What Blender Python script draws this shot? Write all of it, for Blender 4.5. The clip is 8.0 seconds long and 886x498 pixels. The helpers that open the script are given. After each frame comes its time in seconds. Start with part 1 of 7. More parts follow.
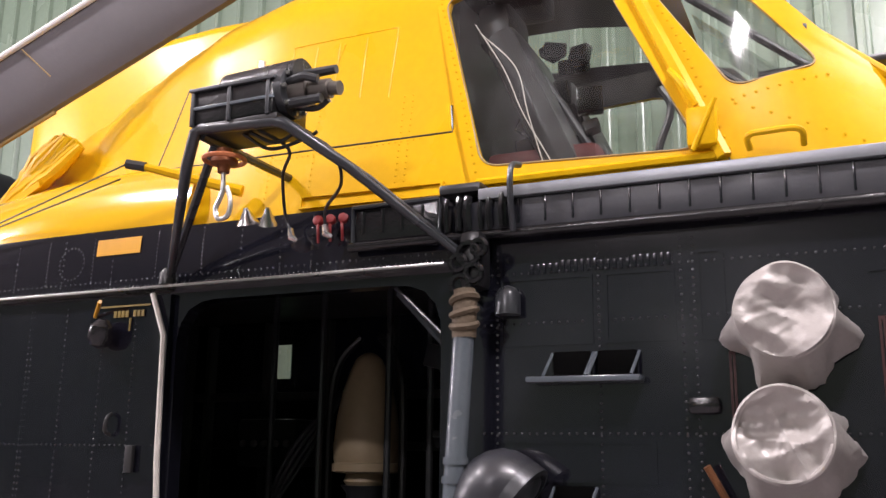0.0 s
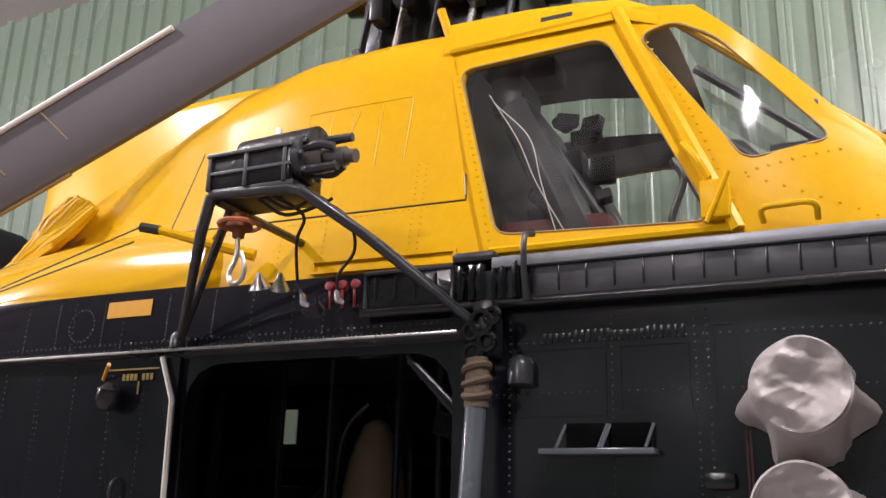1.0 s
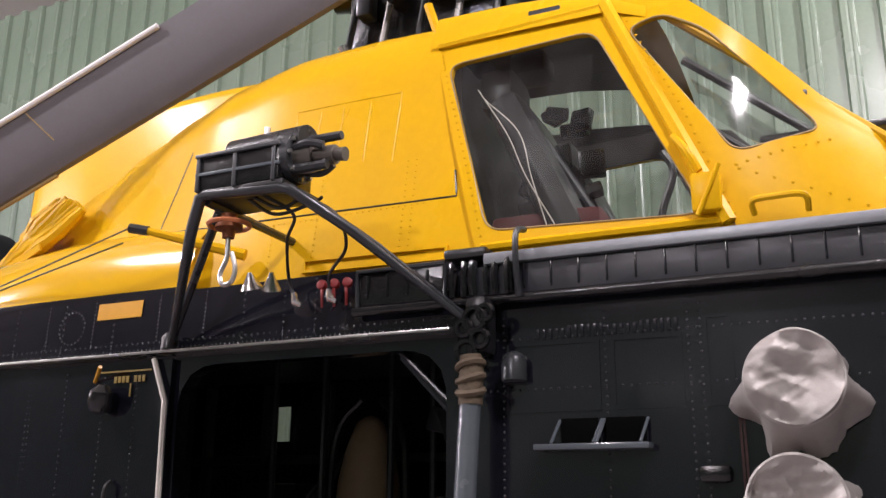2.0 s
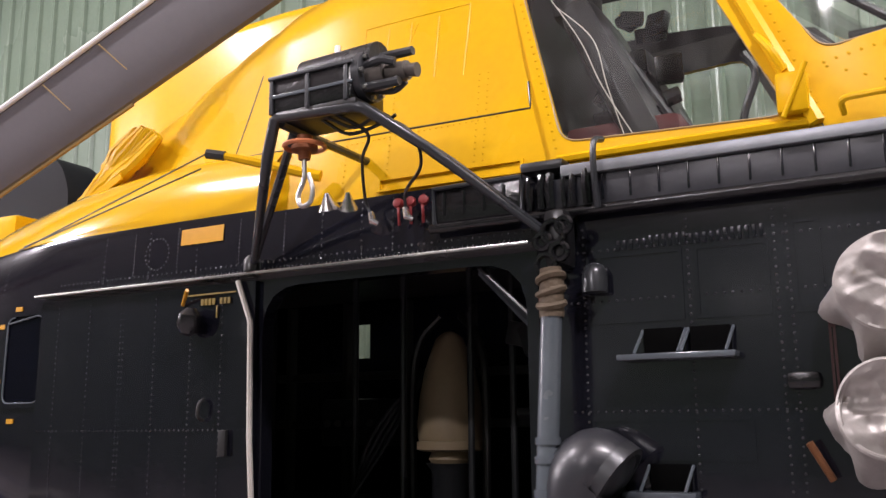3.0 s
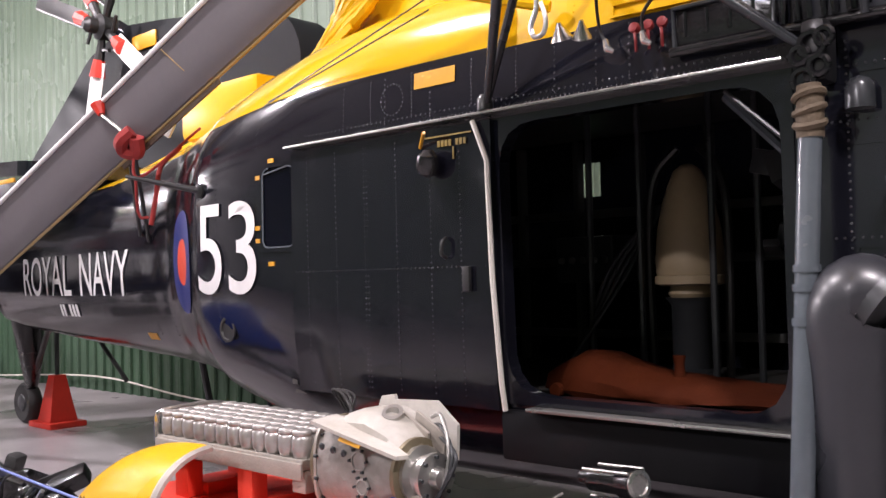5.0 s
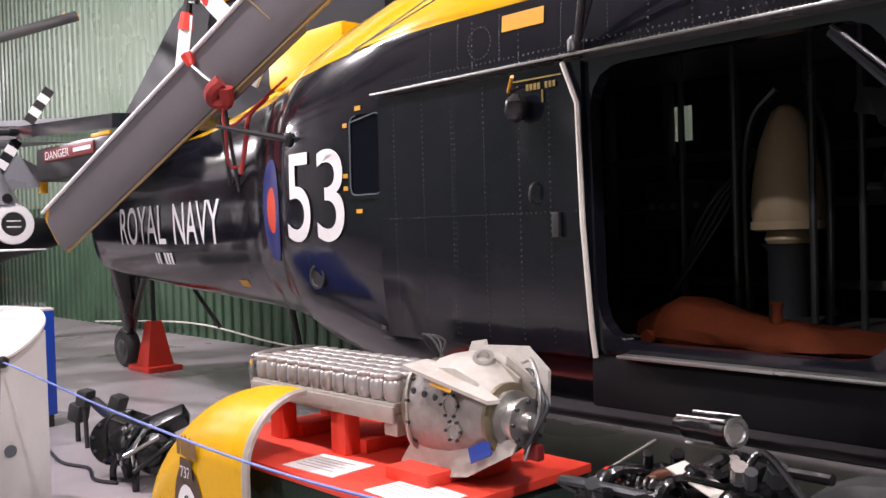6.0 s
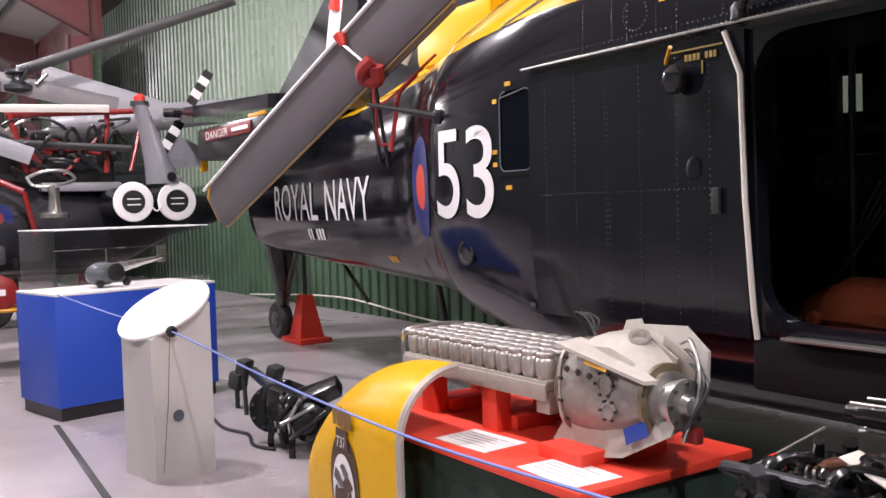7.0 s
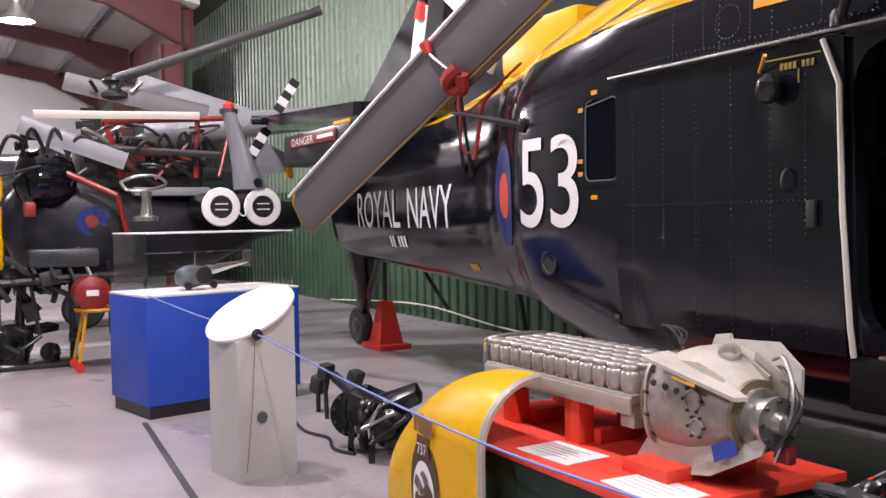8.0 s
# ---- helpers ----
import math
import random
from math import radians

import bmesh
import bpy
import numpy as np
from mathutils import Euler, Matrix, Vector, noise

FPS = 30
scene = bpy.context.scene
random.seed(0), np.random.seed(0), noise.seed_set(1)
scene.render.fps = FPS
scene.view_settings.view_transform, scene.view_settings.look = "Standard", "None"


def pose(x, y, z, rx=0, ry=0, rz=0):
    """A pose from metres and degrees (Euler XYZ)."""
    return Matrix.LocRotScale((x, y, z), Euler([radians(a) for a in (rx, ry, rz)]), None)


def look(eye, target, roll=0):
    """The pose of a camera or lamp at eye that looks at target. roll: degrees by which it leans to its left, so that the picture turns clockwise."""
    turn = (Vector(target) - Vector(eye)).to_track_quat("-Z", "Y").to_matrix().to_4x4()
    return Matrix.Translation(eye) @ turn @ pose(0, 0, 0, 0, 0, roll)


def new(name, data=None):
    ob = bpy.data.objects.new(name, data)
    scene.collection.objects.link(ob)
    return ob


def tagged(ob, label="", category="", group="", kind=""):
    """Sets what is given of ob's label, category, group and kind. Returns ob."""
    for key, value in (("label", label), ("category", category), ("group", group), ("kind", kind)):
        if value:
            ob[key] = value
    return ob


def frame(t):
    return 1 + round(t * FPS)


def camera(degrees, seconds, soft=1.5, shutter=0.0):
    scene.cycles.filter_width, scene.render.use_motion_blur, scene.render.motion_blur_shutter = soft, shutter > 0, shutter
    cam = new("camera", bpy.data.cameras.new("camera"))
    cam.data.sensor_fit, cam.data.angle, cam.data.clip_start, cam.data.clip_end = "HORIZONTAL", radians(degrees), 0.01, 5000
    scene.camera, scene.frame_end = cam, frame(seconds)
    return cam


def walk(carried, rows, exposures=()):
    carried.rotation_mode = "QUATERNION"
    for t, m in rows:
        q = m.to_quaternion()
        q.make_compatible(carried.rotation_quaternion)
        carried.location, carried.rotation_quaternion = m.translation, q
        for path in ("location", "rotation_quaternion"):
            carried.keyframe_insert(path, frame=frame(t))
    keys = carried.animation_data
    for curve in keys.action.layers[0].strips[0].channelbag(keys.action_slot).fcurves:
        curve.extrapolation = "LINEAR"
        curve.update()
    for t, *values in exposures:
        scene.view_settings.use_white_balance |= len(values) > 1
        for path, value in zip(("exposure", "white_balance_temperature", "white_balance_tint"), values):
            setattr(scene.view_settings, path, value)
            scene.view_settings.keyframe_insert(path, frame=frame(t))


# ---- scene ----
cam = camera(51.4, 8.0)
PATH = [
    (0, (0.038, 0.05, 1.521), (-0.779, 1.821, 1.96), 0.7),
    (0.5, (0.018, 0.025, 1.552), (-0.808, 1.778, 2.045), 1.3),
    (1, (0.011, 0.033, 1.538), (-0.803, 1.768, 2.109), 1.6),
    (2.3, (-0.008, 0.032, 1.564), (-0.807, 1.789, 2.089), 0.0),
    (2.5, (-0.02, 0.03, 1.563), (-0.84, 1.789, 2.046), -0.1),
    (3, (-0.035, 0.03, 1.556), (-0.98, 1.752, 1.935), -0.5),
    (3.5, (-0.051, 0.025, 1.547), (-1.144, 1.673, 1.848), -0.7),
    (4, (-0.079, 0.021, 1.532), (-1.289, 1.599, 1.743), -1.2),
    (4.5, (-0.105, 0.015, 1.523), (-1.391, 1.541, 1.65), -1.4),
    (6, (-0.165, 0.005, 1.498), (-1.639, 1.356, 1.451), -1.7),
    (6.5, (-0.194, -0.008, 1.499), (-1.752, 1.244, 1.416), -1.9),
    (7, (-0.215, -0.019, 1.497), (-1.876, 1.091, 1.409), -1.7),
    (7.5, (-0.224, -0.027, 1.502), (-1.949, 0.983, 1.425), -1.3),
    (8, (-0.236, -0.039, 1.498), (-1.986, 0.928, 1.432), -0.9),
]
walk(cam, [(t, look(eye, target, roll)) for t, eye, target, roll in PATH],
     exposures=[(0.0, 0.2), (0.5, 0.0), (1.0, -0.16), (1.2, -0.16), (2.3, -0.12), (3.5, 0.18), (4.5, 0.44), (6.5, 0.36), (8.0, 0.14)])


# ---- light ----
world = bpy.data.worlds.new("world")
scene.world = world
world.use_nodes = True
world.node_tree.nodes["Background"].inputs[0].default_value = (0.9, 0.93, 1.0, 1)
world.node_tree.nodes["Background"].inputs[1].default_value = 0.05
scene.view_settings.exposure = 0.0
LAMPS = [(-6.6, 0.7, 6.7), (1.2, 0.6, 6.7), (-11.5, 0.4, 6.7), (-15.2, 1.12, 4.50), (-26.0, -3.5, 6.3), (2.8, 4.6, 6.6), (-3.0, -6.5, 7.2)]
LAMP_WATTS = 1050


# ---- materials ----
def mat(name, color, rough=0.5, metal=0.0, grain=0.08, grain_scale=30.0, bump=0.05, bump_scale=60.0, stain=0.15, stain_scale=1.5, coat=0.0, color2=None, rough_var=0.12, spec=0.5):
    """A procedural surface: base colour, large stains, fine grain, uneven gloss and relief, in metres."""
    m = bpy.data.materials.new(name)
    m.use_nodes = True
    nt = m.node_tree
    b = nt.nodes["Principled BSDF"]
    N, L = nt.nodes.new, nt.links.new
    tc = N("ShaderNodeTexCoord")
    big, fine = N("ShaderNodeTexNoise"), N("ShaderNodeTexNoise")
    big.inputs["Scale"].default_value, big.inputs["Detail"].default_value = stain_scale, 6
    fine.inputs["Scale"].default_value, fine.inputs["Detail"].default_value = grain_scale, 4
    L(tc.outputs["Object"], big.inputs["Vector"])
    L(tc.outputs["Object"], fine.inputs["Vector"])
    c2 = color2 or tuple(c * 0.55 for c in color)
    mix = N("ShaderNodeMix")
    mix.data_type = "RGBA"
    mix.inputs[6].default_value, mix.inputs[7].default_value = (*color, 1), (*c2, 1)
    ramp = N("ShaderNodeMapRange")
    ramp.inputs["From Min"].default_value, ramp.inputs["From Max"].default_value = 0.35, 0.75
    ramp.inputs["To Max"].default_value = stain
    L(big.outputs["Fac"], ramp.inputs["Value"])
    L(ramp.outputs["Result"], mix.inputs[0])
    hsv = N("ShaderNodeHueSaturation")
    val = N("ShaderNodeMapRange")
    val.inputs["To Min"].default_value, val.inputs["To Max"].default_value = 1 - grain, 1 + grain
    L(fine.outputs["Fac"], val.inputs["Value"])
    L(val.outputs["Result"], hsv.inputs["Value"])
    L(mix.outputs[2], hsv.inputs["Color"])
    L(hsv.outputs["Color"], b.inputs["Base Color"])
    rr = N("ShaderNodeMapRange")
    rr.inputs["From Min"].default_value, rr.inputs["From Max"].default_value = 0.3, 0.7
    rr.inputs["To Min"].default_value, rr.inputs["To Max"].default_value = max(rough - rough_var, 0.02), min(rough + rough_var, 1)
    L(big.outputs["Fac"], rr.inputs["Value"])
    L(rr.outputs["Result"], b.inputs["Roughness"])
    b.inputs["Metallic"].default_value = metal
    b.inputs["Specular IOR Level"].default_value = spec
    b.inputs["Coat Weight"].default_value = coat
    b.inputs["Coat Roughness"].default_value = 0.12
    if bump:
        rel = N("ShaderNodeTexNoise")
        rel.inputs["Scale"].default_value, rel.inputs["Detail"].default_value = bump_scale, 3
        L(tc.outputs["Object"], rel.inputs["Vector"])
        bm_ = N("ShaderNodeBump")
        bm_.inputs["Strength"].default_value, bm_.inputs["Distance"].default_value = bump, 0.01
        L(rel.outputs["Fac"], bm_.inputs["Height"])
        L(bm_.outputs["Normal"], b.inputs["Normal"])
    return m


NAVY = mat("navy gloss paint", (0.0058, 0.0062, 0.0102), 0.13, grain=0.15, stain=0.6, color2=(0.011, 0.011, 0.014), bump=0.2, bump_scale=3.5, coat=0.2, rough_var=0.06)
YELLOW = mat("rescue yellow paint", (0.67, 0.382, 0.006), 0.30, grain=0.06, stain=0.4, color2=(0.60, 0.31, 0.006), bump=0.16, bump_scale=4, coat=0.0, spec=0.12)
BLACK = mat("black paint", (0.012, 0.012, 0.013), 0.4, stain=0.4, color2=(0.04, 0.037, 0.034))
BLACKGLOSS = mat("black enamel", (0.007, 0.007, 0.008), 0.2, stain=0.5, color2=(0.016, 0.015, 0.015), bump=0.2)
DARKIN = mat("dark cabin lining", (0.05, 0.05, 0.046), 0.5, stain=0.5, color2=(0.09, 0.085, 0.075))
GREYMETAL = mat("grey strut paint", (0.085, 0.10, 0.115), 0.20, stain=0.35, color2=(0.15, 0.165, 0.175), coat=0.2)
GUNMETAL = mat("gunmetal", (0.035, 0.038, 0.042), 0.35, metal=0.3, stain=0.4, color2=(0.09, 0.09, 0.09))
STEEL = mat("bare steel", (0.55, 0.54, 0.52), 0.3, metal=0.9, stain=0.4, color2=(0.3, 0.29, 0.27))
CAST = mat("pale cast alloy", (0.44, 0.41, 0.37), 0.45, metal=0.35, grain=0.15, stain=0.6, color2=(0.36, 0.32, 0.27), bump=0.25, bump_scale=90, stain_scale=5)
RUBBER = mat("black rubber", (0.018, 0.018, 0.018), 0.7, stain=0.4, color2=(0.05, 0.05, 0.05))
CREAM = mat("cream paint", (0.40, 0.31, 0.19), 0.4, stain=0.4)
WHITE = mat("white paint", (0.78, 0.77, 0.76), 0.45, stain=0.12)
EDGEWHITE = mat("cream door edge", (0.62, 0.58, 0.52), 0.5, stain=0.3)
BLADEGREY = mat("rotor blade grey", (0.125, 0.115, 0.122), 0.5, stain=0.5, color2=(0.095, 0.088, 0.093), grain=0.05)
BRASSEDGE = mat("worn ochre edge", (0.35, 0.24, 0.10), 0.5, stain=0.5)
REDPAINT = mat("red paint", (0.62, 0.035, 0.02), 0.42, stain=0.2)
REDBOARD = mat("red board paint", (0.75, 0.055, 0.03), 0.5, stain=0.15)
DULLRED = mat("dull red frame paint", (0.24, 0.014, 0.014), 0.4, stain=0.5, color2=(0.16, 0.012, 0.012), stain_scale=6)
REDCAP = mat("dark red cap", (0.20, 0.014, 0.014), 0.6, stain=0.5)
REDCLOTH = mat("red cloth", (0.27, 0.02, 0.018), 0.8, stain=0.3, bump=0.3)
# orange taken far down so its colour carries the cabin's shade
ORANGE = mat("shade-dark orange cloth", (0.055, 0.011, 0.003), 0.8, spec=0.08, stain=0.6, stain_scale=6, bump=0.5, bump_scale=25)
CANVAS = mat("silver grey canvas", (0.44, 0.41, 0.385), 0.42, stain=0.5, color2=(0.31, 0.285, 0.265), bump=0.4, bump_scale=22, metal=0.2)
SLING = mat("brown webbing", (0.11, 0.08, 0.05), 0.8, stain=0.5, bump=0.4)
BLUE = mat("blue plinth laminate", (0.012, 0.06, 0.42), 0.5, stain=0.1)
ROPEBLUE = mat("blue rope", (0.15, 0.20, 0.48), 0.7, stain=0.2)
STANDGREY = mat("pale grey stand laminate", (0.50, 0.49, 0.48), 0.5, stain=0.08, grain=0.04)
# strong stain holds both floor scuffs and smudgy shadow streaks
FLOORM = mat("pale painted concrete floor", (0.36, 0.325, 0.34), 0.34, stain=0.9, color2=(0.20, 0.18, 0.187), grain=0.1, grain_scale=80, stain_scale=0.8, bump=0.05)
WALLGREEN = mat("pale green steel cladding", (0.165, 0.215, 0.16), 0.27, stain=0.4, color2=(0.12, 0.16, 0.12), bump=0.05, stain_scale=0.6)
WALLDARK = mat("dark green wall cladding", (0.035, 0.075, 0.04), 0.5, stain=0.4)
WALLWHITE = mat("white lining board", (0.72, 0.70, 0.70), 0.7, stain=0.15)
ROOFM = mat("beige roof lining", (0.46, 0.42, 0.40), 0.7, stain=0.3, stain_scale=0.5)
STEELRED = mat("oxide red steelwork", (0.075, 0.014, 0.016), 0.5, stain=0.3)
# near-black that paints in the shade inside the step holes
HOLE_SHADE = mat("painted hole shade", (0.003, 0.003, 0.003), 0.95, stain=0, bump=0, spec=0.02)
GREENCLOTH = mat("dark green cloth", (0.014, 0.032, 0.022), 0.85, stain=0.4, bump=0.4)
ROUNDBLUE = mat("roundel blue", (0.012, 0.02, 0.13), 0.35, stain=0.3)
ROUNDRED = mat("roundel red", (0.55, 0.05, 0.015), 0.35, stain=0.3)
DECAL = mat("white lettering", (0.70, 0.69, 0.69), 0.4, stain=0.15)
DECALYELLOW = mat("yellow stencil", (0.58, 0.28, 0.01), 0.4, stain=0.2)
BROWN = mat("brown crest paint", (0.07, 0.035, 0.02), 0.5, stain=0.3)
CAMOGREY = mat("grey airframe paint", (0.20, 0.20, 0.22), 0.35, stain=0.4, color2=(0.3, 0.3, 0.32))
PURPLEIN = mat("maroon seat cloth", (0.10, 0.02, 0.02), 0.8, stain=0.3)


def glass(name, tint=(1, 1, 1), rough=0.02, clear=0.85, haze=0.0):
    """Clear sheet: see-through, more gloss at a slant, and a faint scuffed haze."""
    m = bpy.data.materials.new(name)
    m.use_nodes = True
    nt = m.node_tree
    N, L = nt.nodes.new, nt.links.new
    out = nt.nodes["Material Output"]
    gl, tr, mx = N("ShaderNodeBsdfGlossy"), N("ShaderNodeBsdfTransparent"), N("ShaderNodeMixShader")
    tc, nz, mr = N("ShaderNodeTexCoord"), N("ShaderNodeTexNoise"), N("ShaderNodeMapRange")
    nz.inputs["Scale"].default_value, nz.inputs["Detail"].default_value = 5, 5
    mr.inputs["To Min"].default_value, mr.inputs["To Max"].default_value = rough, rough + 0.07
    L(tc.outputs["Object"], nz.inputs["Vector"])
    L(nz.outputs["Fac"], mr.inputs["Value"])
    L(mr.outputs["Result"], gl.inputs["Roughness"])
    tr.inputs[0].default_value = (*[c * clear for c in tint], 1)
    lw, pw, ad = N("ShaderNodeLayerWeight"), N("ShaderNodeMath"), N("ShaderNodeMath")
    lw.inputs["Blend"].default_value = 0.5
    pw.operation, ad.operation = "POWER", "MULTIPLY_ADD"
    pw.inputs[1].default_value, ad.inputs[1].default_value, ad.inputs[2].default_value = 4.5, 0.85, 0.05
    L(lw.outputs["Facing"], pw.inputs[0])
    L(pw.outputs[0], ad.inputs[0])
    L(ad.outputs[0], mx.inputs[0])
    L(tr.outputs[0], mx.inputs[1])
    L(gl.outputs[0], mx.inputs[2])
    last = mx
    if haze:
        mp, sc, hz, df, mh = N("ShaderNodeMapping"), N("ShaderNodeTexNoise"), N("ShaderNodeMapRange"), N("ShaderNodeBsdfDiffuse"), N("ShaderNodeMixShader")
        mp.inputs["Scale"].default_value = (5.0, 2.0, 2.0)
        mp.inputs["Rotation"].default_value = (0, radians(35), 0)
        sc.inputs["Scale"].default_value, sc.inputs["Detail"].default_value = 1.3, 8
        for key, v in (("From Min", 0.42), ("From Max", 0.85), ("To Min", 0.0), ("To Max", haze)):
            hz.inputs[key].default_value = v
        df.inputs["Color"].default_value = (0.8, 0.8, 0.8, 1)
        L(tc.outputs["Object"], mp.inputs["Vector"])
        L(mp.outputs[0], sc.inputs["Vector"])
        L(sc.outputs["Fac"], hz.inputs["Value"])
        L(hz.outputs["Result"], mh.inputs[0])
        L(mx.outputs[0], mh.inputs[1])
        L(df.outputs[0], mh.inputs[2])
        last = mh
    L(last.outputs[0], out.inputs[0])
    return m


GLASS = glass("perspex", (0.97, 1, 0.98), 0.04, 0.88, 0.05)
CASEGLASS = glass("clear acrylic", (1, 1, 1), 0.02, 0.95)


# ---- mesh helpers ----
def thing(name, label, category, at=(0, 0, 0), group="", kind=""):
    e = new(name)
    e.location = at
    e.empty_display_size = 0.1
    bpy.context.view_layer.update()
    return tagged(e, label, category, group, kind)


def finish(ob, bm, material, smooth=True):
    bmesh.ops.remove_doubles(bm, verts=bm.verts, dist=1e-5)
    bmesh.ops.recalc_face_normals(bm, faces=bm.faces)
    me = ob.data
    bm.to_mesh(me)
    bm.free()
    me.materials.append(material)
    if smooth:
        me.shade_smooth()
        me.set_sharp_from_angle(angle=radians(38))


def placed(p):
    """The pose of a thing or part in the world."""
    return placed(p.parent) @ p.matrix_parent_inverse @ p.matrix_basis if p.parent else p.matrix_basis.copy()


def part(name, bm, material, parent, label="", smooth=True):
    """One mesh under a thing or a part; bm is in world metres."""
    ob = new(name, bpy.data.meshes.new(name))
    finish(ob, bm, material, smooth)
    ob.parent = parent
    ob.matrix_parent_inverse = placed(parent).inverted()
    return tagged(ob, label)


def solo(name, bm, material, label, category, group="", kind="", smooth=True):
    """A thing that is one mesh."""
    ob = new(name, bpy.data.meshes.new(name))
    finish(ob, bm, material, smooth)
    return tagged(ob, label, category, group, kind)


def B():
    return bmesh.new()


def box(bm, x0, x1, y0, y1, z0, z1, bev=0.0, m=None):
    r = bmesh.ops.create_cube(bm, size=1.0)["verts"]
    t = Matrix.Translation(((x0 + x1) / 2, (y0 + y1) / 2, (z0 + z1) / 2)) @ Matrix.Diagonal((x1 - x0, y1 - y0, z1 - z0, 1))
    bmesh.ops.transform(bm, matrix=(m or Matrix.Identity(4)) @ t, verts=r)
    if bev:
        es = list({e for v in r for e in v.link_edges})
        bmesh.ops.bevel(bm, geom=es, offset=bev, segments=2, affect="EDGES", profile=0.6)
    return bm


def tube(bm, pts, r, seg=10, caps=True):
    """A round bar along points; r is a number or one for each point."""
    pts = [Vector(p) for p in pts]
    rs = r if isinstance(r, (list, tuple)) else [r] * len(pts)
    rings = []
    side = None
    for i, p in enumerate(pts):
        d = (pts[min(i + 1, len(pts) - 1)] - pts[max(i - 1, 0)]).normalized()
        if side is None:
            side = d.orthogonal().normalized()
        side = (side - d * side.dot(d)).normalized()
        up = d.cross(side)
        rings.append([bm.verts.new(p + (side * math.cos(a) + up * math.sin(a)) * rs[i]) for a in [2 * math.pi * k / seg for k in range(seg)]])
    for a, b in zip(rings, rings[1:]):
        for k in range(seg):
            bm.faces.new((a[k], a[(k + 1) % seg], b[(k + 1) % seg], b[k]))
    if caps:
        bm.faces.new(rings[0][::-1])
        bm.faces.new(rings[-1])
    return bm


def arc(pts, n=6):
    """A smooth line through points."""
    P = [Vector(p) for p in pts]
    P = [P[0] * 2 - P[1]] + P + [P[-1] * 2 - P[-2]]
    out = []
    for i in range(1, len(P) - 2):
        a, b, c, d = P[i - 1:i + 3]
        for k in range(n):
            t = k / n
            out.append(0.5 * ((2 * b) + (c - a) * t + (2 * a - 5 * b + 4 * c - d) * t * t + (3 * b - a - 3 * c + d) * t ** 3))
    return out + [P[-2]]


def lathe(bm, profile, m, seg=24):
    """profile: (radius, height) turned about the z axis of the pose m."""
    rings = []
    for r, h in profile:
        rings.append([bm.verts.new(m @ Vector((max(r, 1e-4) * math.cos(2 * math.pi * k / seg), max(r, 1e-4) * math.sin(2 * math.pi * k / seg), h))) for k in range(seg)])
    for a, b in zip(rings, rings[1:]):
        for k in range(seg):
            bm.faces.new((a[k], a[(k + 1) % seg], b[(k + 1) % seg], b[k]))
    bm.faces.new(rings[0][::-1])
    bm.faces.new(rings[-1])
    return bm


def plate(bm, outline, m, thick):
    """A flat outline (x, y) in the pose m, extruded along its z."""
    lo = [bm.verts.new(m @ Vector((x, y, 0))) for x, y in outline]
    hi = [bm.verts.new(m @ Vector((x, y, thick))) for x, y in outline]
    n = len(lo)
    bm.faces.new(lo[::-1])
    bm.faces.new(hi)
    for k in range(n):
        bm.faces.new((lo[k], lo[(k + 1) % n], hi[(k + 1) % n], hi[k]))
    return bm


def rounded(pts, r, n=5):
    """A polygon with its corners rounded by r."""
    out = []
    k = len(pts)
    for i in range(k):
        p, a, b = Vector(pts[i]), Vector(pts[i - 1]), Vector(pts[(i + 1) % k])
        u, v = (a - p), (b - p)
        q = min(r, u.length * 0.45, v.length * 0.45)
        s, e = p + u.normalized() * q, p + v.normalized() * q
        for j in range(n + 1):
            t = j / n
            out.append(((s * (1 - t) + p * t) * (1 - t) + (p * (1 - t) + e * t) * t)[:])
    return out


def ring_panel(bm, outer, inner, where, thick):
    """A panel with an opening: two outlines of (x, z), with alike corners, laid on the surface where(x, z) and thick inwards (+y side of where)."""
    N = 64

    def resample(poly):
        L = [0]
        for i in range(len(poly)):
            a, b = Vector(poly[i]), Vector(poly[(i + 1) % len(poly)])
            L.append(L[-1] + (b - a).length)
        out = []
        for k in range(N):
            s = L[-1] * k / N
            i = max(j for j in range(len(poly)) if L[j] <= s)
            t = (s - L[i]) / max(L[i + 1] - L[i], 1e-9)
            out.append(Vector(poly[i]).lerp(Vector(poly[(i + 1) % len(poly)]), t))
        return out
    c = sum((Vector(p) for p in inner), Vector((0, 0))) / len(inner)
    I = resample(inner)
    O = []
    for p in I:
        d = (p - c).normalized()
        best = 1e9
        for i in range(len(outer)):
            a, b = Vector(outer[i]), Vector(outer[(i + 1) % len(outer)])
            e = b - a
            den = d.x * e.y - d.y * e.x
            if abs(den) < 1e-9:
                continue
            w = a - c
            t = (w.x * e.y - w.y * e.x) / den
            u = (w.x * d.y - w.y * d.x) / den
            if t > 0 and -1e-6 <= u <= 1 + 1e-6:
                best = min(best, t)
        O.append(c + d * best)
    # pull the nearest rim points onto the true corners
    for q in outer:
        q = Vector(q)
        k = min(range(N), key=lambda j: (O[j] - q).length)
        O[k] = q
    rows = []
    steps = 4
    for s in range(steps + 1):
        t = s / steps
        rows.append([bm.verts.new(where(*(O[k] * (1 - t) + I[k] * t))) for k in range(N)])
    back = [[bm.verts.new(v.co + Vector((0, thick, 0))) for v in r] for r in (rows[0], rows[-1])]
    grid = rows + [back[1], back[0], rows[0]]
    for a, b in zip(grid, grid[1:]):
        for k in range(N):
            bm.faces.new((a[k], a[(k + 1) % N], b[(k + 1) % N], b[k]))
    return bm


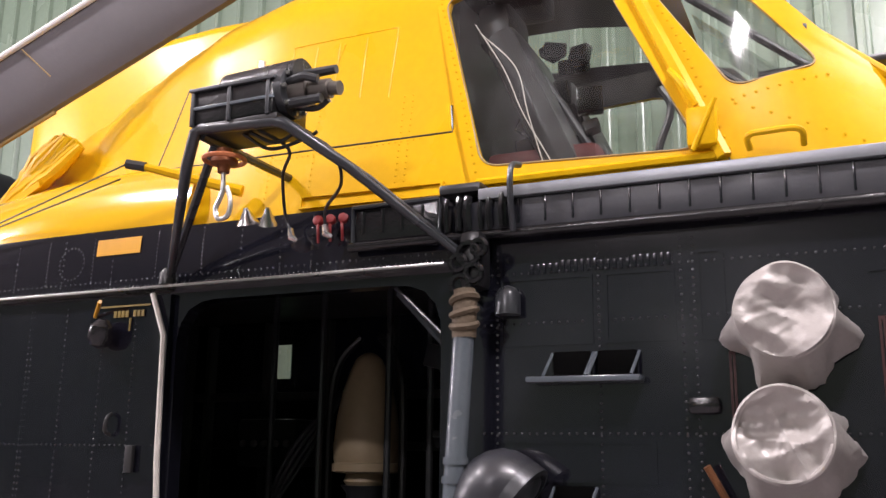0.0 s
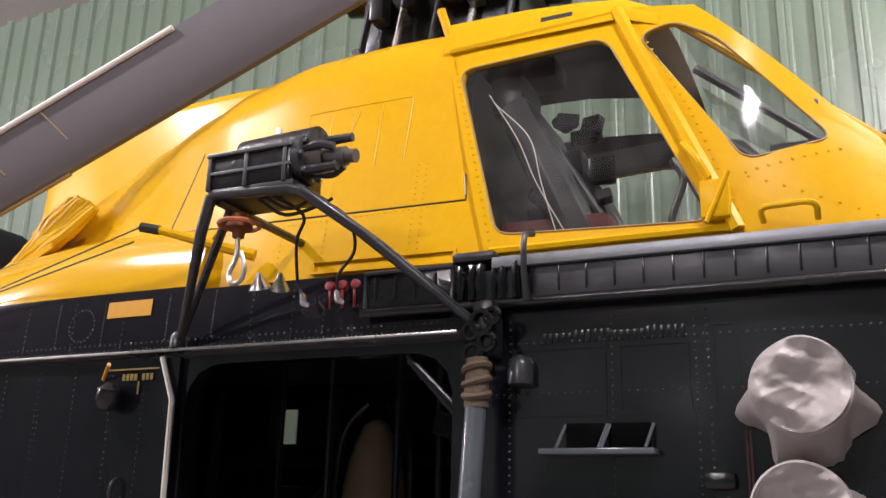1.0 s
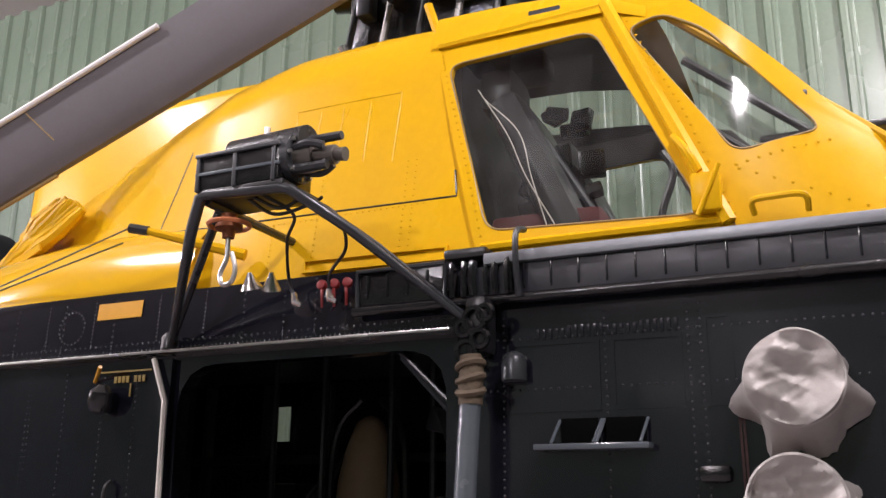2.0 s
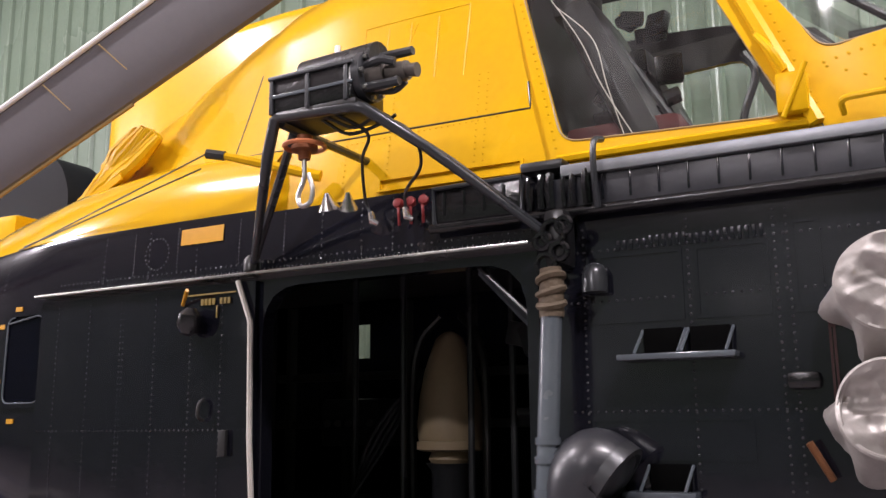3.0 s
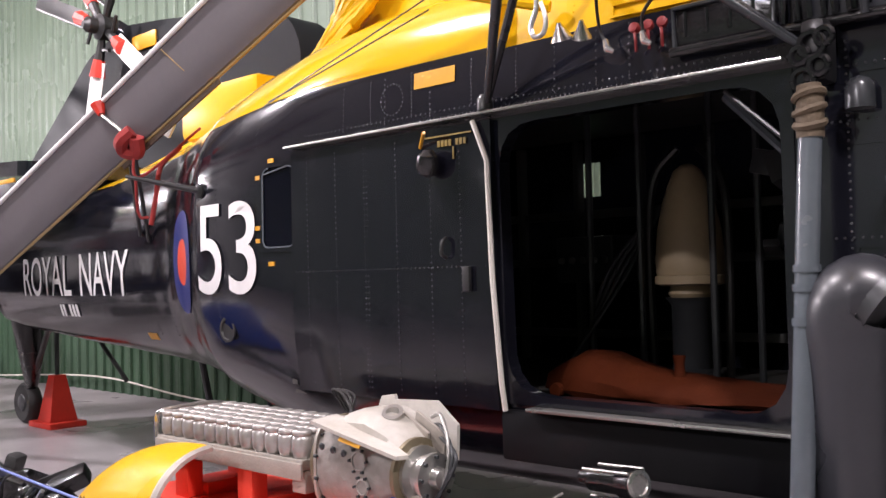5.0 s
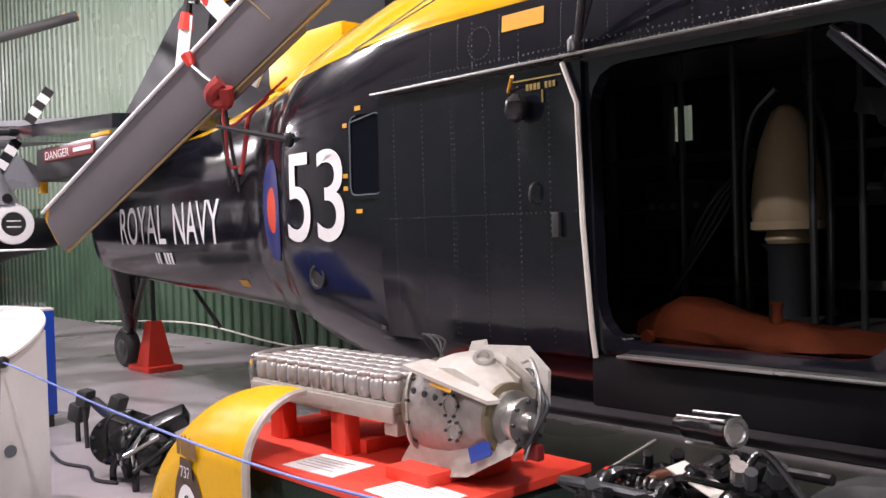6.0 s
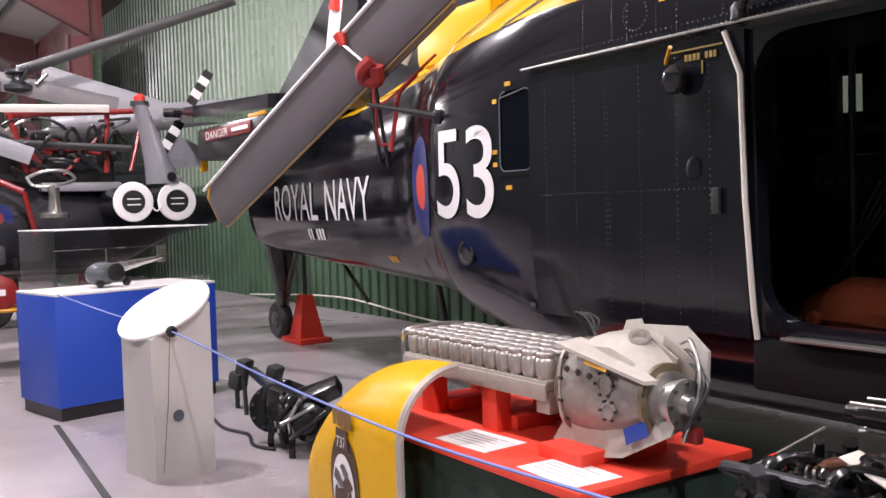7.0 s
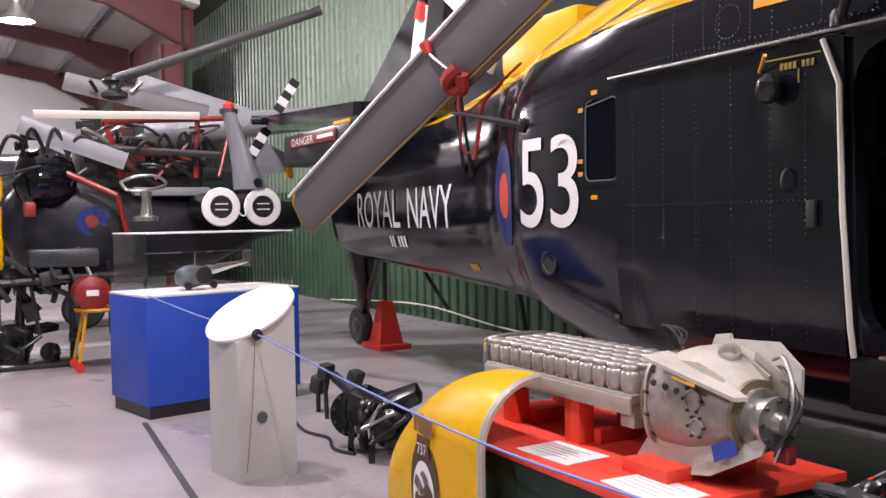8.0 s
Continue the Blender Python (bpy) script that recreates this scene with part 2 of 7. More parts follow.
def sheet(bm, poly, where, n=10):
    """A pane that fills an outline of (x, z) on a surface."""
    c = sum((Vector(p) for p in poly), Vector((0, 0))) / len(poly)
    rows = [[bm.verts.new(where(*(c.lerp(Vector(p), s / n)))) for p in poly] for s in range(1, n + 1)]
    mid = bm.verts.new(where(*c))
    k = len(poly)
    for i in range(k):
        bm.faces.new((mid, rows[0][i], rows[0][(i + 1) % k]))
    for a, b in zip(rows, rows[1:]):
        for i in range(k):
            bm.faces.new((a[i], a[(i + 1) % k], b[(i + 1) % k], b[i]))
    return bm


def interp(table, x):
    for (a, *p), (b, *q) in zip(table, table[1:]):
        if x <= b:
            t = min(max((x - a) / (b - a), 0), 1)
            t = t * t * (3 - 2 * t) * 0.5 + t * 0.5
            return [u + (v - u) * t for u, v in zip(p, q)]
    return list(table[-1][1:])


def letters(body, width, height, bold=0.0):
    """The built-in font's letters as a fine flat mesh, width by height, from its lower left corner."""
    cu = bpy.data.curves.new("lettering", "FONT")
    cu.body, cu.offset = body, bold
    ob = bpy.data.objects.new("lettering", cu)
    scene.collection.objects.link(ob)
    me = bpy.data.meshes.new_from_object(ob.evaluated_get(bpy.context.evaluated_depsgraph_get()))
    bm = B()
    bm.from_mesh(me)
    bpy.data.objects.remove(ob)
    bpy.data.curves.remove(cu)
    bpy.data.meshes.remove(me)
    xs, ys = [v.co.x for v in bm.verts], [v.co.y for v in bm.verts]
    x0, y0, sx, sy = min(xs), min(ys), width / (max(xs) - min(xs)), height / (max(ys) - min(ys))
    for v in bm.verts:
        v.co = Vector(((v.co.x - x0) * sx, (v.co.y - y0) * sy, 0))
    for _ in range(4):
        long = [e for e in bm.edges if e.calc_length() > height * 0.2]
        if not long:
            break
        bmesh.ops.subdivide_edges(bm, edges=long, cuts=1)
        bmesh.ops.triangulate(bm, faces=[f for f in bm.faces if len(f.verts) > 3])
    return bm


# ---- the hall ----
WALL_Y, ROOF_Z, END_X = 6.45, 7.0, -32.0
bm = B()
for i in range(44):
    for j in range(24):
        x, y = -33.0 + i, -15.5 + j
        vs = [bm.verts.new((a, b, 0)) for a, b in ((x, y), (x + 1, y), (x + 1, y + 1), (x, y + 1))]
        bm.faces.new(vs)
solo("floor", bm, FLOORM, "pale grey painted concrete hall floor with scuffs and painted shadow streaks", "floor", kind="structure")


def ribbed(bm, x0, x1, z0, z1, y, pitch=0.25):
    """Trapezoid cladding that faces -y, with paired ribs."""
    prof, x = [], x0
    while x < x1:
        for dx, dy in ((0, 0), (0.14, 0), (0.155, -0.035), (0.19, -0.035), (0.205, -0.03), (0.215, -0.035), (0.235, -0.035)):
            prof.append((x + dx * pitch / 0.25, y + dy))
        x += pitch
    prof.append((x1, y))
    lo = [bm.verts.new((a, b, z0)) for a, b in prof]
    hi = [bm.verts.new((a, b, z1)) for a, b in prof]
    bl = [bm.verts.new((a, y + 0.12, z0)) for a in (x0, x1)]
    bh = [bm.verts.new((a, y + 0.12, z1)) for a in (x0, x1)]
    for k in range(len(prof) - 1):
        bm.faces.new((lo[k], lo[k + 1], hi[k + 1], hi[k]))
    bm.faces.new((bl[0], bh[0], bh[1], bl[1]))
    return bm


wall = solo("wall_north", ribbed(B(), END_X, 10, 2.1, ROOF_Z, WALL_Y), WALLGREEN, "pale green ribbed steel wall cladding", "wall", kind="structure", smooth=False)
# darker green than above, which also paints in the shade low down
solo("wall_north_lower", ribbed(B(), END_X, 10, 0, 2.096, WALL_Y - 0.02), WALLDARK, "dark green ribbed lower wall cladding with shade in its colour", "wall", kind="structure", smooth=False)
solo("wall_west", box(B(), END_X - 0.2, END_X, -15.5, WALL_Y, 0, ROOF_Z + 3), WALLWHITE, "white lined end wall of the hall", "wall", kind="structure")
# two walls never in view, added and toned for what the hull mirrors
solo("unseen_wall_east", box(B(), 10, 10.2, -15.5, WALL_Y, 0, ROOF_Z + 3), WALLDARK, "unseen dark green end wall that dims reflections", "wall", kind="structure")
solo("unseen_wall_south", box(B(), END_X, 10, -15.5, -15.3, 0, ROOF_Z), WALLGREEN, "unseen pale green side wall that tones hull reflections", "wall", kind="structure")
bm = B()
RIDGE = -4.5
for (y0, z0), (y1, z1) in (((WALL_Y + 0.1, ROOF_Z - 0.1), (RIDGE, ROOF_Z + 1.6)), ((RIDGE, ROOF_Z + 1.6), (-15.5, ROOF_Z - 0.1))):
    a = [bm.verts.new(p) for p in ((END_X - 0.2, y0, z0), (10.2, y0, z0), (10.2, y1, z1), (END_X - 0.2, y1, z1))]
    b = [bm.verts.new(v.co + Vector((0, 0, 0.15))) for v in a]
    bm.faces.new(a)
    bm.faces.new(b)
solo("ceiling", bm, ROOFM, "beige lined pitched roof of the hall", "ceiling", kind="structure", smooth=False)


def roof_z(y):
    return ROOF_Z - 0.1 + 1.7 * (1 - abs(y - RIDGE) / (WALL_Y + 0.1 - RIDGE))


def rafter(x):
    e = thing("roof_frame", "oxide red steel portal frame of the hall", "roof frame", (x, WALL_Y - 0.2, 0), "portal frames", "structure")
    bm = B()
    for y0, y1 in ((WALL_Y - 0.25, RIDGE), (RIDGE, -15.2)):
        a, b = Vector((x, y0, roof_z(y0) - 0.2)), Vector((x, y1, roof_z(y1) - 0.2))
        d = (b - a).normalized()
        ln = (b - a).length
        m = Matrix.Translation(a) @ d.to_track_quat("X", "Z").to_matrix().to_4x4()
        box(bm, 0, ln, -0.085, 0.085, 0.17, 0.185, 0, m)
        box(bm, 0, ln, -0.085, 0.085, -0.2, -0.185, 0, m)
        box(bm, 0, ln, -0.006, 0.006, -0.185, 0.17, 0, m)
    part("rafter", bm, STEELRED, e)
    bm = B()
    y = WALL_Y - 0.25
    box(bm, x - 0.085, x + 0.085, y + 0.16, y + 0.175, 0, ROOF_Z - 0.35)
    box(bm, x - 0.085, x + 0.085, y - 0.175, y - 0.16, 0, ROOF_Z - 0.35)
    box(bm, x - 0.006, x + 0.006, y - 0.16, y + 0.16, 0, ROOF_Z - 0.35)
    part("column", bm, STEELRED, e)
    return e


for k in range(7):
    y = 5.2 - k * 1.6
    solo("purlin", box(B(), END_X, 10, y - 0.03, y + 0.03, roof_z(y) - 0.17, roof_z(y) - 0.01), STEELRED, "oxide red steel roof purlin", "purlin", "roof purlins", "structure")

# lower roof over the far bay, on haunched portal frames
AN_Y, AN_Z, AN_S = 4.75, 5.85, 0.18


def annex_z(y):
    return AN_Z + (AN_Y - y) * AN_S


bm = B()
a = [bm.verts.new(p) for p in ((END_X, AN_Y, AN_Z), (-18.8, AN_Y, AN_Z), (-18.8, -15.3, annex_z(-15.3)), (END_X, -15.3, annex_z(-15.3)))]
b = [bm.verts.new(v.co + Vector((0, 0, 0.1))) for v in a]
bm.faces.new(a)
bm.faces.new(b)
for k in range(4):
    bm.faces.new((a[k], a[(k + 1) % 4], b[(k + 1) % 4], b[k]))
solo("ceiling_annex", bm, ROOFM, "beige lined low roof of the far bay", "ceiling", kind="structure", smooth=False)


def annex_frame(x):
    """A haunched rafter and its column, as flanged steel sections."""
    e = thing("roof_frame", "oxide red steel portal frame of the far bay", "roof frame", (x, 4.2, 0), "portal frames", "structure")
    for nm, w, lo0, lo1 in (("web", 0.012, 0.0, 0.0), ("bottom_flange", 0.2, 0.0, 0.015)):
        bm = B()
        rows = []
        for y, d in ((4.42, 0.86), (3.0, 0.42), (-15.0, 0.42)):
            z1 = annex_z(y) - 0.004
            top_ = z1 if nm == "web" else z1 - d + 0.018
            rows.append([bm.verts.new((x + q * w / 2, y, z)) for q, z in ((-1, top_), (1, top_), (1, z1 - d), (-1, z1 - d))])
        for p, q in zip(rows, rows[1:]):
            for k in range(4):
                bm.faces.new((p[k], p[(k + 1) % 4], q[(k + 1) % 4], q[k]))
        bm.faces.new(rows[0])
        bm.faces.new(rows[-1])
        part("rafter_" + nm, bm, STEELRED, e)
    bm = B()
    box(bm, x - 0.1, x + 0.1, 4.40, 4.42, 0, 5.05)
    box(bm, x - 0.1, x + 0.1, 3.98, 4.0, 0, 5.05)
    box(bm, x - 0.006, x + 0.006, 4.0, 4.40, 0, 5.05)
    part("column", bm, STEELRED, e)


for x in (-19.0, -24.6, -30.2):
    annex_frame(x)
for y in (3.3, 1.9, 0.5, -0.9, -2.3, -3.7):
    z = annex_z(y)
    solo("annex_purlin", box(B(), END_X, -18.85, y - 0.05, y + 0.05, z - 0.17, z - 0.005), GREYMETAL, "grey steel purlin under the far roof", "purlin", "far purlins", "structure")
solo("annex_eaves_beam", box(B(), END_X, -19.12, 4.44, 4.70, 5.0, 5.80, 0.01), STEELRED, "oxide red eaves beam of the far bay", "beam", kind="structure")
solo("wall_annex", box(B(), END_X, -19.2, 4.46, 4.66, 0, 4.99), WALLDARK, "dark green side wall of the far bay", "wall", kind="structure")

# high-bay lamps under the roof
LENS = bpy.data.materials.new("lamp lens")
LENS.use_nodes = True
LENS.node_tree.nodes["Principled BSDF"].inputs["Emission Color"].default_value = (1, 0.95, 0.9, 1)
LENS.node_tree.nodes["Principled BSDF"].inputs["Emission Strength"].default_value = 30
for x, y, z in LAMPS:
    e = thing("high_bay_lamp", "round metal high-bay lamp hanging from the roof", "ceiling lamp", (x, y, z), "high-bay lamps")
    part("shade", lathe(B(), [(0.07, 0.32), (0.09, 0.2), (0.24, 0.02), (0.25, 0.0), (0.235, 0.004), (0.08, 0.19), (0.06, 0.3)], pose(x, y, z)), STEEL, e)
    part("lens", lathe(B(), [(0.21, 0.02), (0.21, 0.028)], pose(x, y, z)), LENS, e)
    part("hanger", tube(B(), [(x, y, z + 0.3), (x, y, roof_z(y) - 0.01)], 0.012), STEEL, e)
    la = bpy.data.lights.new("high_bay_light", "POINT")
    la.shadow_soft_size, la.energy, la.color = 0.17, LAMP_WATTS, (1.0, 0.912, 0.975)
    lo = new("high_bay_light", la)
    lo.matrix_world = pose(x, y, z - 0.12)

# ---- the large helicopter ----
YC = 4.1
HULL = [(-10.0, 0.10, 1.30, 2.12, 2.2), (-9.8, 0.27, 1.14, 2.2, 2.4), (-9.2, 0.36, 1.08, 2.26, 2.6), (-7.5, 0.53, 0.98, 2.38, 2.8), (-6.3, 0.66, 0.92, 2.5, 2.9), (-5.75, 0.74, 0.88, 2.58, 3.0),
        (-5.35, 0.86, 0.80, 2.68, 2.7), (-4.95, 0.985, 0.70, 2.78, 2.9), (-4.5, 1.01, 0.62, 2.86, 3.2), (-4.0, 1.005, 0.55, 2.9, 4.2), (-3.4, 1.0, 0.55, 2.9, 6.0), (1.4, 1.0, 0.55, 2.9, 6.0), (2.2, 0.72, 0.8, 2.6, 3.5), (2.5, 0.3, 1.2, 2.2, 2.5)]


def hull_y(x, z, out=0.0):
    w, zb, zt, n = interp(HULL, x)
    u = min(abs((z - (zb + zt) / 2) / ((zt - zb) / 2)), 1)
    return YC - w * (1 - u ** n) ** (1 / n) - out


ZC, ZH = 1.725, 1.175
D_X0, D_X1, D_Z0, D_Z1 = -2.62, -1.345, 0.985, 2.165
PW = (-3.53, -3.37, 2.0, 2.22)
levels = sorted({-1, -0.998, -0.99, -0.97, -0.94, -0.9, -0.84, -0.76, (D_Z0 - ZC) / ZH, -0.4, -0.2, 0, (PW[2] - ZC) / ZH, 0.26, (D_Z1 - ZC) / ZH, (PW[3] - ZC) / ZH, (2.485 - ZC) / ZH, 0.5, 0.58, 0.66, 0.74, 0.81, 0.87, 0.92, 0.955, 0.98, 0.993, 1})
stations = sorted({-10.0, -9.96, -9.9, -9.8, -9.65, -9.5, -9.2, -8.6, -8, -7.5, -7, -6.6, -6.3, -6.0, -5.85, -5.75, -5.65, -5.55, -5.45, -5.35, -5.25, -5.15, -5.05, -4.95, -4.8, -4.65, -4.5, -4.3, -4.1, -4.0, -3.8,
                   PW[0], PW[1], -3.0, D_X0, -2.2, -1.8, D_X1, -1.0, -0.5, 0, 0.5, 1, 1.4, 1.6, 1.8, 2.0, 2.2, 2.35, 2.5})
bm = B()
grid = []
for x in stations:
    w, zb, zt, n = interp(HULL, x)
    ring = []
    for s in (-1, 1):
        for u in (levels if s < 0 else levels[::-1][1:-1]):
            ring.append(bm.verts.new((x, YC + s * w * (1 - abs(u) ** n) ** (1 / n), (zb + zt) / 2 + u * (zt - zb) / 2)))
    grid.append(ring)
K = len(levels)
for i, (a, b) in enumerate(zip(grid, grid[1:])):
    xm = (stations[i] + stations[i + 1]) / 2
    for k in range(len(a)):
        k2 = (k + 1) % len(a)
        zm = (a[k].co.z + a[k2].co.z) / 2
        near = k < K - 1
        if near and D_X0 < xm < D_X1 and D_Z0 < zm < D_Z1:
            continue
        if xm > D_X0 and zm > 2.487:
            continue
        if not near and PW[0] < xm < PW[1] and PW[2] < zm < PW[3]:
            continue
        bm.faces.new((a[k], a[k2], b[k2], b[k]))
bm.faces.new(grid[0])
bm.faces.new(grid[-1])

# dark hull below, yellow above the waist line
HULLPAINT = NAVY.copy()
HULLPAINT.name = "navy and yellow hull paint"
nt = HULLPAINT.node_tree
bsdf = nt.nodes["Principled BSDF"]
old = bsdf.inputs["Base Color"].links[0].from_socket
tc, sep = nt.nodes.new("ShaderNodeTexCoord"), nt.nodes.new("ShaderNodeSeparateXYZ")
nt.links.new(tc.outputs["Object"], sep.inputs[0])
wl = nt.nodes.new("ShaderNodeMapRange")     # height of the waist line along the body
for key, v in (("From Min", -7.0), ("From Max", -4.2), ("To Min", 2.30), ("To Max", 2.505)):
    wl.inputs[key].default_value = v
nt.links.new(sep.outputs["X"], wl.inputs["Value"])
gt = nt.nodes.new("ShaderNodeMath")
gt.operation = "GREATER_THAN"
nt.links.new(sep.outputs["Z"], gt.inputs[0])
nt.links.new(wl.outputs["Result"], gt.inputs[1])
mx = nt.nodes.new("ShaderNodeMix")
mx.data_type = "RGBA"
mx.inputs[7].default_value = (0.67, 0.382, 0.006, 1)
nt.links.new(gt.outputs[0], mx.inputs[0])
nt.links.new(old, mx.inputs[6])
nt.links.new(mx.outputs[2], bsdf.inputs["Base Color"])

heli = thing("helicopter", "navy blue and yellow naval rescue helicopter parked in the hall", "helicopter", (-3, YC, 0))
hull = part("hull", bm, HULLPAINT, heli, "glossy navy riveted hull with a yellow top")

# upper fairing behind the cockpit
DOG = [(-4.5, 0.46, 0.32, 2.86), (-4.32, 0.58, 0.42, 3.02), (-4.15, 0.66, 0.50, 3.16), (-3.7, 0.76, 0.58, 3.36), (-3.3, 0.84, 0.66, 3.53), (-3.0, 0.90, 0.70, 3.64), (-2.7, 0.945, 0.74, 3.73), (-2.3, 0.955, 0.77, 3.79), (-1.9, 0.957, 0.78, 3.80), (-1.5, 0.957, 0.78, 3.79)]


def dog_section(x, n=9):
    wb, wt, zt = interp(DOG, x)
    r = min(0.42 if zt > 3.5 else 0.42 * (zt - 2.4) / 1.1, wt * 0.95)
    pts = [(wb + (wt - wb) * k / 8, 2.4 + (zt - r - 2.4) * k / 8) for k in range(9)]
    for k in range(1, n + 1):
        a = math.pi / 2 * k / n
        pts.append((wt - r + r * math.cos(a), zt - r + r * math.sin(a)))
    pts.append(((wt - r) * 0.5, zt + 0.015))
    pts.append((0, zt + 0.02))
    return pts


bm = B()
rows = []
xs = [-4.5 + 3.0 * k / 40 for k in range(41)]
for x in xs:
    sec = dog_section(x)
    lean = [(x if x < -1.9 else -1.9 + (x + 1.9) / 0.4 * (1.9 - 1.245 - 0.270 * (min(z, 3.58) - 2.5))) for w, z in sec]
    rows.append([bm.verts.new((q, YC - w, z)) for q, (w, z) in zip(lean, sec)] + [bm.verts.new((q, YC + w, z)) for q, (w, z) in list(zip(lean, sec))[-2::-1]])
for a, b in zip(rows, rows[1:]):
    for k in range(len(a) - 1):
        bm.faces.new((a[k], a[k + 1], b[k + 1], b[k]))
bm.faces.new(rows[0])
# narrow spine on the centreline behind the rotor
SPINE = [(-4.66, 0.10, 3.40), (-4.62, 0.15, 3.58), (-4.5, 0.18, 3.70), (-4.1, 0.20, 3.82), (-3.6, 0.20, 3.90), (-3.2, 0.20, 3.915), (-2.9, 0.20, 3.91), (-2.7, 0.19, 3.86), (-2.5, 0.17, 3.78)]
sp = B()
rows2 = []
for k in range(33):
    x = -4.66 + 2.16 * k / 32
    w, zt = interp(SPINE, x)
    prof = [(w + 0.03, 2.7)] + [(w - 0.07 + 0.07 * math.cos(a), zt - 0.07 + 0.07 * math.sin(a)) for a in (0, 0.4, 0.8, 1.2, 1.57)]
    rows2.append([sp.verts.new((x, YC - q, z)) for q, z in prof] + [sp.verts.new((x, YC + q, z)) for q, z in prof[::-1]])
for a, b in zip(rows2, rows2[1:]):
    for k in range(len(a) - 1):
        sp.faces.new((a[k], a[k + 1], b[k + 1], b[k]))
sp.faces.new(rows2[0])
sp.faces.new(rows2[-1])
part("spine_fairing", sp, YELLOW, heli)
part("upper_fairing", bm, YELLOW, heli, "glossy yellow gearbox fairing behind the cockpit")


# cockpit: side window panel, quarter window panel, roof, nose deck, both sides
def side(x, z, flip=False, out=0.0):
    y = 3.145 + 0.19 * max((z - 2.5) / 0.95, 0) ** 1.25 - out
    if x > -0.45:
        y += 0.30 * ((x + 0.45) / 0.6) ** 2 * (0.55 + 0.45 * min(max((z - 2.45) / 0.6, 0), 1.3))
    return Vector((x, 2 * YC - y if flip else y, z))


W_OUT = [(-1.555, 3.56), (-1.27, 2.50), (-0.325, 2.50), (-0.77, 3.60)]
W_IN = rounded([(-1.475, 3.425), (-1.235, 2.60), (-0.42, 2.565), (-0.835, 3.455)], 0.07)
Q_OUT = [(-0.765, 3.60), (-0.32, 2.50), (0.30, 2.52), (0.42, 2.70), (0.02, 3.0), (-0.48, 3.54)]
Q_IN = rounded([(-0.70, 3.43), (-0.31, 2.79), (-0.02, 2.885), (-0.40, 3.36), (-0.56, 3.475)], 0.06)
for flip in (False, True):
    sg = -1 if flip else 1
    w = part("side_window", ring_panel(B(), W_OUT, W_IN, lambda x, z: side(x, z, flip), 0.03 * sg), YELLOW, heli, "yellow riveted cockpit side window frame")
    part("pane", sheet(B(), rounded([(-1.48, 3.43), (-1.24, 2.595), (-0.415, 2.56), (-0.83, 3.46)], 0.07), lambda x, z: side(x, z, flip, -0.012)), GLASS, w, "clear scuffed perspex")
    q = part("quarter_window", ring_panel(B(), Q_OUT, Q_IN, lambda x, z: side(x, z, flip), 0.03 * sg), YELLOW, heli, "yellow riveted windscreen quarter frame")
    part("pane", sheet(B(), rounded([(-0.705, 3.435), (-0.315, 2.785), (-0.015, 2.89), (-0.395, 3.365), (-0.56, 3.48)], 0.06), lambda x, z: side(x, z, flip, -0.012)), GLASS, q, "clear perspex")
part("inner_lining", ring_panel(B(), W_OUT, W_IN, lambda x, z: side(x, z, True, -0.034), -0.006), DARKIN, heli)
part("inner_lining", ring_panel(B(), Q_OUT, Q_IN, lambda x, z: side(x, z, True, -0.034), -0.006), DARKIN, heli)
for ring in (W_IN, Q_IN):
    part("window_gasket", tube(B(), [side(x, z, out=0.001) for x, z in ring + ring[:1]], 0.004, 6, False), BRASSEDGE, heli)
# raised window rails that stand proud of the frame
for pts, r in (([(-0.79, 3.58), (-0.345, 2.52)], 0.028), ([(-1.25, 2.53), (-0.34, 2.53)], 0.016), ([(-1.53, 3.535), (-0.80, 3.57)], 0.015)):
    part("window_rail", tube(B(), [side(*Vector(pts[0]).lerp(Vector(pts[1]), k / 8), out=0.01) for k in range(9)], r, 6), YELLOW, heli)
# cockpit roof and screen
bm = B()
rows = []
for x, zt in ((-1.56, 3.80), (-1.2, 3.79), (-0.95, 3.75), (-0.77, 3.70), (-0.62, 3.60)):
    w0 = YC - side(x, 3.5).y
    ze = 3.56 if x < -0.7 else 3.50
    sec = [(w0 + 0.01, ze - 0.03), (w0, ze + 0.02), (w0 - 0.06, (ze + zt) / 2 + 0.03), (w0 - 0.2, zt - 0.02), (w0 * 0.4, zt + 0.02), (0, zt + 0.03)]
    rows.append([bm.verts.new((x, YC - w, z)) for w, z in sec] + [bm.verts.new((x, YC + w, z)) for w, z in sec[-2::-1]])
pane_bm = B()
for i, (a, b) in enumerate(zip(rows, rows[1:])):
    for k in range(len(a) - 1):
        if i < 3 and k in (6, 7, 8):
            pane_bm.faces.new([pane_bm.verts.new(v.co) for v in (a[k], a[k + 1], b[k + 1], b[k])])
        else:
            bm.faces.new((a[k], a[k + 1], b[k + 1], b[k]))
part("overhead_pane", pane_bm, GLASS, heli, "clear overhead cockpit pane")
part("cockpit_roof", bm, YELLOW, heli)
bm = B()
rows = []
for x, zt in ((-1.52, 3.77), (-1.2, 3.76), (-0.95, 3.72), (-0.77, 3.67)):
    w0 = YC - side(x, 3.5).y - 0.03
    sec = [(w0, 3.52), (w0 - 0.05, (3.56 + zt) / 2), (w0 - 0.2, zt - 0.05), (0.1, zt - 0.02)]
    rows.append([bm.verts.new((x, YC - w, z)) for w, z in sec])
for a, b in zip(rows, rows[1:]):
    for k in range(len(a) - 1):
        bm.faces.new((a[k], a[k + 1], b[k + 1], b[k]))
part("roof_lining", bm, BLACK, heli)
bm = B()
rows = []
